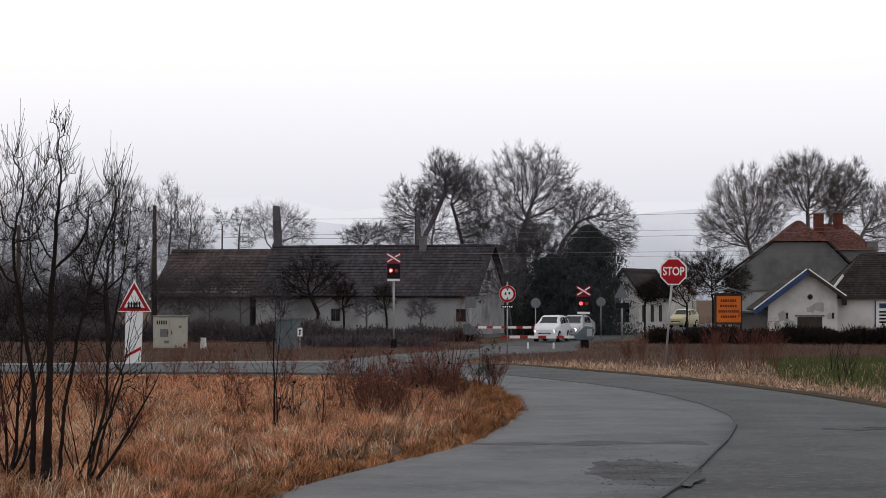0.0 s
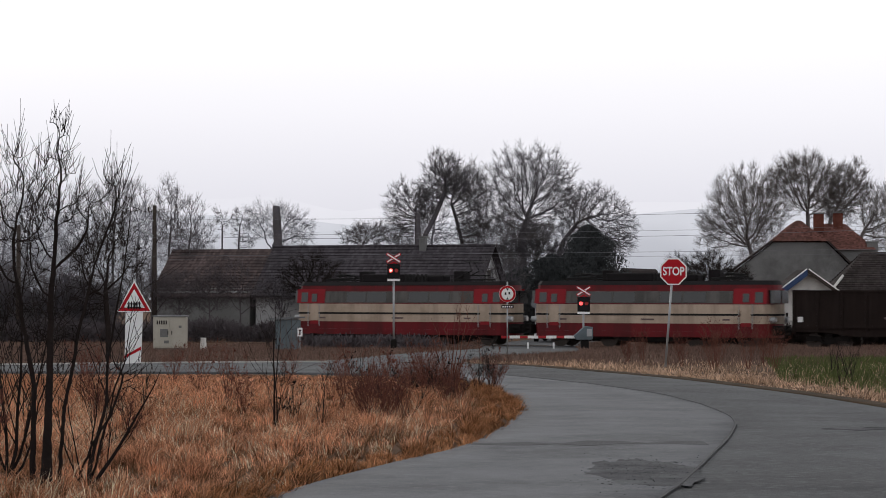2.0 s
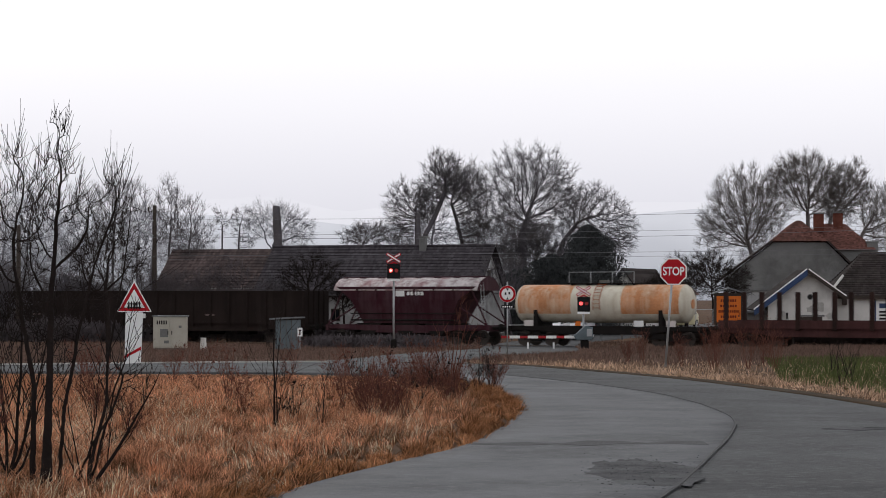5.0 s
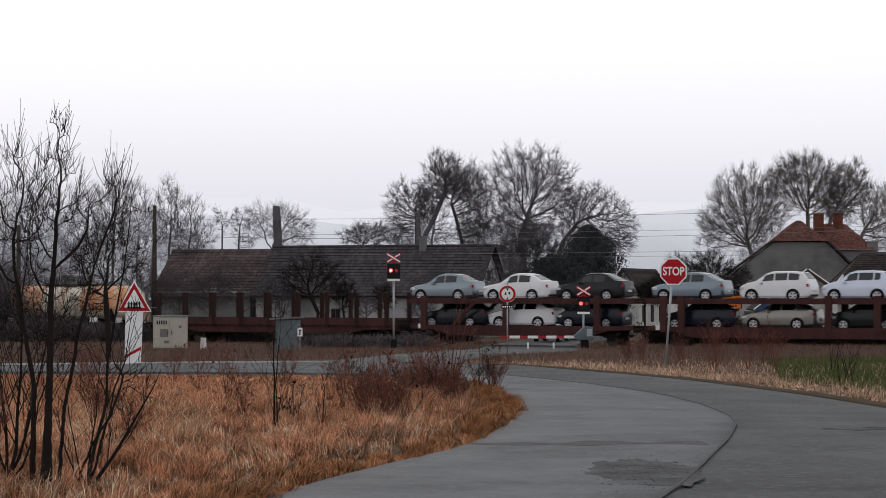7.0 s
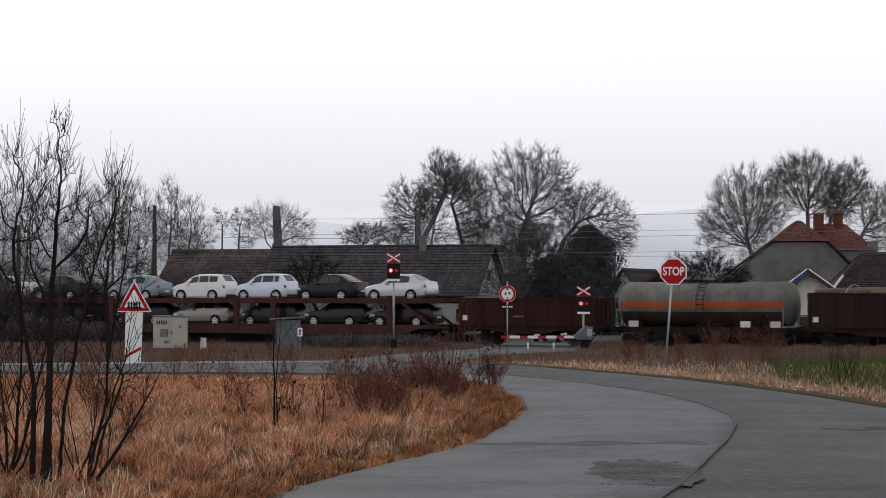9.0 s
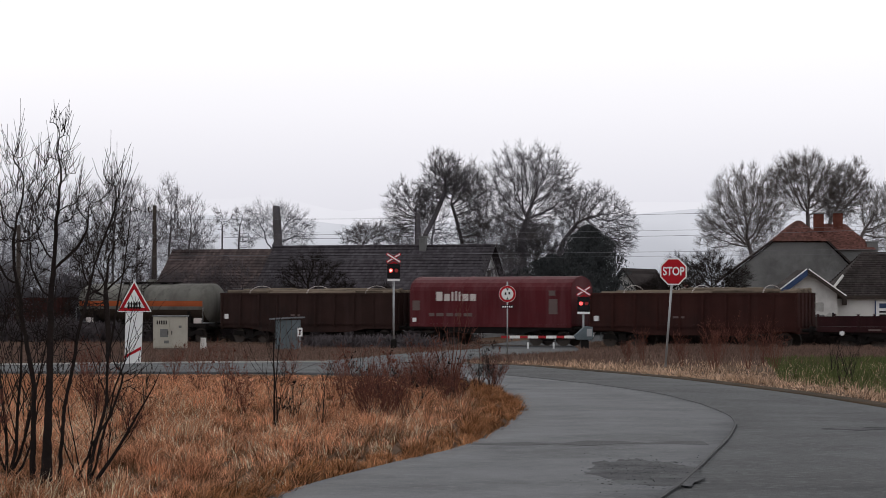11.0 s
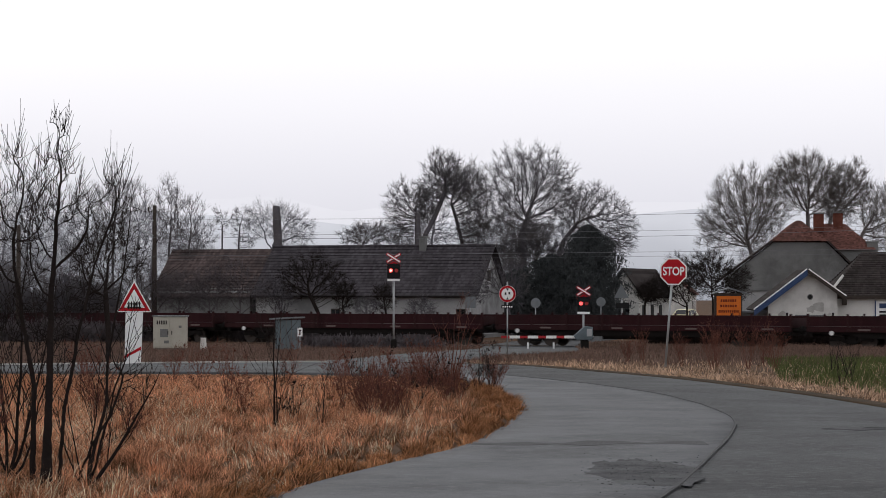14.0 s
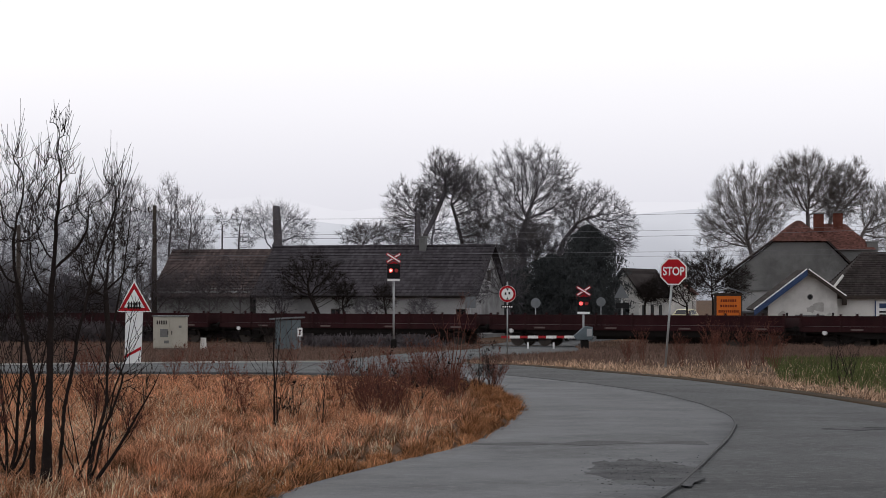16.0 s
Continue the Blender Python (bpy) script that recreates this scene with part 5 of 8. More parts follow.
        thick = rr[0] > r * 0.3
        (wood if thick else crown).tube(pts, rr, 8 if thick else (5 if rr[0] > tip * 3 else 3))
    # young shoots at the ends of the limbs
    centre = lb[:, :3].mean(0)
    for i in np.nonzero(ends <= 3)[0]:
        out = nodes[i] - centre
        out = out / (np.linalg.norm(out) + 1e-9)
        for _ in range(shoots if ends[i] <= 1 else 1):
            w = out * 0.6 + rng.normal(0, 0.5, 3) + np.array([0, 0, upward])
            w /= np.linalg.norm(w)
            ln = shoot * rng.uniform(0.35, 1.0)
            mid = nodes[i] + w * ln * 0.5 + rng.normal(0, 0.06, 3) * ln
            crown.tube([nodes[i], mid, mid + (w + np.array([0, 0, 0.25])) * ln * 0.5], [tip * 0.9, tip * 0.8, tip * 0.55], 3)
    for nm, lim in (("trunk", wood), ("crown", crown)):
        o = tri_mesh(nm, lim.v, lim.f, M[material])
        o.parent = e
    return e


# trees behind the track
crown_tree(6.8, 187, [(-0.1, 0, 5.7), (-0.4, 0, 8.0), (0.2, 0, 9.6)], [(0.2, 0, 12.4, 4.1, 3.3, 3.1), (-1.9, -1, 9.6, 1.9, 1.5, 2.3), (2.6, 1, 11.5, 2.3, 1.9, 2.6), (0.0, 0, 8.9, 3.3, 2.6, 1.6)], "bark_grey", "large spreading bare tree behind the farmhouse", 11, 2070, 0.231, 0.0099, 0.72)
crown_tree(1.6, 190, [(-0.0, 0, 7.6), (-0.5, 0, 9.7), (-0.9, 0, 10.9)], [(0.8, 0, 11.6, 1.6, 1.5, 2.8), (-0.9, 1, 12.3, 1.4, 1.1, 1.9), (1.0, 0, 8.5, 1.7, 1.3, 1.4)], "bark_grey", "bare tree with knotted limbs behind the farmhouse", 12, 1296, 0.165, 0.0099, 0.72)
crown_tree(-1.7, 186, [(0.2, 0, 8.0), (1.0, 0, 9.6), (1.8, 0, 11.5), (1.9, 0, 12.4)], [(1.8, 0, 13.2, 1.7, 1.3, 1.9), (0.6, 0, 11.5, 1.3, 1.0, 1.6), (3.0, 0, 12.1, 1.0, 0.9, 1.6)], "bark_grey", "bare tree with a crooked trunk behind the farmhouse roof", 13, 810, 0.198, 0.0099, 0.72)
crown_tree(-2.3, 188, [(0.1, 0, 7.1), (0.1, 0, 10.0)], [(-0.8, 0, 10.3, 1.8, 1.4, 2.4), (0.8, 1, 10.4, 1.0, 1.1, 1.9), (-1.6, 0, 8.5, 1.2, 0.9, 1.3)], "bark_grey", "bare tree with young shoots behind the farmhouse roof", 17, 720, 0.154, 0.0099, 0.72)
crown_tree(9.6, 192, [(0.0, 0, 6.2), (0.7, 0, 7.9), (1.8, 0, 9.3)], [(3.4, 0, 10.1, 2.6, 2.1, 2.6), (5.5, 0, 8.8, 1.7, 1.4, 2.5), (1.7, 1, 10.3, 1.6, 1.3, 2.4), (4.3, 0, 7.6, 2.4, 1.9, 1.1)], "bark_grey", "bare tree with drooping outer twigs", 14, 1350, 0.165, 0.0099, 0.72)
crown_tree(-7.0, 195, [(0.0, 0, 7.0), (0.1, 0, 7.7)], [(0.0, 0, 8.2, 1.8, 1.4, 1.2), (1.1, 0, 8.3, 1.1, 0.9, 1.4)], "bark_grey", "small bare fruit tree over the roof", 15, 450, 0.088, 0.0099, 0.72)
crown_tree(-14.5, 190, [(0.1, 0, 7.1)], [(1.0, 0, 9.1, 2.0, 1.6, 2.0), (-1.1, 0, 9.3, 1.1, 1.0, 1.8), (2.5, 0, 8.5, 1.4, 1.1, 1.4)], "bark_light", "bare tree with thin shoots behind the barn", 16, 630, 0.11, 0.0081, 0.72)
crown_tree(-17.3, 176, [(0.1, 0, 6.8), (0.1, 0, 8.6)], [(0.3, 0, 9.0, 0.9, 0.7, 1.1)], "bark_grey", "small forked bare tree behind the barn", 18, 54, 0.066, 0.0099, 0.54)
crown_tree(-16.0, 178, [(-0.1, 0, 6.9), (0.0, 0, 8.6)], [(0.1, 0, 8.9, 0.8, 0.8, 1.5), (0.4, 0, 7.5, 1.0, 0.8, 1.0)], "bark_grey", "small bare tree with stubby limbs behind the barn", 19, 135, 0.077, 0.0099, 0.45)
crown_tree(5.5, 179, [(-0.1, 0, 4.2), (-0.3, 0, 5.5)], [(-0.1, 0, 5.9, 1.4, 1.1, 2.0), (-1.3, 0, 4.2, 1.1, 0.9, 1.6)], "bark_grey", "dark twiggy bush behind the farmhouse gable", 21, 900, 0.11, 0.0124, 0.72)
crown_tree(7.7, 181, [(-0.1, 0, 4.2), (-0.2, 0, 6.0)], [(-0.2, 0, 6.9, 1.5, 1.2, 2.1), (1.4, 0, 5.6, 1.2, 1.0, 1.8)], "bark_grey", "dark ivy-grown tree behind the farmhouse gable", 22, 900, 0.165, 0.0124, 0.72)
# slender trees beside the barn, haze painted into their bark
crown_tree(-25.5, 175, [(-0.1, 0, 7.1), (0.1, 0, 9.0)], [(0.0, 0, 9.7, 1.8, 1.9, 3.4), (0.1, 0, 7.3, 2.0, 1.6, 2.0)], "bark_grey", "slender bare tree, bark paled for haze", 30, 468, 0.094, 0.0081, 0.81, upward=0.5)
crown_tree(-21.5, 178, [(-0.1, 0, 6.8), (0.1, 0, 8.6)], [(0.0, 0, 9.3, 1.3, 1.9, 3.3), (0.1, 0, 7.0, 1.5, 1.2, 2.0)], "bark_grey", "slender bare tree, bark paled for haze", 31, 378, 0.094, 0.0081, 0.81, upward=0.5)
crown_tree(-19.3, 172, [(-0.1, 0, 6.5), (0.1, 0, 7.8)], [(0.0, 0, 8.3, 1.5, 1.3, 2.4), (0.1, 0, 6.6, 1.8, 1.4, 1.4)], "bark_grey", "slender bare tree, bark paled for haze", 32, 378, 0.094, 0.0081, 0.81, upward=0.5)
crown_tree(-25.1, 186, [(-0.1, 0, 6.5), (0.1, 0, 8.4)], [(0.0, 0, 9.1, 1.6, 2.0, 3.5), (0.1, 0, 6.7, 1.8, 1.5, 2.1)], "bark_light", "slender bare tree, bark paled for haze", 33, 342, 0.094, 0.0081, 0.81, upward=0.5)
crown_tree(-31.1, 196, [(-0.1, 0, 6.9), (0.1, 0, 8.8)], [(0.0, 0, 9.4, 2.1, 1.9, 3.4), (0.1, 0, 7.0, 2.4, 1.9, 2.1)], "bark_light", "slender bare tree, bark paled for haze", 34, 378, 0.094, 0.0081, 0.81, upward=0.5)
crown_tree(-32.5, 190, [(-0.1, 0, 6.3), (0.1, 0, 8.3)], [(0.0, 0, 9.0, 2.1, 2.0, 3.6), (0.1, 0, 6.5, 2.5, 2.0, 2.1)], "bark_light", "slender bare tree, bark paled for haze", 35, 378, 0.094, 0.0081, 0.81, upward=0.5)
crown_tree(-32.5, 176, [(-0.1, 0, 5.3), (0.1, 0, 7.4)], [(0.0, 0, 8.1, 2.0, 2.1, 3.7), (0.1, 0, 5.5, 2.3, 1.8, 2.2)], "bark_light", "slender bare tree, bark paled for haze", 36, 450, 0.094, 0.0081, 0.81, upward=0.5)
crown_tree(-39.8, 205, [(-0.1, 0, 6.6), (0.1, 0, 8.7)], [(0.0, 0, 9.5, 2.3, 2.2, 3.8), (0.2, 0, 6.8, 2.7, 2.1, 2.3)], "bark_light", "slender bare tree, bark paled for haze", 37, 360, 0.094, 0.0081, 0.81, upward=0.5)
crown_tree(-23.4, 182, [(-0.1, 0, 5.5), (0.1, 0, 7.2)], [(0.0, 0, 7.9, 1.6, 1.8, 3.2), (0.1, 0, 5.6, 1.9, 1.5, 1.9)], "bark_light", "slender bare tree, bark paled for haze", 38, 342, 0.094, 0.0081, 0.81, upward=0.5)
crown_tree(-27.7, 168, [(-0.1, 0, 4.8), (0.1, 0, 6.2)], [(0.0, 0, 6.7, 2.1, 1.7, 2.5), (0.1, 0, 4.9, 2.4, 1.9, 1.5)], "bark_light", "slender bare tree, bark paled for haze", 39, 378, 0.094, 0.0081, 0.81, upward=0.5)
crown_tree(-31.7, 166, [(-0.1, 0, 4.3), (0.1, 0, 5.7)], [(0.0, 0, 6.2, 2.1, 1.7, 2.5), (0.1, 0, 4.5, 2.4, 1.9, 1.5)], "bark_light", "slender bare tree, bark paled for haze", 40, 378, 0.094, 0.0081, 0.81, upward=0.5)
crown_tree(-21.9, 200, [(-0.1, 0, 6.3), (0.1, 0, 7.4)], [(0.0, 0, 7.8, 2.0, 1.6, 2.0), (0.1, 0, 6.4, 2.3, 1.8, 1.2)], "bark_light", "slender bare tree, bark paled for haze", 41, 270, 0.094, 0.0081, 0.81, upward=0.5)
# trees further back, paled in colour to stand for haze
crown_tree(-1.1, 222, [(0, 0, 8.6), (0.3, 0, 10.3)], [(0, 0, 10.5, 2.2, 2.2, 2.8), (0.2, 0, 8.9, 2.4, 2.2, 1.7)], "bark_light", "bare tree behind the houses, paled for haze", 140, 420, 0.12, 0.011, 0.8, upward=0.35)
crown_tree(3.4, 222, [(0, 0, 7.9), (0.3, 0, 9.7)], [(0, 0, 10.0, 2.5, 2.5, 3.1), (0.2, 0, 8.2, 2.7, 2.5, 1.8)], "bark_light", "bare tree behind the houses, paled for haze", 141, 520, 0.12, 0.011, 0.8, upward=0.35)
crown_tree(6.7, 222, [(0, 0, 7.9), (0.3, 0, 9.7)], [(0, 0, 10.0, 2.5, 2.5, 3.1), (0.2, 0, 8.2, 2.7, 2.5, 1.8)], "bark_light", "bare tree behind the houses, paled for haze", 142, 420, 0.12, 0.011, 0.8, upward=0.35)
crown_tree(12.0, 222, [(0, 0, 7.3), (0.3, 0, 8.7)], [(0, 0, 8.9, 2.5, 2.5, 2.2), (0.2, 0, 7.5, 2.7, 2.5, 1.3)], "bark_light", "bare tree behind the houses, paled for haze", 143, 380, 0.12, 0.011, 0.8, upward=0.35)
crown_tree(-4.7, 222, [(0, 0, 7.5), (0.3, 0, 8.4)], [(0, 0, 8.6, 2.2, 2.2, 1.6), (0.2, 0, 7.7, 2.4, 2.2, 0.9)], "bark_light", "bare tree behind the houses, paled for haze", 144, 300, 0.12, 0.011, 0.8, upward=0.35)
crown_tree(15.3, 222, [(0, 0, 7.2), (0.3, 0, 8.2)], [(0, 0, 8.3, 2.2, 2.2, 1.7), (0.2, 0, 7.3, 2.4, 2.2, 1.0)], "bark_light", "bare tree behind the houses, paled for haze", 145, 300, 0.12, 0.011, 0.8, upward=0.35)
crown_tree(34.7, 245, [(0, 0, 6.7), (0.3, 0, 8.5)], [(0, 0, 8.9, 3.1, 3.1, 3.1), (0.2, 0, 7.0, 3.4, 3.1, 1.8)], "bark_light", "bare tree behind the houses, paled for haze", 146, 420, 0.12, 0.011, 0.8, upward=0.35)
crown_tree(42.6, 245, [(0, 0, 7.3), (0.3, 0, 9.2)], [(0, 0, 9.5, 3.1, 3.1, 3.1), (0.2, 0, 7.6, 3.4, 3.1, 1.8)], "bark_light", "bare tree behind the houses, paled for haze", 147, 420, 0.12, 0.011, 0.8, upward=0.35)
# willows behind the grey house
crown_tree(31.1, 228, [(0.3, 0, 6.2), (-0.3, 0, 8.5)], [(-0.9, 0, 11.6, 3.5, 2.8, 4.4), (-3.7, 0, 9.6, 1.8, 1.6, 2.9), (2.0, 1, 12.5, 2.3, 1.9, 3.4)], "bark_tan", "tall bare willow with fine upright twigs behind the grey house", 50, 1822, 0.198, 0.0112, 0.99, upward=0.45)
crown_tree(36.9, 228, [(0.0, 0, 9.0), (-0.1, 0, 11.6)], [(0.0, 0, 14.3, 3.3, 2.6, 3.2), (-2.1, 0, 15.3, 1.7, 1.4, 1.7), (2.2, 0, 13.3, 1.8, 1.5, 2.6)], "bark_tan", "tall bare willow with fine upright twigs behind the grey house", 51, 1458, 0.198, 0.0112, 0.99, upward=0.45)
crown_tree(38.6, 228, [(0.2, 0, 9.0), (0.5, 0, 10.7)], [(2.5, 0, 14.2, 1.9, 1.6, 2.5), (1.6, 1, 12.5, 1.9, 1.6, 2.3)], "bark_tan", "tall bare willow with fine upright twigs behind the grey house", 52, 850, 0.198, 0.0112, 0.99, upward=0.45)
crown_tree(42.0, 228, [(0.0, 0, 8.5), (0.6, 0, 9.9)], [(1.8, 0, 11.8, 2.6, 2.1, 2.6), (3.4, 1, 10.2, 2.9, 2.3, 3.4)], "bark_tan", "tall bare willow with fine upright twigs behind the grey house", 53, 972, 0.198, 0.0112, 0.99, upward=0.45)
# dark garden trees by the station
crown_tree(19.1, 160, [(0.0, 0, 2.7), (-0.1, 0, 3.7)], [(-0.2, 0, 4.6, 1.9, 1.5, 1.7), (1.5, 0, 4.1, 1.3, 1.0, 1.4)], "bark", "dark bare garden tree by the station", 70, 1215, 0.072, 0.0087, 0.54)
crown_tree(17.7, 164, [(0.0, 0, 2.5)], [(-0.4, 0, 4.3, 1.6, 1.2, 1.7), (-1.8, 0, 3.6, 1.3, 1.0, 1.2)], "bark", "dark bare garden tree by the station", 71, 945, 0.072, 0.0087, 0.54)
crown_tree(15.0, 168, [(0.0, 0, 2.3)], [(0.2, 0, 3.3, 0.9, 0.7, 0.8)], "bark", "dark bare garden tree by the station", 72, 337, 0.072, 0.0087, 0.54)
# small trees before the farmhouse
crown_tree(-8.5, 152, [(0.1, 0, 2.0), (-0.5, 0, 3.3)], [(-1.3, 0, 4.4, 1.4, 1.1, 1.5), (0.8, 0, 4.1, 1.3, 1.0, 1.3), (-0.2, 1, 5.2, 1.1, 0.9, 1.0)], "bark", "small bare tree before the farmhouse wall", 80, 504, 0.13, 0.0121, 0.45)
crown_tree(-6.7, 153, [(0.0, 0, 1.8), (-0.1, 0, 2.5)], [(0.2, 0, 3.1, 0.8, 0.7, 1.1)], "bark", "small bare tree before the farmhouse wall", 81, 192, 0.075, 0.0105, 0.45)
crown_tree(-3.8, 152.5, [(0.0, 0, 1.6), (-0.1, 0, 2.3)], [(-0.2, 0, 3.0, 0.8, 0.7, 1.0)], "bark", "small bare tree before the farmhouse wall", 82, 192, 0.08, 0.0105, 0.45)
crown_tree(-5.1, 151, [(0.0, 0, 1.8)], [(0.0, 0, 2.4, 0.9, 0.7, 0.8)], "bark_grey", "small bare tree before the farmhouse wall", 83, 168, 0.06, 0.0089, 0.45)
crown_tree(-10.9, 154, [(0.0, 0, 1.8)], [(-0.2, 0, 3.3, 1.3, 1.0, 1.5)], "bark_grey", "small bare tree before the farmhouse wall", 84, 360, 0.06, 0.0089, 0.45)
crown_tree(4.7, 154.5, [(-0.1, 0, 1.8), (-0.4, 0, 2.9)], [(-1.4, 0, 4.5, 1.2, 0.9, 1.3), (0.0, 0, 4.1, 1.3, 1.1, 1.8), (-2.1, 0, 3.3, 1.0, 0.8, 0.8)], "bark_grey", "small bare tree before the farmhouse wall", 85, 504, 0.06, 0.0089, 0.45)
crown_tree(-1.5, 151.5, [(0.0, 0, 1.6)], [(0.0, 0, 2.3, 1.1, 0.9, 0.8)], "bark_grey", "small bare tree before the farmhouse wall", 86, 192, 0.06, 0.0089, 0.45)
crown_tree(-13.7, 153, [(0.0, 0, 1.8)], [(-0.4, 0, 4.1, 1.5, 1.2, 1.8), (1.1, 0, 3.3, 1.1, 0.9, 1.4)], "bark_hedge", "small bare tree before the farmhouse wall", 87, 504, 0.05, 0.0081, 0.45)
# shrubs along the railway
crown_tree(-15.8, 153, [(0.0, 0, 2.1)], [(0.0, 0, 3.5, 1.6, 1.3, 1.6)], "bark_hedge", "dense leafless shrub along the railway", 90, 504, 0.044, 0.0081, 0.45, name="bare_shrub")
crown_tree(-18.0, 155, [(0.0, 0, 1.9)], [(0.0, 0, 3.3, 1.6, 1.3, 1.6)], "bark_hedge", "dense leafless shrub along the railway", 91, 504, 0.044, 0.0081, 0.45, name="bare_shrub")
crown_tree(-19.5, 153, [(0.0, 0, 2.0)], [(0.0, 0, 3.3, 1.5, 1.2, 1.5)], "bark_hedge", "dense leafless shrub along the railway", 92, 456, 0.044, 0.0081, 0.45, name="bare_shrub")
crown_tree(-21.5, 155, [(0.0, 0, 2.3)], [(0.0, 0, 3.7, 1.7, 1.4, 1.9)], "bark_hedge", "dense leafless shrub along the railway", 93, 504, 0.044, 0.0081, 0.45, name="bare_shrub")
crown_tree(-23.9, 156, [(0.0, 0, 1.9)], [(0.0, 0, 3.3, 1.8, 1.4, 1.6)], "bark_hedge", "dense leafless shrub along the railway", 94, 456, 0.044, 0.0081, 0.45, name="bare_shrub")
crown_tree(-26.6, 158, [(0.0, 0, 2.1)], [(0.0, 0, 3.5, 1.8, 1.4, 1.8)], "bark_hedge", "dense leafless shrub along the railway", 95, 456, 0.044, 0.0081, 0.45, name="bare_shrub")
crown_tree(-28.8, 157, [(0.0, 0, 2.3)], [(0.0, 0, 3.7, 2.0, 1.6, 2.0)], "bark_hedge", "dense leafless shrub along the railway", 96, 504, 0.044, 0.0081, 0.45, name="bare_shrub")
crown_tree(-31.0, 157, [(0.0, 0, 2.5)], [(0.0, 0, 3.9, 1.8, 1.4, 2.0)], "bark_hedge", "dense leafless shrub along the railway", 97, 456, 0.044, 0.0081, 0.45, name="bare_shrub")
# dark tree beside the warning sign
crown_tree(-11.1, 75, [(0.0, 0, 1.2), (-0.1, 0, 2.3)], [(-0.3, 0, 3.5, 1.2, 0.9, 0.8), (0.8, 0, 3.2, 0.6, 0.5, 0.7), (-0.8, 0, 2.3, 0.7, 0.6, 0.8), (0.2, 1, 4.2, 0.8, 0.6, 0.6)], "bark", "dark gnarled tree beside the side road", 120, 558, 0.094, 0.0043, 0.36)

# cut trunks without crowns
def stump(x, y, h, r, lean, label):
    e = thing("pollard_trunk", x, y, gz(y) - 0.1, 0, label, "tree")
    lb = Limbs()
    lb.tube([(0, 0, 0), (lean * h * 0.4, 0, h * 0.4), (lean * h * 0.85, 0, h * 0.85), (lean * h, 0, h)], [r * 1.1, r, r * 0.9, r * 0.75], 10)
    t = tri_mesh("trunk", lb.v + [(lean * h, 0, h + 0.05)], lb.f + [(30 + k, 30 + (k + 1) % 10, 40) for k in range(10)], M["bark_grey"])
    t.parent = e


stump(-13.3, 188, 10.6, 0.4, -0.055, "thick lopped tree trunk above the roof")
stump(-1.95, 186, 9.9, 0.25, -0.01, "lopped tree trunk above the roof")


# evergreen clumps
def evergreen(x, y, w, h, seed, label, n=5200, peak=1.6):
    rng = np.random.default_rng(seed)
    e = thing("evergreen_tree", x, y, gz(y) - 0.1, 0, label, "tree")
    bm = bmesh.new()
    cyl(bm, (0, 0, 0), (0, 0, h * 0.8), 0.18, 0.05, 8)
    part("trunk", bm, M["bark"], e)
    bm = bmesh.new()
    rings = []
    for t0 in np.linspace(0.02, 0.97, 12):
        rr0 = (w / 2) * 0.52 * max(1 - t0 ** peak, 0.0) ** 0.6
        rings.append([(math.cos(a0) * rr0 * (1 + 0.16 * math.sin(a0 * 3 + t0 * 7 + seed) + 0.12 * math.sin(a0 * 7 - t0 * 19)), math.sin(a0) * rr0, 0.1 + t0 * (h - 0.1)) for a0 in np.linspace(0, math.tau, 25)[:-1]])
    loft(bm, rings)
    part("inner_foliage", bm, M["evergreen"], e)
    t = rng.random(n)
    a = rng.random(n) * math.tau
    lobes = 1 + 0.16 * np.sin(a * 3 + t * 7 + seed) + 0.12 * np.sin(a * 7 - t * 19) + 0.1 * np.sin(t * 31 + a * 2)
    rr = (w / 2) * np.clip(1 - t ** peak, 0, 1) ** 0.6 * lobes * rng.uniform(0.45, 1.22, n) * (1 + 0.2 * np.sin(t * 47 + np.floor(a * 4) * 2.1))
    c = np.stack([np.cos(a) * rr, np.sin(a) * rr, 0.1 + t * (h - 0.1)], 1)
    s = rng.uniform(0.03, 0.125, (n, 1))
    k = rng.normal(size=(n, 3, 3))
    k /= np.linalg.norm(k, axis=2, keepdims=True)
    v = (c[:, None, :] + k * s[:, None, :] * np.array([0.8, 0.8, 1.5])).reshape(-1, 3)
    cr = tri_mesh("crown", v, np.arange(n * 3).reshape(-1, 3), M["evergreen"])
    cr.parent = e
    return e


evergreen(11.3, 176, 5.6, 8.6, 3, "tall dark evergreen thuja beside the village road", 75000, 1.9)
evergreen(8.6, 178, 5.0, 6.3, 5, "dark ivy-clad evergreen mass beside the trees", 45000, 3.0)
evergreen(5.9, 177, 3.6, 5.2, 8, "dark ivy-clad trunks behind the house gable", 30000, 3.0)


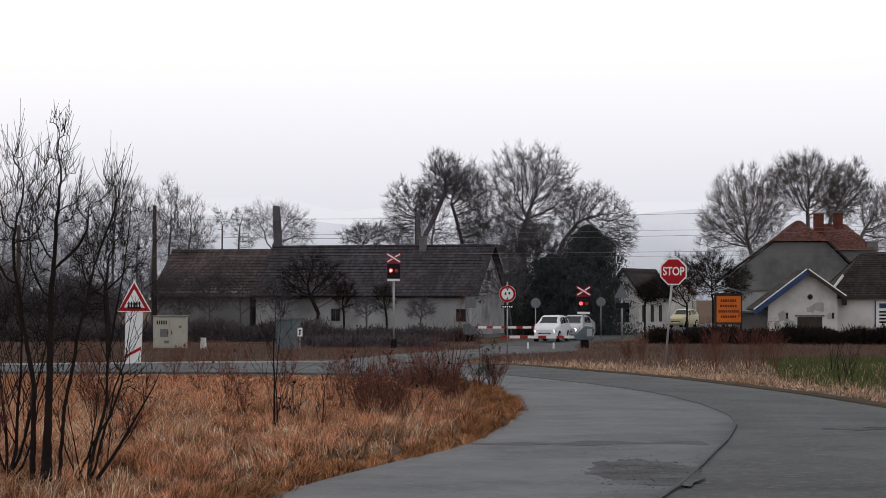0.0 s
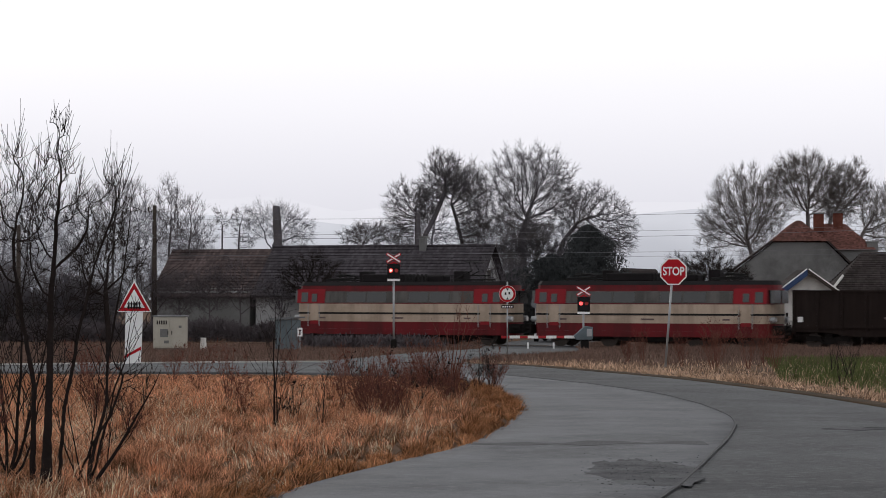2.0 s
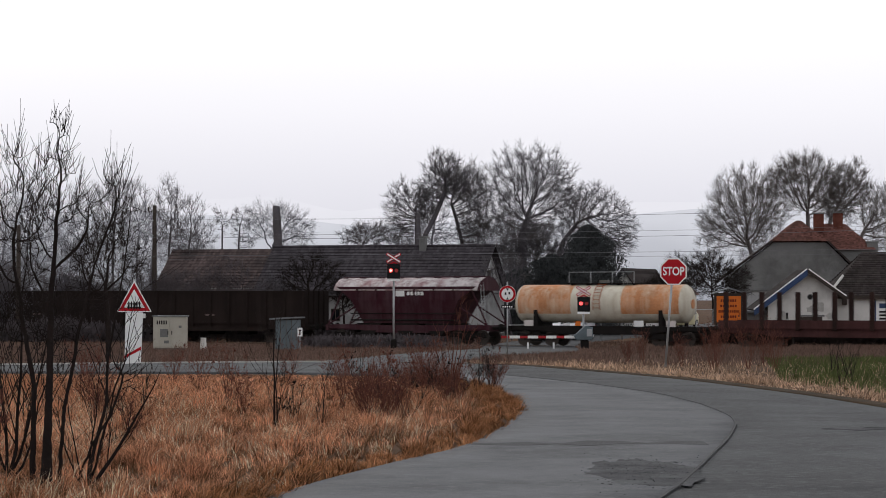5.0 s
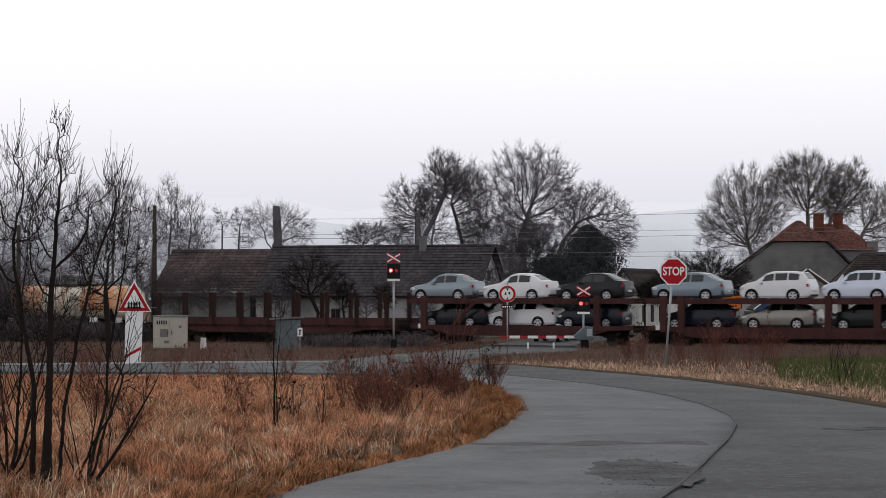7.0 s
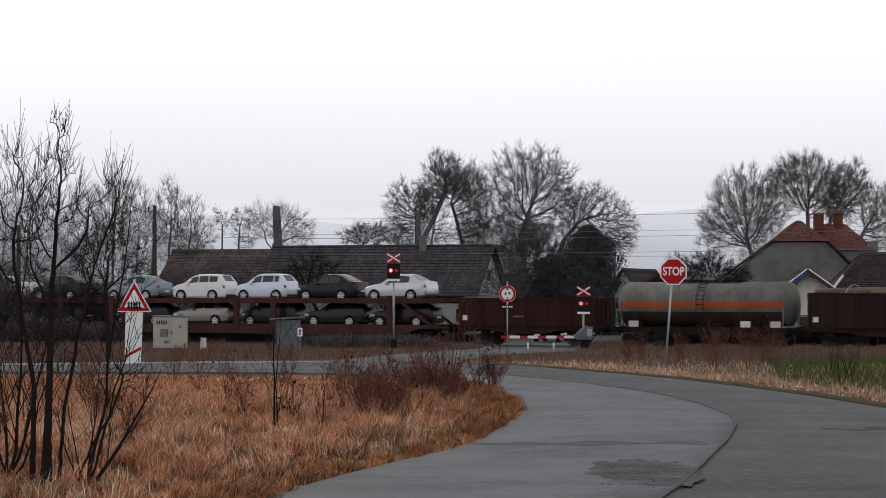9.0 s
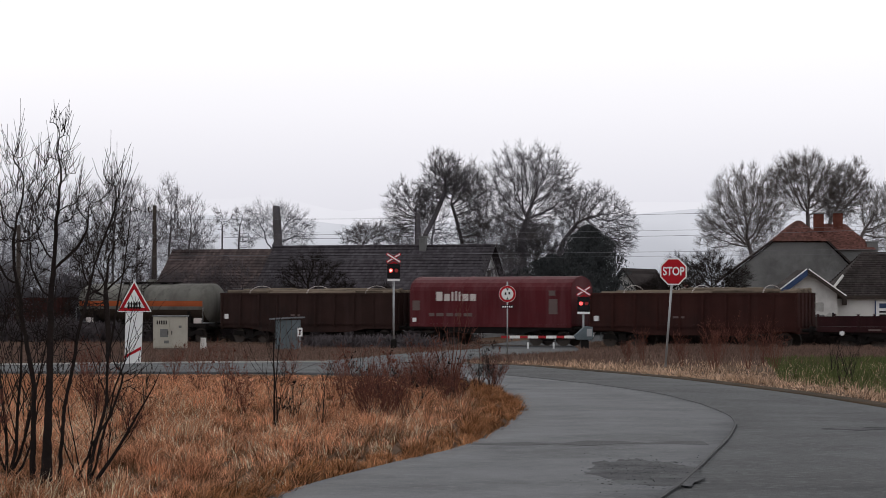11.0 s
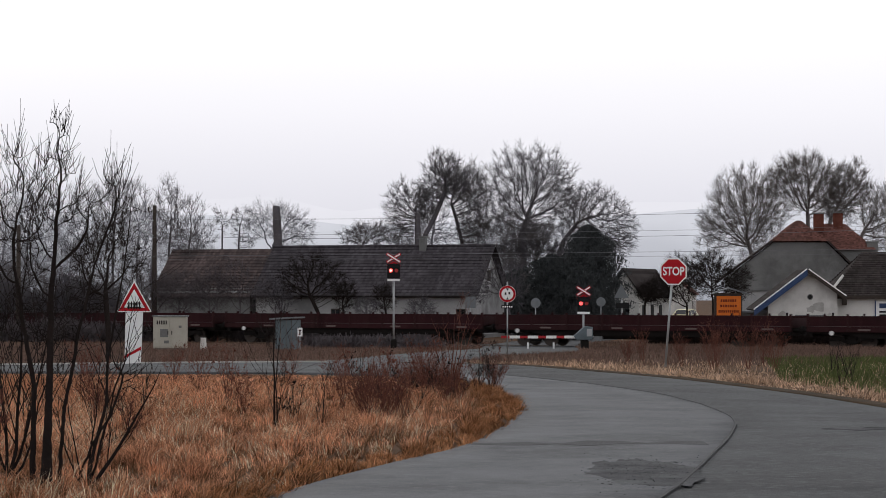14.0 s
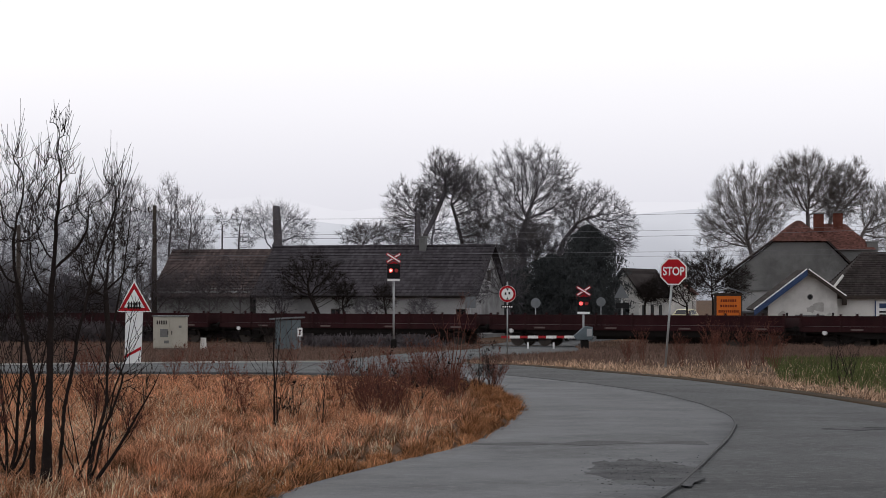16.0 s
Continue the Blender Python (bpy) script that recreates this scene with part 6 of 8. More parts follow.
# hedge along the village road and the station
def hedge(x0, y0, x1, y1, h, w, seed, material, label, n=9000):
    rng = np.random.default_rng(seed)
    t = rng.random(n)
    c = np.stack([x0 + (x1 - x0) * t + rng.normal(0, w / 3, n), y0 + (y1 - y0) * t + rng.normal(0, w / 3, n), np.zeros(n)], 1)
    hh = h * (0.75 + 0.25 * np.sin(t * 40 + seed) * np.sin(t * 17)) * rng.random(n) ** 0.7
    c[:, 2] = np.interp(c[:, 1], (40, 60, 127, 140), (0, -0.12, -1.22, -1.32)) + hh
    d = rng.normal(size=(n, 3)) * [0.5, 0.5, 1]
    d /= np.linalg.norm(d, axis=1, keepdims=True)
    ln = rng.uniform(0.25, 0.9, (n, 1))
    o = rng.normal(size=(n, 3)) * 0.015
    v = np.stack([c - d * ln / 2 - o, c - d * ln / 2 + o, c + d * ln / 2], 1).reshape(-1, 3)
    return tagged(tri_mesh("hedge", v, np.arange(n * 3).reshape(-1, 3), M[material]), label, "hedge", kind="stuff")


hedge(13.2, 143, 31, 139, 1.1, 0.9, 1, "bark", "dark leafless hedge beside the railway", 26000)
hedge(-40, 150, -8, 148, 1.6, 1.5, 2, "bark_hedge", "leafless brown scrub behind the railway", 30000)
hedge(-42, 156, -22.5, 153, 4.6, 2.0, 5, "bark_grey", "dark leafless thicket behind the railway", 70000)
hedge(-9, 147, 2.0, 149.5, 1.0, 1.0, 3, "bark_hedge", "leafless scrub before the farmhouse", 9000)
hedge(-7.0, 128, -1.2, 125, 0.6, 2.2, 6, "bark_hedge", "dark brown leafless scrub before the railway", 9000)
hedge(11, 175, 14, 190, 1.5, 1.0, 4, "evergreen", "dark hedge along the village road", 5000)


# ---- grass, weeds and crops ----
ROAD_L = np.array([(p.x, p.y) for p in smooth_line(LEFT_EDGE, 0.5)])
ROAD_R = np.array([(p.x, p.y) for p in smooth_line(RIGHT_EDGE, 0.5)])


def inside(poly, x, y):
    """Which points lie in the plan polygon."""
    r = np.zeros(len(x), bool)
    px, py = poly[:, 0], poly[:, 1]
    for i in range(len(poly)):
        x0, y0, x1, y1 = px[i - 1], py[i - 1], px[i], py[i]
        if y0 == y1:
            continue
        hit = ((y0 > y) != (y1 > y)) & (x < (x1 - x0) * (y - y0) / (y1 - y0) + x0)
        r ^= hit
    return r


ROAD_POLY = np.concatenate([ROAD_L, ROAD_R[::-1]])
CR_L = np.array([(p.x, p.y) for p in smooth_line([(-7.5, 66), (-4.2, 70), (-3.0, 78), (-2.3, 88), (-0.6, 104), (1.8, 122), (2.6, 136), (4.6, 150), (10.0, 172), (16, 194)], 1)])
CR_R = np.array([(p.x, p.y) for p in smooth_line([(1.0, 63.5), (0.6, 70), (1.1, 78), (2.6, 90), (6.2, 106), (7.3, 122), (8.0, 136), (9.8, 148), (15.5, 170), (22, 193)], 1)])
CROSS_POLY = np.concatenate([CR_L, CR_R[::-1]])


def blades(name, area, n, hmin, hmax, width, lean, material, label, seed, density=None, tall=None, simple=False):
    """Grass blades over a plan area (x0, x1, y0, y1), off the roads."""
    rng = np.random.default_rng(seed)
    x, y = rng.uniform(area[0], area[1], n), rng.uniform(area[2], area[3], n)
    # gather into tufts
    tx, ty = np.round(x / 0.35), np.round(y / 0.35)
    hsh = np.sin(tx * 12.9898 + ty * 78.233) * 43758.5453
    hsh -= np.floor(hsh)
    hs2 = np.sin(tx * 39.3468 + ty * 11.135) * 24634.6345
    hs2 -= np.floor(hs2)
    x, y = x * 0.72 + 0.28 * (tx * 0.35 + (hsh - 0.5) * 0.3), y * 0.72 + 0.28 * (ty * 0.35 + (hs2 - 0.5) * 0.3)
    keep = ~inside(ROAD_POLY, x, y) & ~inside(CROSS_POLY, x, y)
    if density is not None:
        keep &= rng.random(n) < density(x, y)
    x, y, hsh = x[keep], y[keep], hsh[keep]
    n = len(x)
    z = np.interp(y, (-400, 40, 60, 127, 140, 3000), (0, 0, -0.12, -1.22, -1.32, -1.32))
    patch = 0.5 + 0.5 * np.sin(x * 1.7 + np.sin(y * 0.9) * 2) * np.sin(y * 1.1 + np.sin(x * 1.3))
    h = rng.uniform(hmin, hmax, n) * (0.55 + 0.6 * hsh) * (0.65 + 0.55 * patch)
    if tall is not None:
        h *= tall(x, y)
    a = rng.random(n) * math.tau
    ld = hsh * math.tau + rng.normal(0, 0.9, n)
    le = h * rng.uniform(0.1, lean, n)
    root = np.stack([x, y, z - 0.02], 1)
    side = np.stack([np.cos(a), np.sin(a), np.zeros(n)], 1) * width * rng.uniform(0.6, 1.4, (n, 1))
    mid = root + np.stack([np.cos(ld) * le * 0.35, np.sin(ld) * le * 0.35, h * 0.6], 1)
    tip = root + np.stack([np.cos(ld) * le, np.sin(ld) * le, h * (1 - 0.2 * rng.random(n))], 1)
    if simple:
        v = np.stack([root - side, root + side, tip], 1).reshape(-1, 3)
        return tagged(tri_mesh(name, v, np.arange(n * 3).reshape(-1, 3), M[material]), label, "grass", kind="stuff")
    v = np.stack([root - side, root + side, mid + side * 0.7, mid - side * 0.7, tip], 1).reshape(-1, 3)
    b = np.arange(n)[:, None] * 5
    f = np.concatenate([b + [0, 1, 2], b + [0, 2, 3], b + [3, 2, 4]], 0)
    return tagged(tri_mesh(name, v, f, M[material]), label, "grass", kind="stuff")


def edge_fall(x, y):
    """Shorter beside the road."""
    d = np.full(len(x), 9.0)
    for k in range(0, len(ROAD_L), 2):
        d = np.minimum(d, np.hypot(x - ROAD_L[k, 0], y - ROAD_L[k, 1]))
    for k in range(0, len(ROAD_R), 2):
        d = np.minimum(d, np.hypot(x - ROAD_R[k, 0], y - ROAD_R[k, 1]))
    return np.clip(0.18 + d * 0.55, 0.18, 1.0)


def patchy(x, y):
    """Tussocks with thin places between them."""
    s = np.sin(x * 4.1 + 2 * np.sin(y * 1.3)) * np.sin(y * 2.3 + 2 * np.sin(x * 1.9)) + 0.6 * np.sin(x * 9.0 + y * 3.1) * np.sin(y * 5.3 - x * 2.2)
    return np.clip(0.62 + 0.5 * s, 0.1, 1.0)


def tussock(x, y):
    return edge_fall(x, y) * (0.55 + 0.65 * patchy(x, y))


def field_fall(x, y):
    """Shorter towards the side road and beside the verge."""
    return edge_fall(x, y) * np.interp(y, (34, 44, 53), (1.0, 0.62, 0.2))


blades("dry_grass", (-7.5, 1.4, 16, 36), 300000, 0.05, 0.29, 0.0033, 1.25, "grass_dry", "tall dry orange-brown winter grass", 1, density=patchy, tall=tussock)
def beside_left_edge(x, y):
    """The ragged strip of grass that hangs over the road's edge."""
    d = np.full(len(x), 9.0)
    for k in range(0, len(ROAD_L), 2):
        d = np.minimum(d, np.hypot(x - ROAD_L[k, 0], y - ROAD_L[k, 1]))
    return np.interp(d, (0.0, 0.5, 0.8), (1.0, 0.9, 0.0))


blades("road_fringe", (-2.2, 1.7, 17, 50), 200000, 0.08, 0.21, 0.0045, 1.3, "grass_fringe", "short rusty brown grass hanging over the road edge", 21, density=beside_left_edge)
blades("straw_tufts", (-7.5, 1.4, 16, 46), 85000, 0.1, 0.32, 0.0042, 0.9, "straw", "pale straw tufts among the dry grass", 13, density=lambda x, y: np.clip(patchy(x * 0.7 + 3, y * 0.7) * 1.6 - 0.75, 0, 1), tall=lambda x, y: tussock(x, y) * np.interp(y, (34, 44, 53), (1.0, 0.62, 0.2)))
blades("low_turf", (-7.5, 1.5, 16, 40), 160000, 0.05, 0.16, 0.006, 1.6, "grass_low", "matted short brown turf under the tall grass", 11, simple=True)
blades("dry_grass", (-11, 1.4, 36, 55), 150000, 0.1, 0.36, 0.005, 1.1, "grass_dry", "tall dry orange-brown winter grass", 2, tall=field_fall)
def from_right_edge(x, y):
    d = np.full(len(x), 99.0)
    for k in range(len(ROAD_R)):
        d = np.minimum(d, np.hypot(x - ROAD_R[k, 0], y - ROAD_R[k, 1]))
    return d


blades("dry_grass", (0.5, 12, 24, 68), 110000, 0.05, 0.26, 0.0055, 1.2, "grass_verge", "dry pale grass along the verge", 3, density=lambda x, y: np.interp(from_right_edge(x, y), (0.4, 0.62, 1.3, 1.9, 3.5), (0.0, 1.0, 1.0, 0.35, 0.06)), tall=edge_fall)
blades("low_turf", (0.5, 12, 24, 68), 60000, 0.03, 0.1, 0.008, 1.4, "grass_low", "short brown turf at the road edge", 12, density=lambda x, y: np.interp(from_right_edge(x, y), (0.2, 0.5, 2.5, 4), (0.0, 1.0, 1.0, 0.2)), simple=True)
blades("dry_grass", (-24, 12, 62, 128), 90000, 0.06, 0.26, 0.013, 0.8, "grass_far", "dull winter grass beside the railway", 4, simple=True)
blades("dry_grass", (-32, 34, 118, 150), 70000, 0.06, 0.28, 0.018, 0.8, "grass_far", "dull winter grass on the railway bank", 5, density=lambda x, y: np.where(np.abs((138.65 - y) * TC - x * TS) < 2.3, 0.0, 1.0), simple=True)
blades("dry_grass", (10, 34, 76, 128), 60000, 0.08, 0.34, 0.013, 0.9, "grass_far", "dull winter grass beyond the crop field", 14, simple=True)
blades("winter_crop", (7.2, 30, 34, 77), 90000, 0.12, 0.28, 0.012, 0.7, "crop", "young green winter crop in a field", 6, density=lambda x, y: np.where(from_right_edge(x, y) > 1.7, 1.0, 0.0) * np.where(x > 8.7 + (y - 60) * 0.13, 1.0, 0.0), simple=True)


# ---- shrubs in the foreground ----
def shrub(name, x, y, stems, material, label, seed, sides=6, category="shrub", fine=0.003, stiff=0.2, seeds=0):
    """Several leaning stems from one root. stems: (lean x, lean y, height, radius, twigs)."""
    rng = random.Random(seed)
    e = thing(name, x, y, gz(y) - 0.05, 0, label, category)
    for lx, ly, h, r, tw in stems:
        lm = [Limbs(), Limbs()]
        pts = [Vector((rng.gauss(0, 0.04), rng.gauss(0, 0.04), 0))]
        steps = 7
        for i in range(steps):
            t = (i + 1) / steps
            bow = t ** 0.8
            pts.append(Vector((lx * h * bow + rng.gauss(0, 0.02) * h * 0.3, ly * h * bow + rng.gauss(0, 0.02) * h * 0.3, h * t)))
        lm[0].tube(pts, [r * (1 - 0.86 * i / steps) for i in range(steps + 1)], sides)
        for k in range(tw):
            t = rng.uniform(0.15, 0.97) * steps
            i = min(int(t), steps - 1)
            at = pts[i].lerp(pts[i + 1], t - i)
            d = (pts[i + 1] - pts[i]).normalized()
            az = rng.uniform(0, math.tau)
            nd = (d * 0.9 + Vector((math.cos(az) * (1.0 - 2 * stiff), math.sin(az) * (1.0 - 2 * stiff), 0.25))).normalized()
            grow(lm, rng, at, nd, (h * 0.34) * (1.15 - t / steps) + 0.12, max(r * 0.42 * (1 - 0.8 * t / steps), fine * 0.9), 1, 3, 0.55, 0.3, 5, 0, (2, 4), stiff, fine)
        for k in range(seeds):
            at = Vector(lm[1].v[rng.randrange(len(lm[1].v))]) if lm[1].v and k else pts[-1]
            sz = rng.uniform(0.008, 0.02)
            ends = [at + Vector((rng.gauss(0, sz), rng.gauss(0, sz), rng.gauss(0.01, sz))) for _ in range(4)]
            b0 = len(lm[1].v)
            lm[1].v.extend(tuple(q) for q in ends)
            lm[1].f.extend([(b0, b0 + 1, b0 + 2), (b0, b0 + 2, b0 + 3), (b0, b0 + 3, b0 + 1), (b0 + 1, b0 + 3, b0 + 2)])
        st = tri_mesh("stem", lm[0].v + lm[1].v, lm[0].f + [tuple(i + len(lm[0].v) for i in f) for f in lm[1].f], M[material])
        st.parent = e
    return e


crown_tree(-3.67, 20.9, [(0.03, 0, 0.97)], [(0.13, 0, 3.01, 0.21, 0.21, 0.6), (-0.08, 0, 2.43, 0.19, 0.19, 0.57), (0.33, 0.1, 2.54, 0.19, 0.19, 0.42), (0.04, 0, 1.7, 0.18, 0.18, 0.42)], "bark", "tall leafless shrub with a thick dark forked trunk", 501, 190, 0.03, 0.0034, 0.26, name="bare_shrub", category="shrub", group="shrubs at the field edge", upward=0.6, wander=0.12, shoots=2, flare=1.7)
crown_tree(-3.86, 21.3, [(0.01, 0, 1.01)], [(-0.14, 0, 2.92, 0.18, 0.18, 0.53), (-0.33, 0, 2.39, 0.19, 0.19, 0.59), (-0.16, 0, 1.8, 0.18, 0.18, 0.48), (0.08, 0.1, 2.82, 0.14, 0.14, 0.37)], "bark", "tall leafless shrub with stiff dark stems", 502, 150, 0.021, 0.0034, 0.4, name="bare_shrub", category="shrub", group="shrubs at the field edge", upward=0.6, wander=0.12, shoots=2, flare=1.0)
crown_tree(-3.59, 21.1, [(0.06, 0, 0.86)], [(0.52, 0, 2.6, 0.19, 0.19, 0.47), (0.32, 0.1, 2.12, 0.19, 0.19, 0.47), (0.11, 0, 1.49, 0.14, 0.14, 0.42)], "bark", "leafless shrub leaning away from the taller ones", 503, 85, 0.017, 0.0034, 0.4, name="bare_shrub", category="shrub", group="shrubs at the field edge", upward=0.6, wander=0.12, shoots=2, flare=0.4)
crown_tree(-3.48, 21.2, [(0.2, 0, 0.51), (0.37, 0, 0.77)], [(0.5, 0, 1.01, 0.21, 0.21, 0.27), (0.38, 0, 1.17, 0.1, 0.1, 0.32)], "bark", "arching leafless branch rising from the grass", 505, 16, 0.012, 0.0042, 0.3, name="bare_shrub", category="shrub", group="shrubs at the field edge", upward=0.6, wander=0.1, shoots=1)
shrub("bare_shrub", -4.15, 21.8, [(0.05, 0, 2.5, 0.022, 10), (-0.1, 0, 2.2, 0.02, 9), (0.2, 0.1, 2.0, 0.018, 9), (-0.3, 0, 1.6, 0.016, 8), (0.3, 0, 1.4, 0.015, 8)], "bark", "leafless thorny shrub at the field edge", 507, 6, fine=0.0045, stiff=0.13)
shrub("bare_shrub", -3.35, 21.2, [(0.16, 0, 2.9, 0.02, 7), (0.26, 0.02, 1.7, 0.015, 7), (0.1, 0.1, 1.3, 0.012, 7), (0.62, 0, 1.15, 0.022, 9), (-0.2, 0.1, 1.2, 0.01, 8), (-0.4, 0.1, 0.9, 0.01, 8), (0.3, 0.1, 0.8, 0.01, 8)], "bark", "leafless arching shrub beside the taller one", 6, 6)
shrub("bare_shrub", -4.2, 20.2, [(0.1, 0, 1.2, 0.01, 12), (-0.1, 0.1, 1.0, 0.01, 12), (0.22, 0.1, 0.9, 0.009, 10), (-0.35, 0.1, 0.9, 0.009, 12), (0.4, 0, 0.7, 0.008, 10)], "weeds", "low tangle of reddish twigs", 7, 5)
shrub("sapling", -2.19, 29.2, [(0.01, 0, 1.72, 0.019, 9), (0.06, 0, 1.6, 0.013, 5), (0.16, 0.0, 0.8, 0.012, 4)], "bark", "thin leafless sapling with a dark stem", 8, 6)
shrub("sapling", -1.62, 30.0, [(0.08, 0, 0.75, 0.012, 6), (-0.15, 0, 0.5, 0.01, 4)], "bark", "small leafless sapling in the grass", 9, 5)
for i in range(52):
    rr = random.Random(200 + i)
    y = 31.5 + 12.5 * ((i * 0.618) % 1.0)
    x = -1.95 + (y - 32.5) * 0.12 + 1.75 * ((i * 0.7549 + 0.1 * rr.random()) % 1.0)
    h = rr.uniform(0.5, 1.1)
    shrub("weed_clump", x, y, [(rr.uniform(-0.5, 0.5), rr.uniform(-0.3, 0.3), h * rr.uniform(0.4, 1.05), 0.0055, 5) for _ in range(5)], "weeds" if i % 5 else "bark", "clump of tall red-brown dead weeds", 210 + i, 4, "weeds", 0.0026, seeds=5)
shrub("bare_shrub", 0.15, 44.6, [(0.05, 0, 1.5, 0.014, 4), (0.22, 0, 1.6, 0.014, 4), (0.36, 0, 1.25, 0.012, 4), (-0.2, 0.1, 1.3, 0.012, 4), (-0.05, 0, 1.2, 0.012, 4), (-0.35, 0, 1.1, 0.012, 4), (0.12, 0, 1.9, 0.012, 3)], "weeds", "spindly leafless bush at the road bend", 230, 5)
shrub("bare_shrub", 0.68, 43.0, [(0.02, 0, 0.65, 0.012, 4), (0.15, 0, 0.4, 0.008, 3)], "bark", "short leafless stem at the verge", 231, 5)
for i, (x, y, h, n, m) in enumerate(((-2.9, 33, 0.85, 5, "weeds"), (-3.4, 36, 1.0, 6, "weeds"), (-4.6, 30, 0.9, 5, "weeds"), (-5.2, 34, 1.0, 6, "weeds"), (-3.7, 27, 0.7, 4, "weeds"), (-6.4, 40, 1.0, 6, "weeds"), (-4.4, 41, 1.0, 6, "weeds"), (-3.0, 44, 1.0, 6, "weeds"), (-7.2, 46, 0.8, 6, "weeds"), (-5.6, 47, 0.9, 6, "weeds"),
                                     (6.9, 58, 1.3, 9, "weeds"), (7.3, 60, 1.3, 9, "weeds"), (7.9, 58.5, 1.4, 9, "weeds"), (8.3, 56.5, 1.3, 9, "weeds"), (6.5, 61.5, 1.0, 8, "weeds"), (5.4, 66, 0.9, 8, "weeds"), (6.2, 70, 1.0, 8, "weeds"), (8.8, 62, 1.0, 8, "weeds"), (9.4, 54.6, 1.0, 3, "bark"), (10.4, 50.5, 1.0, 3, "bark"), (8.6, 47.5, 0.9, 2, "bark"), (8.0, 45.5, 0.8, 3, "bark"), (9.0, 50, 1.0, 3, "bark"))):
    rr = random.Random(300 + i)
    shrub("weed_clump", x, y, [(rr.uniform(-0.4, 0.4), rr.uniform(-0.3, 0.3), h * rr.uniform(0.6, 1.0), 0.006 if m == "weeds" else 0.011, 7 if m == "weeds" else 3) for _ in range(n)], m, "clump of dead brown weeds" if m == "weeds" else "few dark bare stems at the field edge", 310 + i, 4, "weeds", 0.0024, seeds=9 if m == "weeds" else 0)


# ---- road vehicles and new cars on the train ----
SHAPES = {
    # length, half width, stations of (x, half width factor, sill, belt, top), side windows, rear glass span
    "sedan": (4.5, 0.87, [(0.0, 0.72, 0.38, 0.62, 0.66), (0.12, 0.86, 0.24, 0.70, 0.74), (0.5, 0.97, 0.2, 0.80, 0.84), (1.25, 1.0, 0.2, 0.90, 0.95), (1.9, 1.0, 0.2, 0.93, 1.36), (2.3, 1.0, 0.2, 0.94, 1.45), (2.9, 1.0, 0.2, 0.95, 1.45), (3.3, 1.0, 0.2, 0.97, 1.38), (3.95, 0.99, 0.22, 1.02, 1.07), (4.35, 0.93, 0.26, 1.0, 1.04), (4.5, 0.8, 0.36, 0.72, 0.76)],
              [(1.62, 2.42), (2.5, 3.25)], (3.33, 3.9), (0.82, 3.42)),
    "estate": (4.24, 0.82, [(0.0, 0.72, 0.38, 0.64, 0.68), (0.12, 0.87, 0.24, 0.74, 0.78), (0.45, 0.97, 0.2, 0.86, 0.9), (1.0, 1.0, 0.2, 0.95, 1.0), (1.6, 1.0, 0.2, 0.98, 1.38), (2.0, 1.0, 0.2, 0.99, 1.48), (3.0, 1.0, 0.2, 1.02, 1.49), (3.75, 0.98, 0.2, 1.04, 1.44), (4.1, 0.95, 0.24, 1.02, 1.06), (4.24, 0.86, 0.34, 0.76, 0.8)],
               [(1.3, 2.1), (2.18, 2.9), (2.98, 3.6)], (3.78, 4.08), (0.8, 3.26)),
    "hatch": (4.0, 0.82, [(0.0, 0.72, 0.38, 0.64, 0.68), (0.12, 0.87, 0.24, 0.74, 0.78), (0.45, 0.97, 0.2, 0.86, 0.9), (1.0, 1.0, 0.2, 0.95, 1.0), (1.6, 1.0, 0.2, 0.98, 1.40), (2.0, 1.0, 0.2, 0.99, 1.5), (3.0, 1.0, 0.2, 1.02, 1.5), (3.5, 0.98, 0.2, 1.04, 1.44), (3.88, 0.95, 0.24, 1.02, 1.06), (4.0, 0.86, 0.34, 0.76, 0.8)],
              [(1.3, 2.1), (2.18, 3.0), (3.08, 3.4)], (3.54, 3.86), (0.78, 3.24)),
}


def station_at(st, x):
    xs3 = [s[0] for s in st]
    return [float(np.interp(x, xs3, [s[k] for s in st])) for k in range(1, 5)]


CAR_MESHES = {}
# car heights stretched beyond true size to fit the camera's view
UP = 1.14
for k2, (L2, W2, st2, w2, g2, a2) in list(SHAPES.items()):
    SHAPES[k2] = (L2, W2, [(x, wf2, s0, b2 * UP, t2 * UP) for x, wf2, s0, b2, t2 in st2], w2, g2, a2)


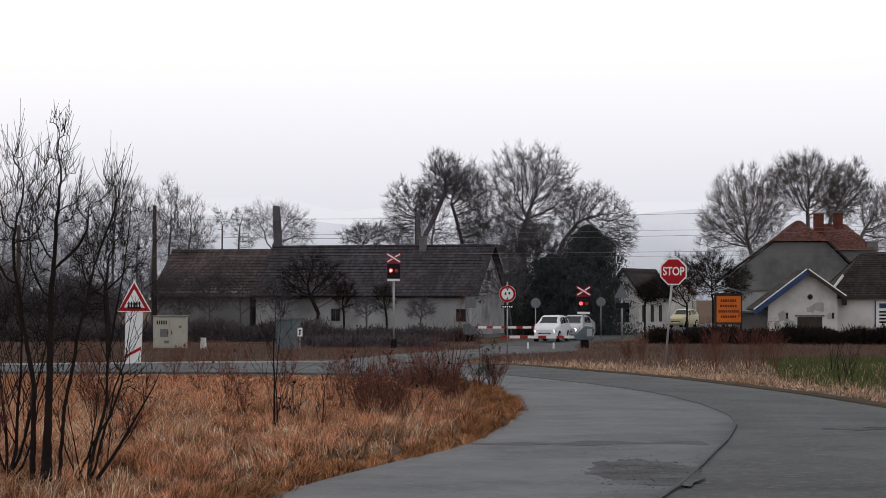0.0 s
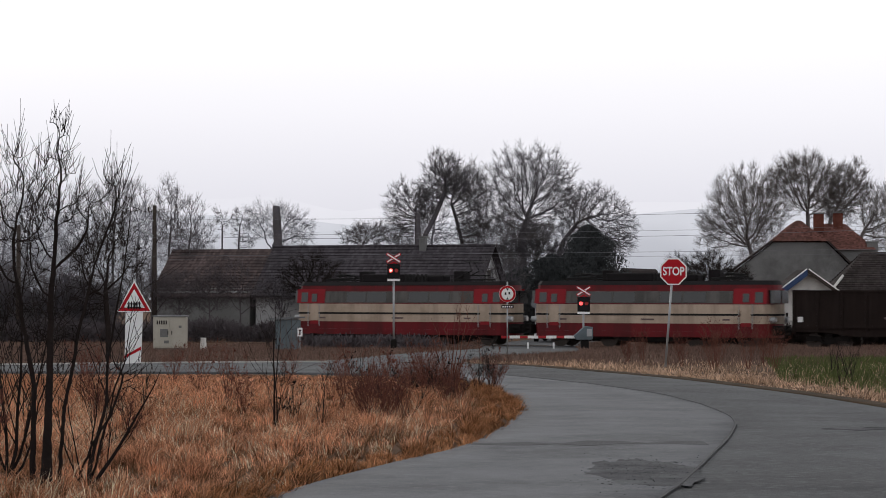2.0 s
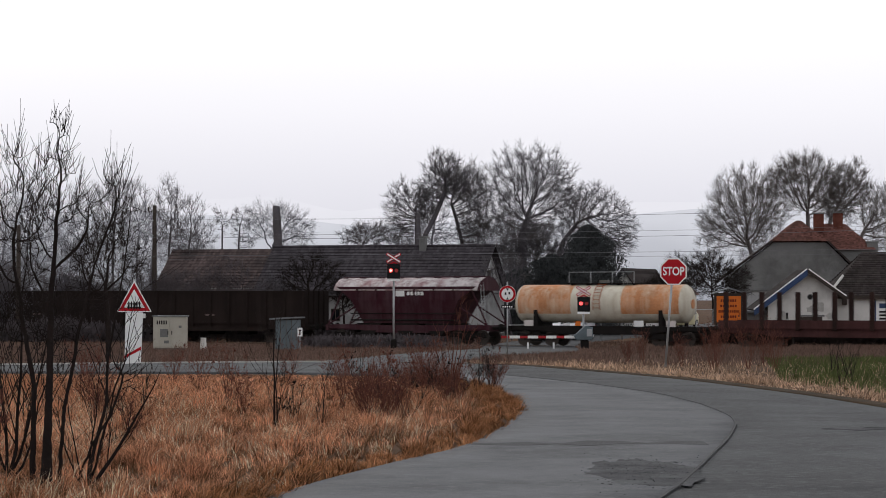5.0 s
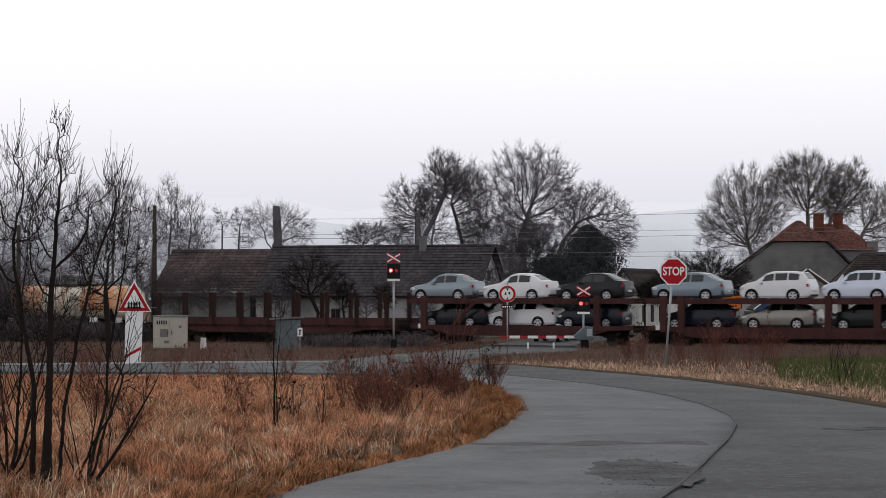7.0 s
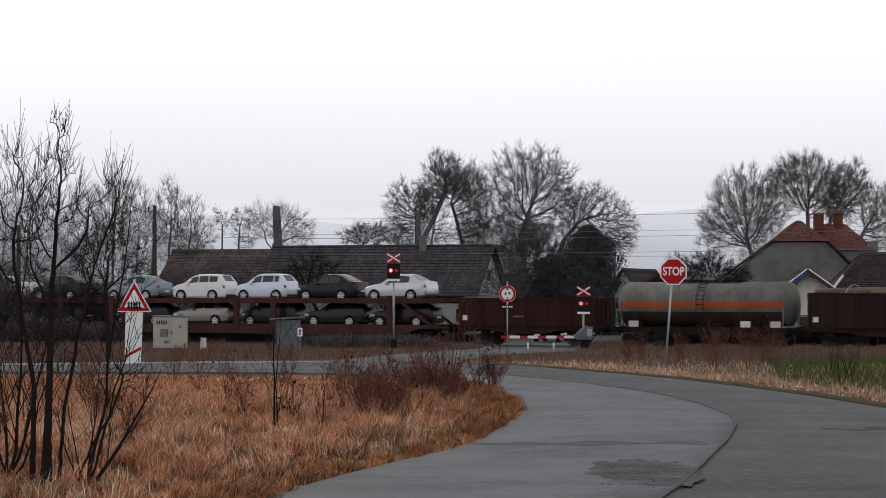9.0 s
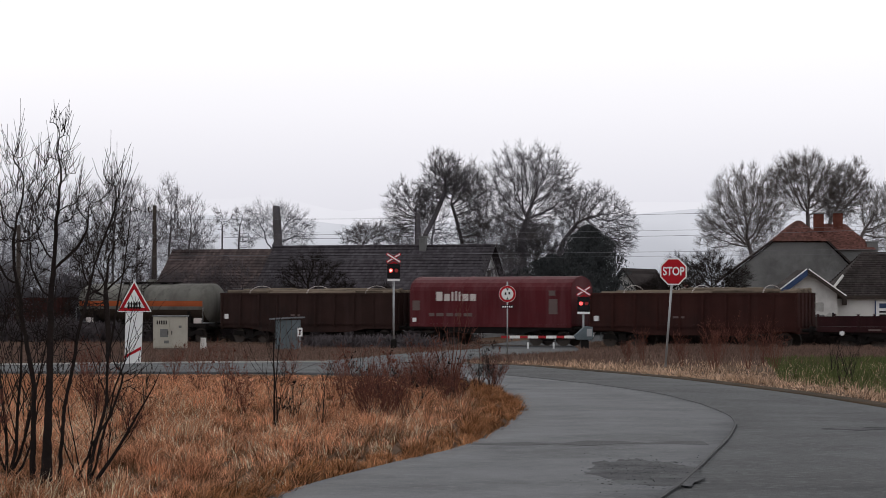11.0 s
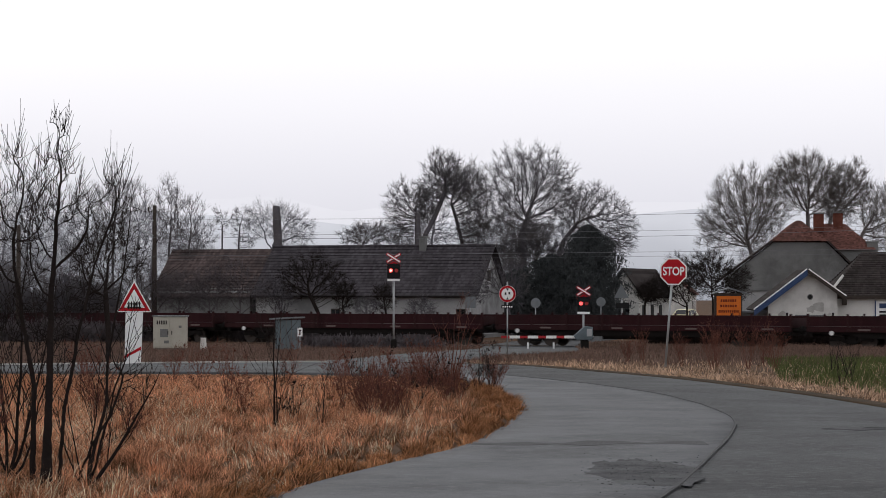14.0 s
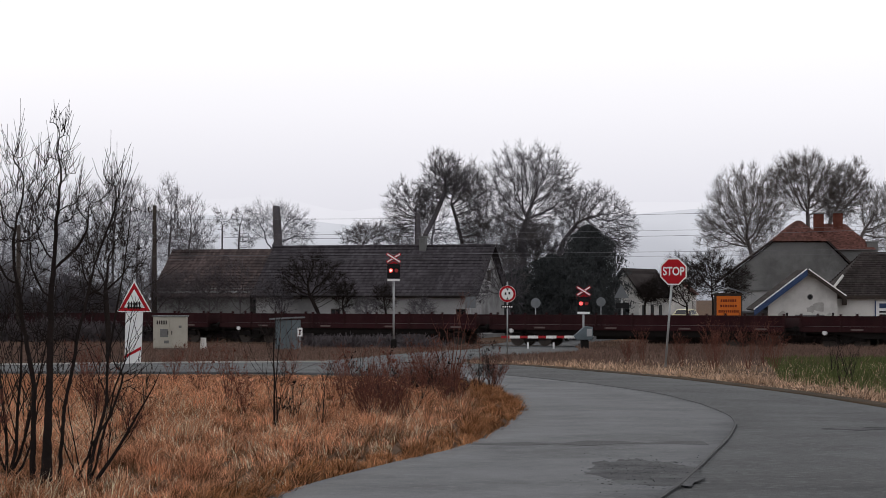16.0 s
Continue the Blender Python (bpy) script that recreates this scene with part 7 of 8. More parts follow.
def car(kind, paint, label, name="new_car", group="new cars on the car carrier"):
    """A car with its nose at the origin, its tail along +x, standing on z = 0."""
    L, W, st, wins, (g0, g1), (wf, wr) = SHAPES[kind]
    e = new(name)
    tagged(e, label, "car", group)
    key = (kind, paint)

    def add(pname, make, material, parent=e, smooth=False, lab=""):
        k = (kind, pname, material)
        if k in CAR_MESHES:
            o = new(pname.split("#")[0], CAR_MESHES[k])
            o.parent = parent
            if lab:
                tagged(o, lab)
            return o
        bm = bmesh.new()
        make(bm)
        o = part(pname.split("#")[0], bm, M[material], parent, lab, smooth)
        CAR_MESHES[k] = o.data
        return o

    def shell(bm):
        rings = []
        for x, wf2, s0, b, t in st:
            w = W * wf2
            tw = w * 0.94 if t - b < 0.15 else w * 0.74
            rings.append([(x, -w * 0.9, s0), (x, -w, s0 + 0.12), (x, -w * 1.01, (s0 + b) / 2), (x, -w * 0.985, b), (x, -tw, t - 0.03 * (t - b)), (x, -tw * 0.8, t + 0.02), (x, tw * 0.8, t + 0.02), (x, tw, t - 0.03 * (t - b)), (x, w * 0.985, b), (x, w * 1.01, (s0 + b) / 2), (x, w, s0 + 0.12), (x, w * 0.9, s0)])
        loft(bm, rings)
    body = add("body", shell, "car_" + paint, smooth=True)
    body.data.set_sharp_from_angle(angle=radians(28))

    def pt(x, f, out=0.012):
        wf2, s0, b, t = station_at(st, x)
        w = W * wf2
        tw = w * 0.94 if t - b < 0.15 else w * 0.74
        return (w * 0.985 * (1 - f) + tw * f) + out, b * (1 - f) + (t - 0.03 * (t - b)) * f

    for i, (x0, x1) in enumerate(wins):
        for s in (-1, 1):
            def pane(bm, x0=x0, x1=x1, s=s):
                lo, hi = [], []
                for x in np.linspace(x0, x1, 6):
                    f1 = 0.84
                    if station_at(st, x)[3] - station_at(st, x)[2] < 0.18:
                        f1 = 0.4
                    for row, f in ((lo, 0.1), (hi, f1)):
                        y, z = pt(x, f)
                        row.append(bm.verts.new((x, s * y, z)))
                for k in range(5):
                    bm.faces.new((lo[k], lo[k + 1], hi[k + 1], hi[k]))
            add(f"side_window#{i}{s}", pane, "glass", body)

    def across(x0, x1, wide):
        def make(bm):
            rows = []
            for x in np.linspace(x0, x1, 4):
                wf2, s0, b, t = station_at(st, x)
                w = W * wf2 * (0.74 if t - b > 0.15 else 0.9) * wide
                rows.append([bm.verts.new((x, -w, t + 0.034)), bm.verts.new((x, w, t + 0.034))])
            for a, b in zip(rows, rows[1:]):
                bm.faces.new((a[0], a[1], b[1], b[0]))
        return make
    add("rear_window", across(g0, g1, 0.8), "glass", body)
    add("windscreen", across(st[3][0] + 0.08, st[4][0], 0.84), "glass", body)
    for s in (-1, 1):
        def tail(bm, s=s):
            w = W * st[-2][1]
            bbox(bm, st[-2][0] - 0.2, st[-2][0] + 0.075, min(s * w * 0.62, s * (w + 0.004)), max(s * w * 0.62, s * (w + 0.004)), 0.8, 1.0, 0.03)
        add(f"tail_light#{s}", tail, "tail", body)

        def mirror(bm, s=s):
            bbox(bm, wins[0][0] - 0.02, wins[0][0] + 0.18, min(s * W, s * (W + 0.16)), max(s * W, s * (W + 0.16)), 1.02, 1.16, 0.03)
        add(f"wing_mirror#{s}", mirror, "car_" + paint, body)

        def head(bm, s=s):
            bbox(bm, 0.06, 0.42, min(s * W * 0.55, s * W * 0.93), max(s * W * 0.55, s * W * 0.93), 0.66, 0.82, 0.03)
        add(f"head_light#{s}", head, "rim", body)
        for x in (wf, wr):
            def tyre(bm, s=s, x=x):
                cyl(bm, (x, s * (W - 0.19), 0.335), (x, s * (W + 0.03), 0.335), 0.335, n=20)

            def rim(bm, s=s, x=x):
                ya, yb = sorted((s * (W + 0.02), s * (W + 0.042)))
                cyl(bm, (x, ya, 0.335), (x, yb, 0.335), 0.06, n=8)
                for k in range(5):
                    a = 0.3 + k * math.tau / 5
                    ca, sa = math.cos(a), math.sin(a)
                    prism(bm, [(x + ca * 0.05 - sa * 0.035, 0.335 + sa * 0.05 + ca * 0.035), (x + ca * 0.05 + sa * 0.035, 0.335 + sa * 0.05 - ca * 0.035), (x + ca * 0.2 + sa * 0.055, 0.335 + sa * 0.2 - ca * 0.055), (x + ca * 0.2 - sa * 0.055, 0.335 + sa * 0.2 + ca * 0.055)], "y", ya, yb)
                loft(bm, [[(x + math.cos(a) * r, yy, 0.335 + math.sin(a) * r) for r, yy in ((0.195, ya), (0.235, ya), (0.235, yb), (0.195, yb))] for a in np.linspace(0, math.tau, 17)], True, False)

            def arch(bm, s=s, x=x):
                n = 12
                rings = []
                for k in range(n + 1):
                    a = -0.25 + (math.pi + 0.5) * k / n
                    rings.append([(x + math.cos(a) * r, s * yy, 0.335 + math.sin(a) * r) for r, yy in ((0.34, W + 0.02), (0.4, W + 0.024), (0.4, W - 0.1), (0.34, W - 0.1))])
                loft(bm, rings)
            t = add(f"wheel#{s}{x}", tyre, "tyre", e, True)
            add(f"rim#{s}{x}", rim, "rim", t)
            add(f"wheel_arch#{s}{x}", arch, "tyre", body)
    add("bumper_strip", lambda bm: bbox(bm, L - 0.1, L + 0.012, -W * 0.8, W * 0.8, 0.3, 0.42, 0.02), "plastic", body)
    add("number_plate", lambda bm: box(bm, L - 0.02, L + 0.014, -0.26, 0.26, 0.56, 0.68), "plate", body)
    add("grille", lambda bm: bbox(bm, -0.012, 0.1, -0.45, 0.45, 0.5, 0.6, 0.02), "plastic", body)
    return e


# waiting traffic, nose to the crossing
def waiting(kind, paint, x, y, rz, label, lights=True):
    c = car(kind, paint, label, "car", "cars on the road")
    c.matrix_basis = pose(x, y, gz(y) + 0.055, 0, 0, rz)
    if lights:
        W = SHAPES[kind][1]
        for s in (-1, 1):
            bm = bmesh.new()
            cyl(bm, (0.03, s * W * 0.68, 0.68), (0.07, s * W * 0.68, 0.68), 0.11, n=14)
            part("lit_head_light", bm, M["head_on"], c)
    bm = bmesh.new()
    box(bm, -0.02, 0.0, -0.26, 0.26, 0.42, 0.53)
    part("front_number_plate", bm, M["plate"], c)
    return c


waiting("estate", "white", 6.6, 147.0, 74, "white estate car with lit headlamps waiting at the barrier")
waiting("sedan", "silver", 8.35, 153.5, 70, "silver car waiting behind the white estate")
waiting("hatch", "cream", 21.7, 211, 62, "pale yellow car on the village road", False)


# ---- the train: wagons have their front at x = 0 and their tail along +x; z = 0 is the rail ----
def bogie(parent, x, base=1.8, r=0.46, name="bogie"):
    bm = bmesh.new()
    for s in (-1.02, 1.02):
        prism(bm, [(x - base / 2 - 0.4, 0.45), (x - base / 2 - 0.25, 0.78), (x - 0.4, 0.72), (x - 0.25, 0.3), (x + 0.25, 0.3), (x + 0.4, 0.72), (x + base / 2 + 0.25, 0.78), (x + base / 2 + 0.4, 0.45), (x + base / 2 - 0.3, 0.5), (x - base / 2 + 0.3, 0.5)], "y", s - 0.06, s + 0.06)
    box(bm, x - 0.25, x + 0.25, -1.0, 1.0, 0.4, 0.85)
    b = part(name, bm, M["under"], parent)
    for dx in (-base / 2, base / 2):
        bm = bmesh.new()
        for s in (-0.76, 0.76):
            cyl(bm, (x + dx, s - 0.07, r), (x + dx, s + 0.07, r), r, n=20)
        cyl(bm, (x + dx, -0.95, r), (x + dx, 0.95, r), 0.09, n=8)
        part("wheelset", bm, M["wheel"], b)
    return b


def axle(parent, x, r=0.46):
    for s in (-1.0, 1.0):
        bm = bmesh.new()
        prism(bm, [(x - 0.2, 0.35), (x + 0.2, 0.35), (x + 0.3, 0.95), (x - 0.3, 0.95)], "y", s - 0.05, s + 0.05)
        for k in range(3):
            box(bm, x - 0.6 + 0.06 * k, x + 0.6 - 0.06 * k, s - 0.07, s + 0.07, 0.62 - 0.05 * k, 0.66 - 0.05 * k)
        b = part("axle_guard", bm, M["under"], parent)
    bm = bmesh.new()
    for s in (-0.76, 0.76):
        cyl(bm, (x, s - 0.07, r), (x, s + 0.07, r), r, n=20)
    cyl(bm, (x, -0.95, r), (x, 0.95, r), 0.09, n=8)
    part("wheelset", bm, M["wheel"], b)


def buffers(parent, L, z=1.05):
    for x0, x1 in ((0.0, 0.6), (L, L - 0.6)):
        for s in (-0.87, 0.87):
            bm = bmesh.new()
            cyl(bm, (x0, s, z), (x0 + (x1 - x0) * 0.12, s, z), 0.24, n=16)
            cyl(bm, (x0 + (x1 - x0) * 0.1, s, z), (x1, s, z), 0.1, n=10)
            part("buffer", bm, M["under"], parent)
    bm = bmesh.new()
    box(bm, -0.1, 0.6, -0.06, 0.06, z - 0.12, z - 0.02), box(bm, L - 0.6, L + 0.1, -0.06, 0.06, z - 0.12, z - 0.02)
    part("coupling", bm, M["under"], parent)


def wagon(name, label, category="railway wagon", group="wagons of the goods train"):
    e = new(name)
    return tagged(e, label, category, group)


def underframe(parent, L, material, w=1.3, z0=0.85, z1=1.2):
    bm = bmesh.new()
    for s in (-w, w):
        prism(bm, [(0.6, z0 + 0.12), (2.6, z0 + 0.1), (4.0, z0 - 0.12), (L - 4.0, z0 - 0.12), (L - 2.6, z0 + 0.1), (L - 0.6, z0 + 0.12), (L - 0.6, z1), (0.6, z1)], "y", s - 0.06, s + 0.06)
    box(bm, 0.55, 0.75, -1.35, 1.35, z0, z1), box(bm, L - 0.75, L - 0.55, -1.35, 1.35, z0, z1)
    box(bm, 0.6, L - 0.6, -0.25, 0.25, z0, z1)
    part("underframe", bm, material, parent)


def open_wagon(L, top, material, label, load=False, seed=1, bogies=True, plate=True, z0=1.2):
    """Open high-sided wagon with ribbed steel sides."""
    e = wagon("open_wagon", label)
    underframe(e, L, M[material])
    hw = 1.42
    a, b = 0.62, L - 0.62
    boxpart("floor", (a, b, -hw, hw, z0 - 0.05, z0 + 0.05), M[material], e)
    for s in (-1, 1):
        w = boxpart("side_wall", (a, b, min(s * hw, s * (hw - 0.05)), max(s * hw, s * (hw - 0.05)), z0, top), M[material], e)
        n = int((b - a) / 1.42)
        first = None
        for k in range(n + 1):
            x = a + 0.06 + (b - a - 0.12) * k / n
            bm = bmesh.new()
            prism(bm, [(-0.09, s * (hw - 0.002)), (0.09, s * (hw - 0.002)), (0.05, s * (hw + 0.1)), (-0.05, s * (hw + 0.1))], "z", z0 - 0.15, top - 0.1)
            if first is None:
                first = part("rib", bm, M[material], w)
                first.location = (x, 0, 0)
            else:
                bm.free()
                share("rib", first, w, pose(x, 0, 0))
        boxpart("top_rail", (a - 0.03, b + 0.03, min(s * (hw - 0.07), s * (hw + 0.06)), max(s * (hw - 0.07), s * (hw + 0.06)), top - 0.12, top), M[material], w)
        boxpart("waist_rail", (a, b, min(s * (hw + 0.005), s * (hw + 0.05)), max(s * (hw + 0.005), s * (hw + 0.05)), z0 + 0.02, z0 + 0.14), M[material], w)
        if plate:
            boxpart("label_plate", (0.95, 1.25, min(s * (hw + 0.1), s * (hw + 0.115)), max(s * (hw + 0.1), s * (hw + 0.115)), z0 + 0.32, z0 + 0.62), M["plate"], w)
            boxpart("stencil", (L * 0.42, L * 0.42 + 0.7, min(s * (hw + 0.003), s * (hw + 0.006)), max(s * (hw + 0.003), s * (hw + 0.006)), z0 + 0.5, z0 + 0.62), M["letter_dim"], w)
    for x0 in (a, b - 0.05):
        w = boxpart("end_wall", (x0, x0 + 0.05, -hw + 0.06, hw - 0.06, z0, top + 0.02), M[material], e)
        xr = x0 - 0.06 if x0 == a else x0 + 0.05
        for y in (-0.9, -0.3, 0.3, 0.9):
            boxpart("end_post", (xr, xr + 0.06, y - 0.07, y + 0.07, z0 - 0.2, top), M[material], w)
    if bogies:
        bogie(e, 2.55), bogie(e, L - 2.55)
    else:
        axle(e, 2.2), axle(e, L - 2.2)
    bm = bmesh.new()
    cyl(bm, (L * 0.36, 0.3, 0.7), (L * 0.36 + 1.1, 0.3, 0.7), 0.2, n=10)
    box(bm, L * 0.55, L * 0.55 + 0.9, -0.5, 0.5, 0.5, 0.85)
    part("brake_gear", bm, M["under"], e)
    buffers(e, L)
    if load:
        rng = random.Random(seed)
        bm = bmesh.new()
        for k in range(34):
            x = rng.uniform(a + 0.1, b - 4.2)
            y = rng.uniform(-1.15, 1.15)
            r = rng.uniform(0.08, 0.17)
            z = top - 0.12 + 0.38 * (1 - (y / 1.4) ** 2) * rng.random()
            ln = rng.uniform(2.8, 4.0)
            cyl(bm, (x, y, z), (x + ln, y + rng.uniform(-0.12, 0.12), z + rng.uniform(-0.06, 0.08)), r, r * 0.85, 8)
        for k in range(8):
            y = -1.2 + 0.34 * k
            cyl(bm, (b - 0.9, y, top - 0.02 + rng.uniform(-0.05, 0.15)), (b - 0.15, y, top + rng.uniform(0, 0.18)), rng.uniform(0.1, 0.17), n=8)
        part("log_load", bm, M["wood_log"], e, "load of rough cut logs")
        bm = bmesh.new()
        box(bm, a + 0.3, b - 0.3, -1.3, 1.3, z0 + 0.1, top - 0.3)
        part("load_bed", bm, M["wood_dark"], e)
        for k in range(3):
            x = a + 2.2 + k * (L - 5.5) / 2
            bm = bmesh.new()
            pts = [(x, math.cos(t) * 1.44, top - 0.05 + math.sin(t) * 0.5) for t in np.linspace(0, math.pi, 11)]
            for p, q in zip(pts, pts[1:]):
                cyl(bm, p, q, 0.018, n=5)
            part("lashing_strap", bm, M["letter"], e)
    return e


def locomotive(label, raised=False):
    L = 16.44
    e = wagon("electric_locomotive", label, "locomotive", "locomotives of the goods train")
    hw = 1.45
    x0, x1 = 0.62, L - 0.62

    def layer(name, z0, z1, material, out=0.0, xa=None, xb=None, round_end=0.55, parent=None, lab="", in0=0.0, in1=0.0):
        """A slice of the body with rounded cab ends."""
        rings = []
        for z, inn in ((z0, in0), (z1, in1)):
            w = hw + out - inn
            a, b = (x0 if xa is None else xa) + inn * 0.7 - out, (x1 if xb is None else xb) - inn * 0.7 + out
            pts = []
            for cx, sx in ((a, 1), (b, -1)):
                for k in range(9):
                    t = -1 + 2 * k / 8
                    t = t if sx > 0 else -t
                    pts.append((cx + sx * (abs(t) ** 2.6) * round_end, t * w * sx * 1.0 if sx > 0 else t * w * 1.0, z))
            left = [(cx2, y, z) for cx2, y, z in pts[:9]]
            right = pts[9:]
            ring = sorted(left, key=lambda p: p[1]) + sorted(right, key=lambda p: -p[1])
            rings.append(ring)
        bm = bmesh.new()
        loft(bm, rings)
        return part(name, bm, M[material], e if parent is None else parent, lab)

    body = layer("body", 0.95, 2.52, "loco_red", lab="dull red locomotive body with cream bands")
    layer("upper_body", 2.522, 3.62, "loco_red", in0=0.0, in1=0.14, parent=body)
    layer("skirt", 0.62, 0.948, "loco_red", 0.0, parent=body)
    layer("cream_band", 2.02, 2.5, "loco_cream", 0.012, parent=body)
    layer("cream_band", 1.4, 1.9, "loco_cream", 0.012, parent=body)
    layer("black_line", 1.86, 1.97, "black", 0.03, parent=body)
    layer("bright_strip", 1.97, 2.03, "loco_cream", 0.04, parent=body)
    layer("roof", 3.62, 3.86, "loco_roof", 0.02, in0=0.13, in1=0.3, lab="sooty dark roof")
    for s in (-1, 1):
        def quad(name, xa, xb, za, zb, material, out=0.02, parent=body, lab=""):
            ya, yb = hw - 0.14 * max(0, za - 2.52) / 1.1 + out, hw - 0.14 * max(0, zb - 2.52) / 1.1 + out
            bm = bmesh.new()
            loft(bm, [[(xa, s * ya, za), (xb, s * ya, za), (xb, s * (ya - 0.03), za), (xa, s * (ya - 0.03), za)], [(xa, s * yb, zb), (xb, s * yb, zb), (xb, s * (yb - 0.03), zb), (xa, s * (yb - 0.03), zb)]])
            return part(name, bm, M[material], parent, lab)
        band = quad("window_band", 3.0, L - 3.0, 2.56, 3.26, "loco_band", 0.016, lab="grey panelled window and grille band")
        for k in range(7):
            xa = 3.1 + k * 1.47
            quad("side_pane", xa, xa + 1.36, 2.62, 3.2, "glass" if k in (1, 2, 4, 5) else "loco_band", 0.026, band)
        for xa, m in ((0.95, 1), (L - 2.95, -1)):
            quad("cab_panel", xa, xa + 2.0, 2.54, 3.4, "loco_cab", 0.012, lab="brighter red cab side")
            d0 = xa + (0.95 if m > 0 else 0.45)
            d = quad("cab_door", d0, d0 + 0.62, 1.25, 3.3, "loco_cab", 0.03)
            quad("door_lower", d0, d0 + 0.62, 1.45, 2.45, "loco_cream", 0.036, d)
            quad("door_window", d0 + 0.12, d0 + 0.5, 2.62, 3.12, "glass", 0.036, d)
            w0 = xa + (0.3 if m > 0 else 1.3)
            quad("cab_window", w0, w0 + 0.48, 2.6, 3.2, "glass", 0.03)
            for hx in (d0 - 0.1, d0 + 0.72):
                bm = bmesh.new()
                cyl(bm, (hx, s * (hw + 0.08), 1.1), (hx, s * (hw + 0.06), 2.5), 0.02, n=6)
                part("handrail", bm, M["steel_grey"], body)
            for z in (0.35, 0.62, 0.9):
                boxpart("step", (d0 + 0.05, d0 + 0.57, min(s * (hw - 0.2), s * hw), max(s * (hw - 0.2), s * hw), z, z + 0.03), M["under"], body)
        for xa, w in ((2.6, 0.45), (L * 0.5 - 0.4, 0.8), (L - 3.6, 0.45)):
            quad("stencil", xa, xa + w, 1.58, 1.68, "letter_dim", 0.02)
    # cab windscreens, head lamps, warning band
    for xe, sgn in ((x0, -1), (x1, 1)):
        bm = bmesh.new()
        for y0, y1 in ((-1.12, -0.08), (0.08, 1.12)):
            prism(bm, [(y0, 2.56), (y1, 2.56), (y1 * 0.95, 3.3), (y0 * 0.95, 3.3)], "x", min(xe + sgn * 0.02, xe - sgn * 0.35), max(xe + sgn * 0.02, xe - sgn * 0.35))
        part("windscreen", bm, M["glass"], body)
        for y in (-1.0, 1.0):
            bm = bmesh.new()
            cyl(bm, (xe - sgn * 0.3, y, 1.62), (xe + sgn * 0.06, y, 1.62), 0.17, n=16)
            h = part("headlamp", bm, M["steel_grey"], body)
            bm = bmesh.new()
            cyl(bm, (xe + sgn * 0.05, y, 1.62), (xe + sgn * 0.075, y, 1.62), 0.13, n=16)
            part("lens", bm, M["plate"], h)
    # roof equipment
    bm = bmesh.new()
    bbox(bm, 5.2, 8.2, -0.6, 0.6, 3.86, 4.32, 0.05), bbox(bm, 8.8, 10.9, -0.45, 0.45, 3.86, 4.22, 0.05)
    part("roof_box", bm, M["loco_roof"], e)
    bm = bmesh.new()
    cyl(bm, (2.6, 0.5, 4.22), (13.6, 0.5, 4.22), 0.035, n=6)
    for k in range(10):
        cyl(bm, (2.9 + k * 1.15, 0.5, 3.82), (2.9 + k * 1.15, 0.5, 4.22), 0.05, n=6)
    part("bus_bar", bm, M["black"], e)
    for xb2 in (4.9, 11.6):
        boxpart("breaker_box", (xb2, xb2 + 0.7, -0.5, 0.4, 3.84, 4.5), M["loco_roof"], e, r=0.04)
    for k in range(6):
        x = 8.4 + k * 0.28
        bm = bmesh.new()
        cyl(bm, (x, -0.7, 3.84), (x, -0.7, 4.32), 0.07, n=8)
        part("insulator", bm, M["black"], e)
    for xc, up in ((3.6, 0.0), (12.8, 0.6 if raised else 0.0)):
        bm = bmesh.new()
        top = 4.3 + up * 1.25
        for s in (-0.55, 0.55):
            cyl(bm, (xc - 1.0, s, 4.02), (xc + 0.9 - up * 1.4, s * 0.9, 4.08 + up * 0.7), 0.04, n=6)
            cyl(bm, (xc + 0.9 - up * 1.4, s * 0.9, 4.08 + up * 0.7), (xc - 0.2, s * 0.6, top), 0.035, n=6)
        cyl(bm, (xc - 0.2, -0.85, top), (xc - 0.2, 0.85, top), 0.03, n=6), cyl(bm, (xc + 0.15, -0.85, top), (xc + 0.15, 0.85, top), 0.03, n=6)
        cyl(bm, (xc - 0.2, 0, top), (xc + 0.15, 0, top), 0.02, n=6)
        pan = part("pantograph", bm, M["black"], e, "half-raised pantograph" if up else "lowered pantograph")
        for s in (-0.6, 0.6):
            boxpart("base_bar", (xc - 1.1, xc + 1.1, s - 0.05, s + 0.05, 3.92, 4.0), M["black"], pan)
        for dx in (-0.9, 0.9):
            for s in (-0.6, 0.6):
                bm = bmesh.new()
                cyl(bm, (xc + dx, s, 3.82), (xc + dx, s, 3.94), 0.06, n=6)
                part("insulator", bm, M["black"], pan)
    bogie(e, 3.9, 3.2, 0.62), bogie(e, L - 3.9, 3.2, 0.62)
    bm = bmesh.new()
    bbox(bm, 6.3, 10.1, -1.25, 1.25, 0.32, 0.95, 0.05)
    part("equipment_box", bm, M["under"], e)
    buffers(e, L)
    for x in (0.55, L - 0.65):
        boxpart("buffer_beam", (x, x + 0.1, -1.35, 1.35, 0.75, 1.3), M["under"], e)
    return e


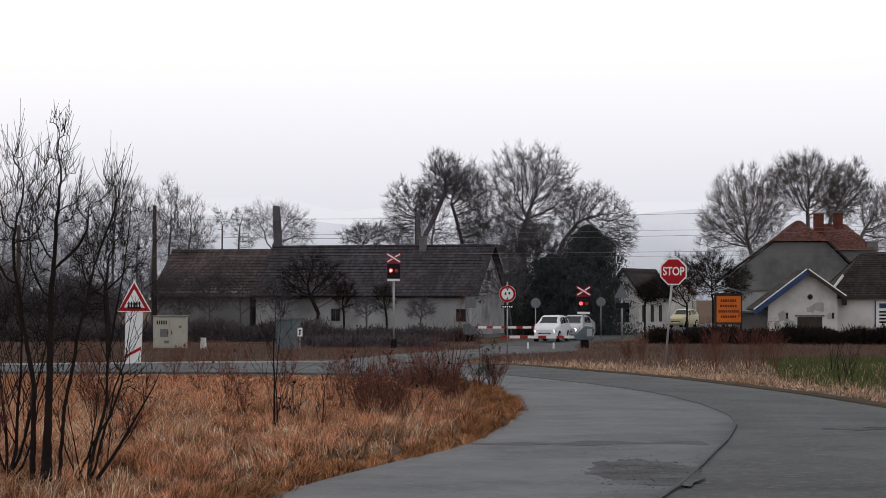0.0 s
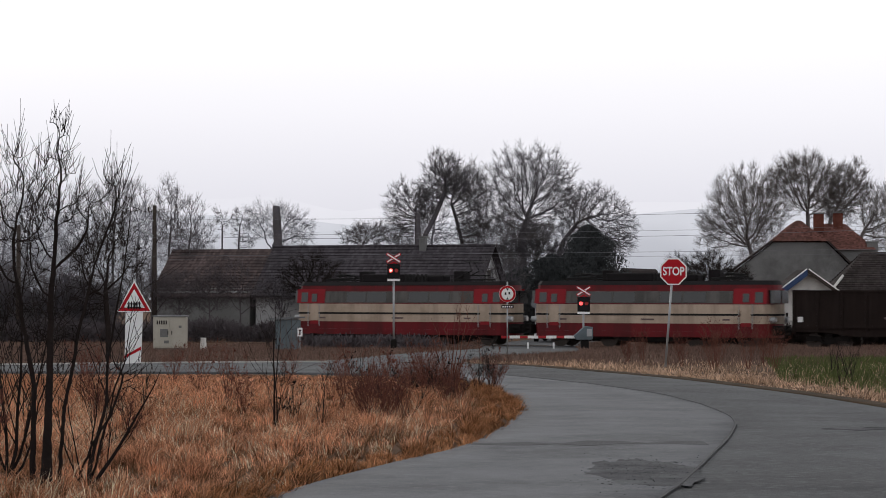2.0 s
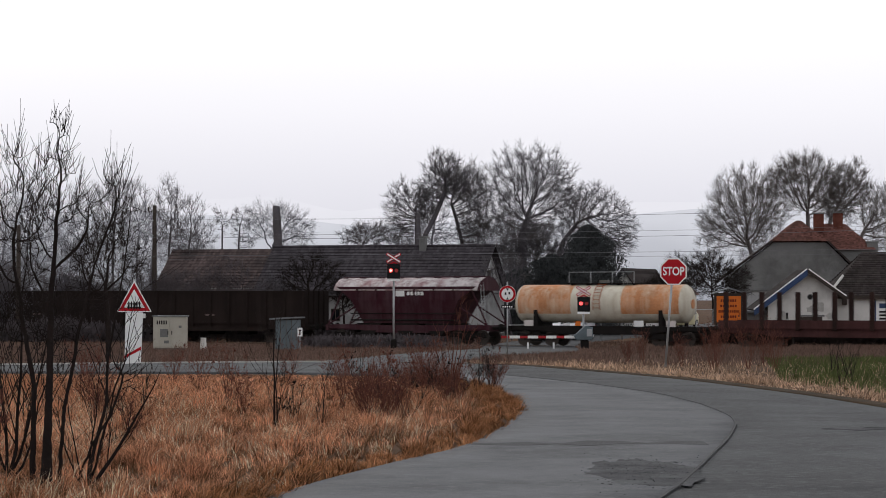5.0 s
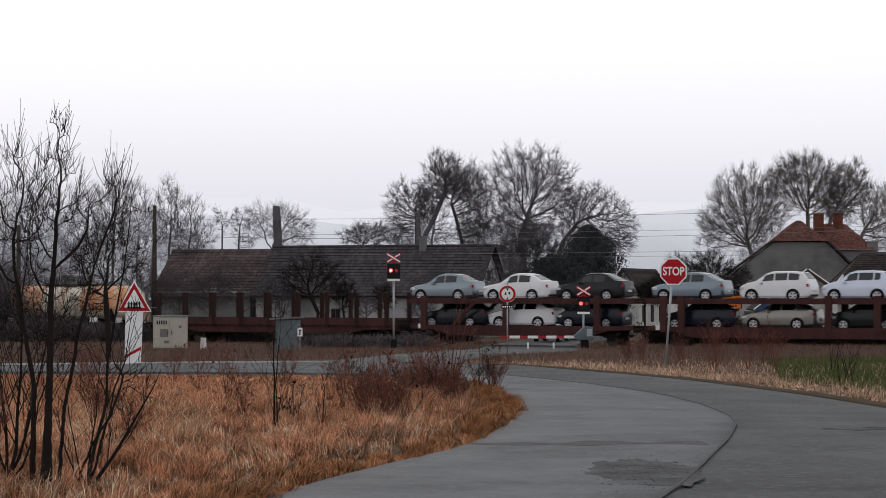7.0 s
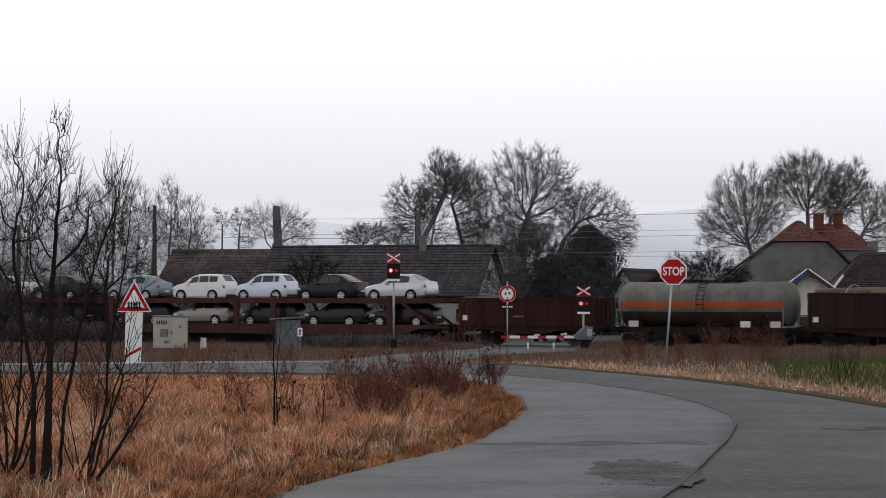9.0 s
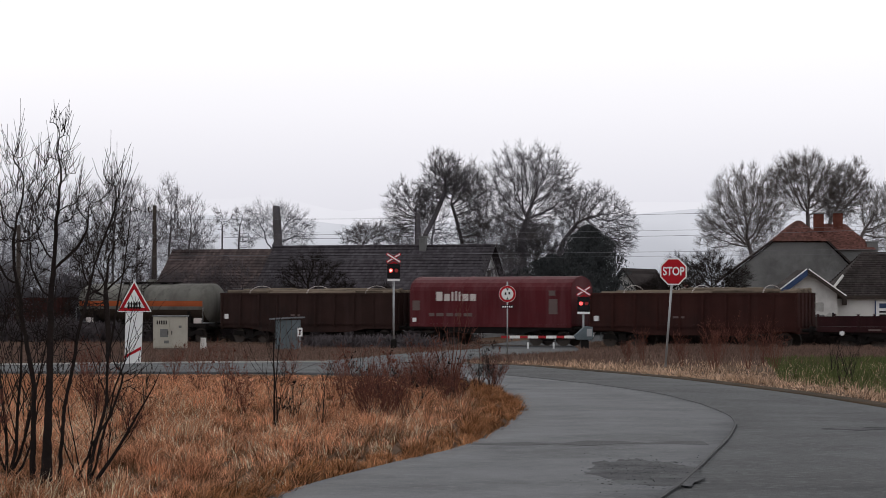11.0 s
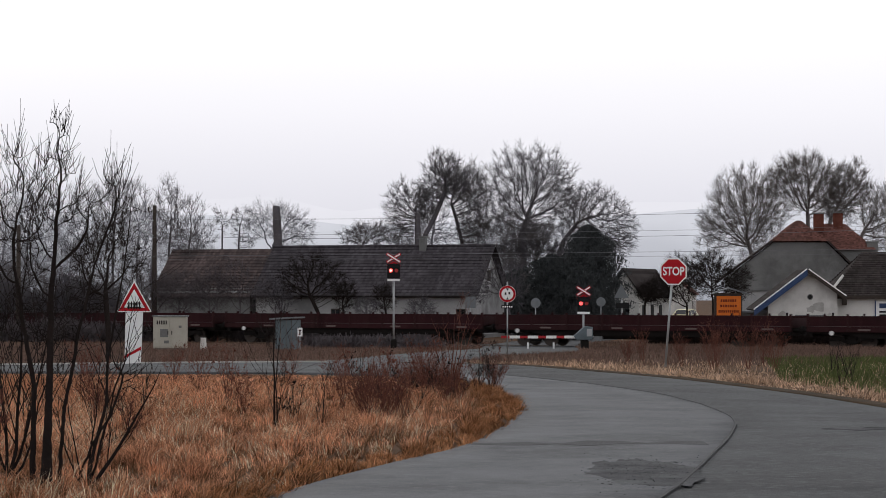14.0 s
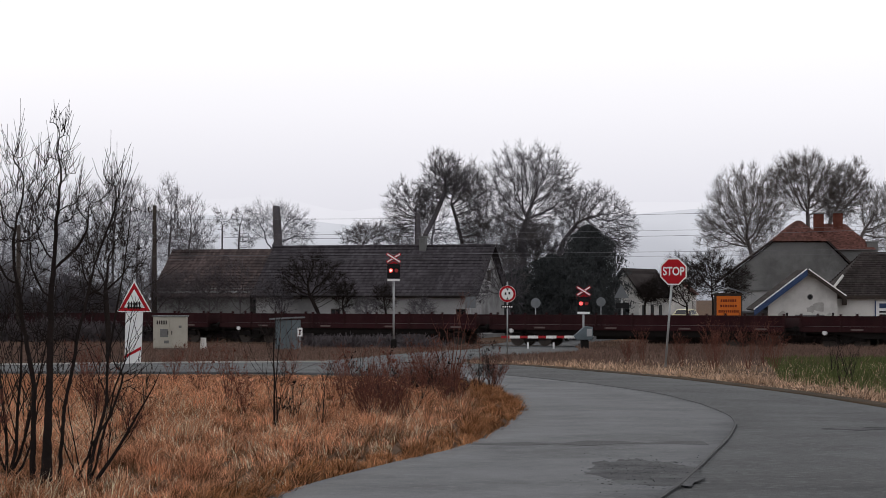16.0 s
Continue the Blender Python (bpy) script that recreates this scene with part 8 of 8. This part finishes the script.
def tank_wagon(L, xa, xb, r, zc, label, shell_m, kind):
    e = wagon("tank_wagon", label)
    underframe(e, L, M["under"], 1.05)

    def barrel(name, a, b, material, rr, parent, dome_a=False, dome_b=False, lab="", n=36, a0=0, a1=math.tau):
        bm = bmesh.new()
        prof = []
        if dome_a:
            prof += [(a - 0.42, 0.02), (a - 0.4, 0.35), (a - 0.3, 0.7), (a - 0.14, 0.92)]
        prof += [(a, 1.0), (b, 1.0)]
        if dome_b:
            prof += [(b + 0.14, 0.92), (b + 0.3, 0.7), (b + 0.4, 0.35), (b + 0.42, 0.02)]
        rings = [[(x, math.cos(t) * rr * f, zc + math.sin(t) * rr * f) for t in np.linspace(a0, a1, n + 1)[:(n if a1 - a0 > 6 else n + 1)]] for x, f in prof]
        loft(bm, rings, a1 - a0 > 6, a1 - a0 > 6)
        return part(name, bm, M[material], parent, lab, True)
    t = barrel("barrel", xa + 0.42, xb - 0.42, shell_m, r, e, True, True)
    if kind == "orange":
        barrel("orange_section", xa + 0.45, xa + 3.9, "tank_orange", r + 0.006, t, lab="faded orange section", a0=-0.55, a1=math.pi + 0.55)
        barrel("orange_section", xb - 4.1, xb - 0.45, "tank_orange", r + 0.006, t, lab="faded orange section", a0=-0.55, a1=math.pi + 0.55)
        bm = bmesh.new()
        cyl(bm, (xb - 0.02, 0, zc), (xb + 0.01, 0, zc), r * 0.25, n=20)
        part("end_plate", bm, M["tank_orange"], t)
    else:
        for s in (0, 1):
            barrel("stripe", xa + 0.45, xb - 0.45, "tank_stripe", r + 0.006, t, lab="orange stripe along the barrel", n=6, a0=(math.pi - 0.12 if s else -0.16), a1=(math.pi + 0.16 if s else 0.12))
        # the lower part of the barrel is a darker brown
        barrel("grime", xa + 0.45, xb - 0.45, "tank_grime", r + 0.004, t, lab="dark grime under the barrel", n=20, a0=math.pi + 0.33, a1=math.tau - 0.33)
    xm = (xa + xb) / 2
    # ladder, walkway, hatches
    bm = bmesh.new()
    for s in (-0.22, 0.22):
        pts = [(xm + s, -math.cos(t) * (r + 0.08), zc + math.sin(t) * (r + 0.08)) for t in np.linspace(-0.3, 1.45, 9)]
        for p, q in zip(pts, pts[1:]):
            cyl(bm, p, q, 0.022, n=5)
    for t in np.linspace(-0.2, 1.4, 9):
        cyl(bm, (xm - 0.22, -math.cos(t) * (r + 0.08), zc + math.sin(t) * (r + 0.08)), (xm + 0.22, -math.cos(t) * (r + 0.08), zc + math.sin(t) * (r + 0.08)), 0.016, n=5)
    part("ladder", bm, M["tank_stripe" if kind == "orange" else "under"], e)
    bm = bmesh.new()
    box(bm, xm - 2.2, xm + 2.2, -0.4, 0.4, zc + r + 0.06, zc + r + 0.1)
    for x in np.linspace(xm - 2.0, xm + 2.0, 5):
        box(bm, x - 0.04, x + 0.04, -0.3, 0.3, zc + r - 0.06, zc + r + 0.06)
    part("walkway", bm, M["under"], e)
    bm = bmesh.new()
    cyl(bm, (xm, 0.0, zc + r - 0.1), (xm, 0.0, zc + r + 0.28), 0.3, n=16)
    part("hatch", bm, M["tank_grey"], e)
    bm = bmesh.new()
    for x in (xm - 2.1, xm - 0.7, xm + 0.7, xm + 2.1):
        cyl(bm, (x, -0.42, zc + r + 0.08), (x, -0.42, zc + r + 0.75), 0.02, n=5)
    cyl(bm, (xm - 2.1, -0.42, zc + r + 0.75), (xm + 2.1, -0.42, zc + r + 0.75), 0.02, n=5)
    if kind == "orange":
        part("handrail", bm, M["steel_grey"], e)
    else:
        bm.free()
    for x in (xa + 1.6, xb - 1.6):
        bm = bmesh.new()
        prism(bm, [(-1.05, 1.15), (1.05, 1.15), (r * 0.95, zc - 0.2), (0.4, zc - r * 0.93), (-0.4, zc - r * 0.93), (-r * 0.95, zc - 0.2)], "x", x - 0.12, x + 0.12)
        part("saddle", bm, M["under"], e)
    for k, x in enumerate((xa + 0.9, xm + 2.4, xb - 1.2)):
        boxpart("label_plate", (x, x + 0.6, -1.16, -1.13, 1.2, 1.55), M["plate" if k == 1 else "letter"], e)
    if kind == "orange":
        boxpart("hazard_plate", (xm - 1.3, xm - 0.95, -1.3, -1.27, 1.22, 1.5), M["board_orange"], e)
    if L > 12.4:
        bogie(e, 2.4), bogie(e, L - 2.4)
    else:
        bogie(e, 2.2), bogie(e, L - 2.2)
    buffers(e, L)
    for x in (0.7, L - 0.8):
        bm = bmesh.new()
        box(bm, x, x + 0.08, -1.35, 1.35, 1.2, 1.28)
        for s in (-1.3, 1.3):
            cyl(bm, (x, s, 1.2), (x, s, 2.2), 0.02, n=5)
        cyl(bm, (x, -1.3, 2.2), (x, 1.3, 2.2), 0.02, n=5)
        part("end_rail", bm, M["steel_grey"], e)
    return e


def hopper():
    L = 12.6
    e = wagon("hopper_wagon", "maroon hopper wagon with a lime-dusted curved top")
    underframe(e, L, M["hopper_red"], 1.2)
    hw = 1.45
    bm = bmesh.new()
    loft(bm, [[(1.4, s * hw, 3.55), (11.2, s * hw, 3.55), (10.0, s * hw, 2.75), (9.2, s * 1.2, 1.3), (3.2, s * 1.2, 1.3), (2.4, s * hw, 2.75)] for s in (-1, 1)])
    b = part("body", bm, M["hopper_red"], e, "maroon sloping hopper body")
    # end slopes
    bm = bmesh.new()
    rings = []
    for t in np.linspace(0.18, math.pi - 0.18, 14):
        rings.append((math.cos(t) * -1.5, 3.15 + math.sin(t) * 0.98))
    prism(bm, rings + [(1.44, 3.3), (-1.44, 3.3)], "x", 1.2, 11.3)
    part("curved_top", bm, M["hopper_top"], e, "whitish dusted curved lid", True)
    for x in (1.17, 11.3):
        bm = bmesh.new()
        prism(bm, rings + [(1.44, 3.3), (-1.44, 3.3)], "x", x, x + 0.03)
        part("end_plate", bm, M["hopper_red"], e)
    bm = bmesh.new()
    box(bm, 1.2, 11.3, -0.3, 0.3, 4.12, 4.17)
    for k in range(8):
        x = 1.6 + k * 1.32
        box(bm, x, x + 0.06, -1.2, 1.2, 4.06, 4.1)
    part("roof_walkway", bm, M["hopper_red"], e)
    for k in range(6):
        x = 2.9 + k * 1.35
        for s in (-1, 1):
            bm = bmesh.new()
            loft(bm, [[(x - 0.05, s * (hw - 0.02), 3.4), (x + 0.05, s * (hw - 0.02), 3.4), (x + 0.05, s * (hw + 0.06), 3.4), (x - 0.05, s * (hw + 0.06), 3.4)], [(x - 0.05, s * (hw - 0.02), 2.75), (x + 0.05, s * (hw - 0.02), 2.75), (x + 0.05, s * (hw + 0.06), 2.75), (x - 0.05, s * (hw + 0.06), 2.75)]])
            part("rib", bm, M["hopper_red"], b)
    # plain block and bars in place of the operator's mark
    boxpart("mark_block", (5.6, 6.25, -1.475, -1.455, 2.95, 3.3), M["plate"], b, "white square mark")
    for k in range(5):
        boxpart("mark_bar", (6.45 + k * 0.24, 6.62 + k * 0.24, -1.475, -1.455, 3.02, 3.24), M["plate"], b)
    for s in (-1.3, 1.3):
        for x0, x1, z1 in ((0.7, 1.8, 3.4), (11.9, 10.8, 3.4), (0.7, 2.6, 2.3), (11.9, 10.0, 2.3)):
            bm = bmesh.new()
            cyl(bm, (x0, s, 1.2), (x1, s, z1), 0.05, n=6)
            part("end_strut", bm, M["hopper_red"], e)
    for x in (3.6, 6.2, 8.4):
        bm = bmesh.new()
        loft(bm, [[(x - 0.9, -1.2, 1.3), (x + 0.9, -1.2, 1.3), (x + 0.9, 1.2, 1.3), (x - 0.9, 1.2, 1.3)], [(x - 0.35, -1.3, 0.55), (x + 0.35, -1.3, 0.55), (x + 0.35, 1.3, 0.55), (x - 0.35, 1.3, 0.55)]])
        part("discharge_chute", bm, M["under"], e)
    bm = bmesh.new()
    cyl(bm, (2.4, -1.4, 1.5), (10.2, -1.4, 1.5), 0.05, n=6), cyl(bm, (2.4, -1.42, 1.9), (10.2, -1.42, 1.9), 0.03, n=6)
    part("operating_rod", bm, M["under"], e)
    bm = bmesh.new()
    for s in (-0.2, 0.2):
        cyl(bm, (11.5, s - 0.9, 1.2), (11.3, s - 0.9, 4.0), 0.02, n=5)
    for z in np.linspace(1.4, 3.9, 9):
        cyl(bm, (11.5 - 0.2 * (z - 1.2) / 2.8, -1.1, z), (11.5 - 0.2 * (z - 1.2) / 2.8, -0.7, z), 0.015, n=5)
    part("ladder", bm, M["steel_grey"], e)
    bogie(e, 2.2), bogie(e, L - 2.2)
    buffers(e, L)
    return e


def stake_wagon():
    L = 19.3
    e = wagon("stake_wagon", "empty flat wagon with upright steel stakes")
    underframe(e, L, M["carrier"], 1.3, 0.8, 1.25)
    boxpart("deck", (0.5, L - 0.5, -1.4, 1.4, 1.2, 1.3), M["carrier"], e)
    for k in range(9):
        x = 0.95 + k * 2.14
        for s in (-1.42, 1.42):
            bm = bmesh.new()
            bbox(bm, x - 0.13, x + 0.13, s - 0.1, s + 0.1, 1.05, 3.2, 0.02)
            part("stake", bm, M["eas_brown"], e)
        boxpart("bolster", (x - 0.15, x + 0.15, -1.4, 1.4, 1.3, 1.5), M["eas_brown"], e)
    for s in (-1.45, 1.45):
        boxpart("side_sill", (0.5, L - 0.5, s - 0.04, s + 0.04, 1.15, 1.6), M["carrier"], e)
    bogie(e, 2.8), bogie(e, L - 2.8)
    buffers(e, L)
    return e


def carrier_unit(L, posts, braces, label):
    """Two-deck car carrier."""
    e = wagon("car_carrier_wagon", label)
    m = M["carrier"]
    for s in (-1.42, 1.42):
        bm = bmesh.new()
        prism(bm, [(0.4, 1.0), (2.0, 0.95), (3.2, 0.6), (L - 3.2, 0.6), (L - 2.0, 0.95), (L - 0.4, 1.0), (L - 0.4, 1.22), (0.4, 1.22)], "y", s - 0.05, s + 0.05)
        part("lower_sill", bm, m, e)
        boxpart("upper_beam", (0.3, L - 0.3, s - 0.05, s + 0.05, 2.52, 2.84), m, e)
        bm = bmesh.new()
        for k in range(int(L / 1.3)):
            box(bm, 0.9 + k * 1.3, 0.98 + k * 1.3, s - 0.07, s + 0.07, 2.5, 2.86)
        part("beam_rib", bm, m, e)
        for x in posts:
            bm = bmesh.new()
            bbox(bm, x - 0.2, x + 0.2, s - 0.1, s + 0.1, 0.9, 3.0, 0.02)
            part("post", bm, m, e)
        for xa, xb in braces:
            bm = bmesh.new()
            prism(bm, [(xa - 0.12, 2.7), (xa + 0.18, 2.7), (xb + 0.15, 1.1), (xb - 0.15, 1.1)], "y", s - 0.05, s + 0.05)
            part("brace", bm, m, e)
    boxpart("lower_deck", (0.4, L - 0.4, -1.35, 1.35, 0.98, 1.04), M["under"], e)
    boxpart("upper_deck", (0.3, L - 0.3, -1.36, 1.36, 2.6, 2.66), m, e)
    boxpart("label_plate", (0.95, 1.35, -1.5, -1.48, 1.02, 1.3), M["plate"], e)
    axle(e, 2.0, 0.38), axle(e, L - 2.0, 0.38)
    buffers(e, L, 0.95)
    return e


def hood_wagon():
    L = 12.0
    e = wagon("hood_wagon", "faded red wagon with a rounded telescopic hood")
    underframe(e, L, M["under"])
    pts = [(-1.45, 1.15), (-1.47, 3.3)] + [(-math.cos(t) * 1.47, 3.3 + math.sin(t) * 0.85) for t in np.linspace(0.25, math.pi - 0.25, 9)] + [(1.47, 3.3), (1.45, 1.15)]
    bm = bmesh.new()
    prism(bm, pts, "x", 0.55, L - 0.55)
    h = part("hood", bm, M["hood_red"], e, "faded red rounded hood with pale lettering")
    for x in (0.6, 4.1, 7.9, L - 0.75):
        bm = bmesh.new()
        big = [(y * 1.015, 3.0 + (z - 3.0) * 1.015) for y, z in pts]
        prism(bm, big, "x", x, x + 0.14)
        part("hoop", bm, M["hood_red"], h)
    boxpart("bottom_rail", (0.55, L - 0.55, -1.52, -1.47, 1.12, 1.3), M["hood_red"], h)
    # plain bars in place of the operator's name
    for x, w, hh in ((2.4, 0.42, 0.55), (2.95, 0.38, 0.42), (3.45, 0.13, 0.55), (3.7, 0.13, 0.6), (3.95, 0.13, 0.55), (4.2, 0.4, 0.42), (4.72, 0.4, 0.42)):
        boxpart("mark_bar", (x, x + w, -1.5, -1.475, 2.68, 2.68 + hh), M["letter"], h)
    for x, w in ((1.9, 0.35), (2.4, 0.5), (3.1, 0.45), (3.7, 0.4), (4.3, 0.55)):
        boxpart("stencil", (x, x + w, -1.49, -1.475, 1.75, 1.95), M["letter_dim"], h)
    for x, z, w, hh in ((0.75, 2.1, 0.5, 0.6), (10.0, 1.9, 0.55, 0.9), (10.0, 3.0, 0.4, 0.3)):
        boxpart("data_panel", (x, x + w, -1.49, -1.475, z, z + hh), M["letter_dim"], h)
    boxpart("label_plate", (0.75, 1.0, -1.5, -1.475, 1.4, 1.65), M["plate"], h)
    bogie(e, 2.3), bogie(e, L - 2.3)
    buffers(e, L)
    return e


def flat_wagon():
    L = 19.5
    e = wagon("flat_wagon", "long maroon flat wagon with low drop sides")
    underframe(e, L, M["under"], 1.2, 0.75, 1.25)
    boxpart("deck", (0.45, L - 0.45, -1.38, 1.38, 1.2, 1.28), M["flat_red"], e)
    for s in (-1.42, 1.42):
        boxpart("sole_bar", (0.45, L - 0.45, s - 0.05, s + 0.05, 0.98, 1.26), M["flat_red"], e)
        n = 8
        w = (L - 1.0) / n
        for k in range(n):
            xa = 0.5 + k * w
            f = boxpart("drop_side", (xa + 0.03, xa + w - 0.03, s - 0.03, s + 0.03, 1.3, 1.85), M["flat_red"], e)
            bm = bmesh.new()
            for j in range(3):
                box(bm, xa + 0.03, xa + w - 0.03, s - 0.045, s + 0.045, 1.42 + j * 0.17, 1.46 + j * 0.17)
            part("corrugation", bm, M["flat_red"], f)
            if k % 2:
                boxpart("stencil", (xa + 0.6, xa + 1.3, min(s, s * 1.037), max(s, s * 1.037), 1.06, 1.16), M["letter_dim"], f)
        st = boxpart("side_stake", (0.45, 0.55, s - 0.08, s + 0.08, 1.0, 1.98), M["flat_red"], e, r=0.01)
        for k in range(1, n + 1):
            share("side_stake", st, e, Matrix.Translation((k * w, 0, 0)))
    for x in (0.42, L - 0.5):
        boxpart("end_flap", (x, x + 0.08, -1.36, 1.36, 1.28, 1.75), M["flat_red"], e)
    bm = bmesh.new()
    cyl(bm, (1.9, -1.5, 0.92), (1.9, -1.44, 0.92), 0.13, n=12)
    part("release_handle_plate", bm, M["plate"], e, "small white round plate")
    bm = bmesh.new()
    box(bm, 7.2, 12.3, -0.9, 0.9, 0.45, 0.8)
    part("brake_gear", bm, M["under"], e)
    bogie(e, 2.9), bogie(e, L - 2.9)
    buffers(e, L)
    return e


# make-up of the train: (thing, metres behind the front of the train, height above the rail, offset across)
TRAIN = [(locomotive("red and cream electric locomotive, leading", True), -0.55, 0, 0), (locomotive("red and cream electric locomotive, coupled second"), 16.1, 0, 0)]
TRAIN += [(open_wagon(14.04, 3.3, "eas_dark", "dark sooty high-sided open wagon"), 32.5, 0, 0), (open_wagon(14.04, 3.3, "eas_dark", "dark sooty high-sided open wagon"), 46.6, 0, 0)]
TRAIN += [(hopper(), 61.0, 0, 0), (tank_wagon(13.5, 0.75, 12.0, 1.12, 2.52, "cream tank wagon with faded orange sections", "tank_white", "orange"), 73.65, 0, 0), (stake_wagon(), 87.3, 0, 0)]
TRAIN += [(carrier_unit(15.6, (1.3, 6.9, 12.9), ((4.9, 3.2),), "rust-red two-deck car carrier, front unit"), 106.7, 0, 0)]
TRAIN += [(carrier_unit(26.6, (1.4, 2.5, 11.3, 14.1, 22.6), ((23.2, 25.6),), "rust-red two-deck car carrier, rear unit"), 122.4, 0, 0)]
TRAIN += [(open_wagon(10.2, 2.85, "eas_red", "short red-brown open wagon", bogies=False), 149.2, 0, 0)]
TRAIN += [(tank_wagon(11.7, 0.5, 11.3, 1.28, 2.5, "dirty grey tank wagon with an orange stripe", "tank_grey", "stripe"), 159.5, 0, 0)]
TRAIN += [(open_wagon(14.04, 3.15, "eas_brown", "brown open wagon loaded with logs", True, 3), 171.3, 0, 0), (hood_wagon(), 185.3, 0, 0), (open_wagon(14.04, 3.15, "eas_red", "red-brown open wagon loaded with logs", True, 4), 197.3, 0, 0)]
flat = flat_wagon()
TRAIN += [(flat, 211.4, 0, 0)]
for k in range(1, 6):
    TRAIN.append((copy_thing(flat, pose(0, 0, 0)), 211.4 + 19.5 * k, 0, 0))
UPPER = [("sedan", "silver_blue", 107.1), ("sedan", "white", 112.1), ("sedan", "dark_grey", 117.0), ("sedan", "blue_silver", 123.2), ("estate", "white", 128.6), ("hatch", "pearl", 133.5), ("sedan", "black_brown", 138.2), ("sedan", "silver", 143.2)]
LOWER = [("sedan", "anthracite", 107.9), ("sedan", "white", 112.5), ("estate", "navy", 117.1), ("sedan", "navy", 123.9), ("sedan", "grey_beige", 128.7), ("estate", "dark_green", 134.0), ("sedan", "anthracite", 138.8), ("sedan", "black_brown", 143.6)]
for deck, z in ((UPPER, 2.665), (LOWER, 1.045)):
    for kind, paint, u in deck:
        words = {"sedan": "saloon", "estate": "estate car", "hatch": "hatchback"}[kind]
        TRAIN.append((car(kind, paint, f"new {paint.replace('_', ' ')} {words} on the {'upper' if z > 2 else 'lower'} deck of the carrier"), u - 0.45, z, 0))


def motions():
    """The train runs from right to left, about 71 km/h; alternating 0.2 m shifts fit the camera's view."""
    times = [k * 0.5 for k in range(33)]
    for ob, behind, z, across in TRAIN:
        rows = []
        for t in times:
            run = 19.7 * t - 29.55 + (0.2 if t == int(t) else -0.2)
            x, y = track(behind - run, across)
            rows.append((t, pose(x, y, RAIL_Z + z, 0, 0, -TURN)))
        walk(ob, rows)


motions()
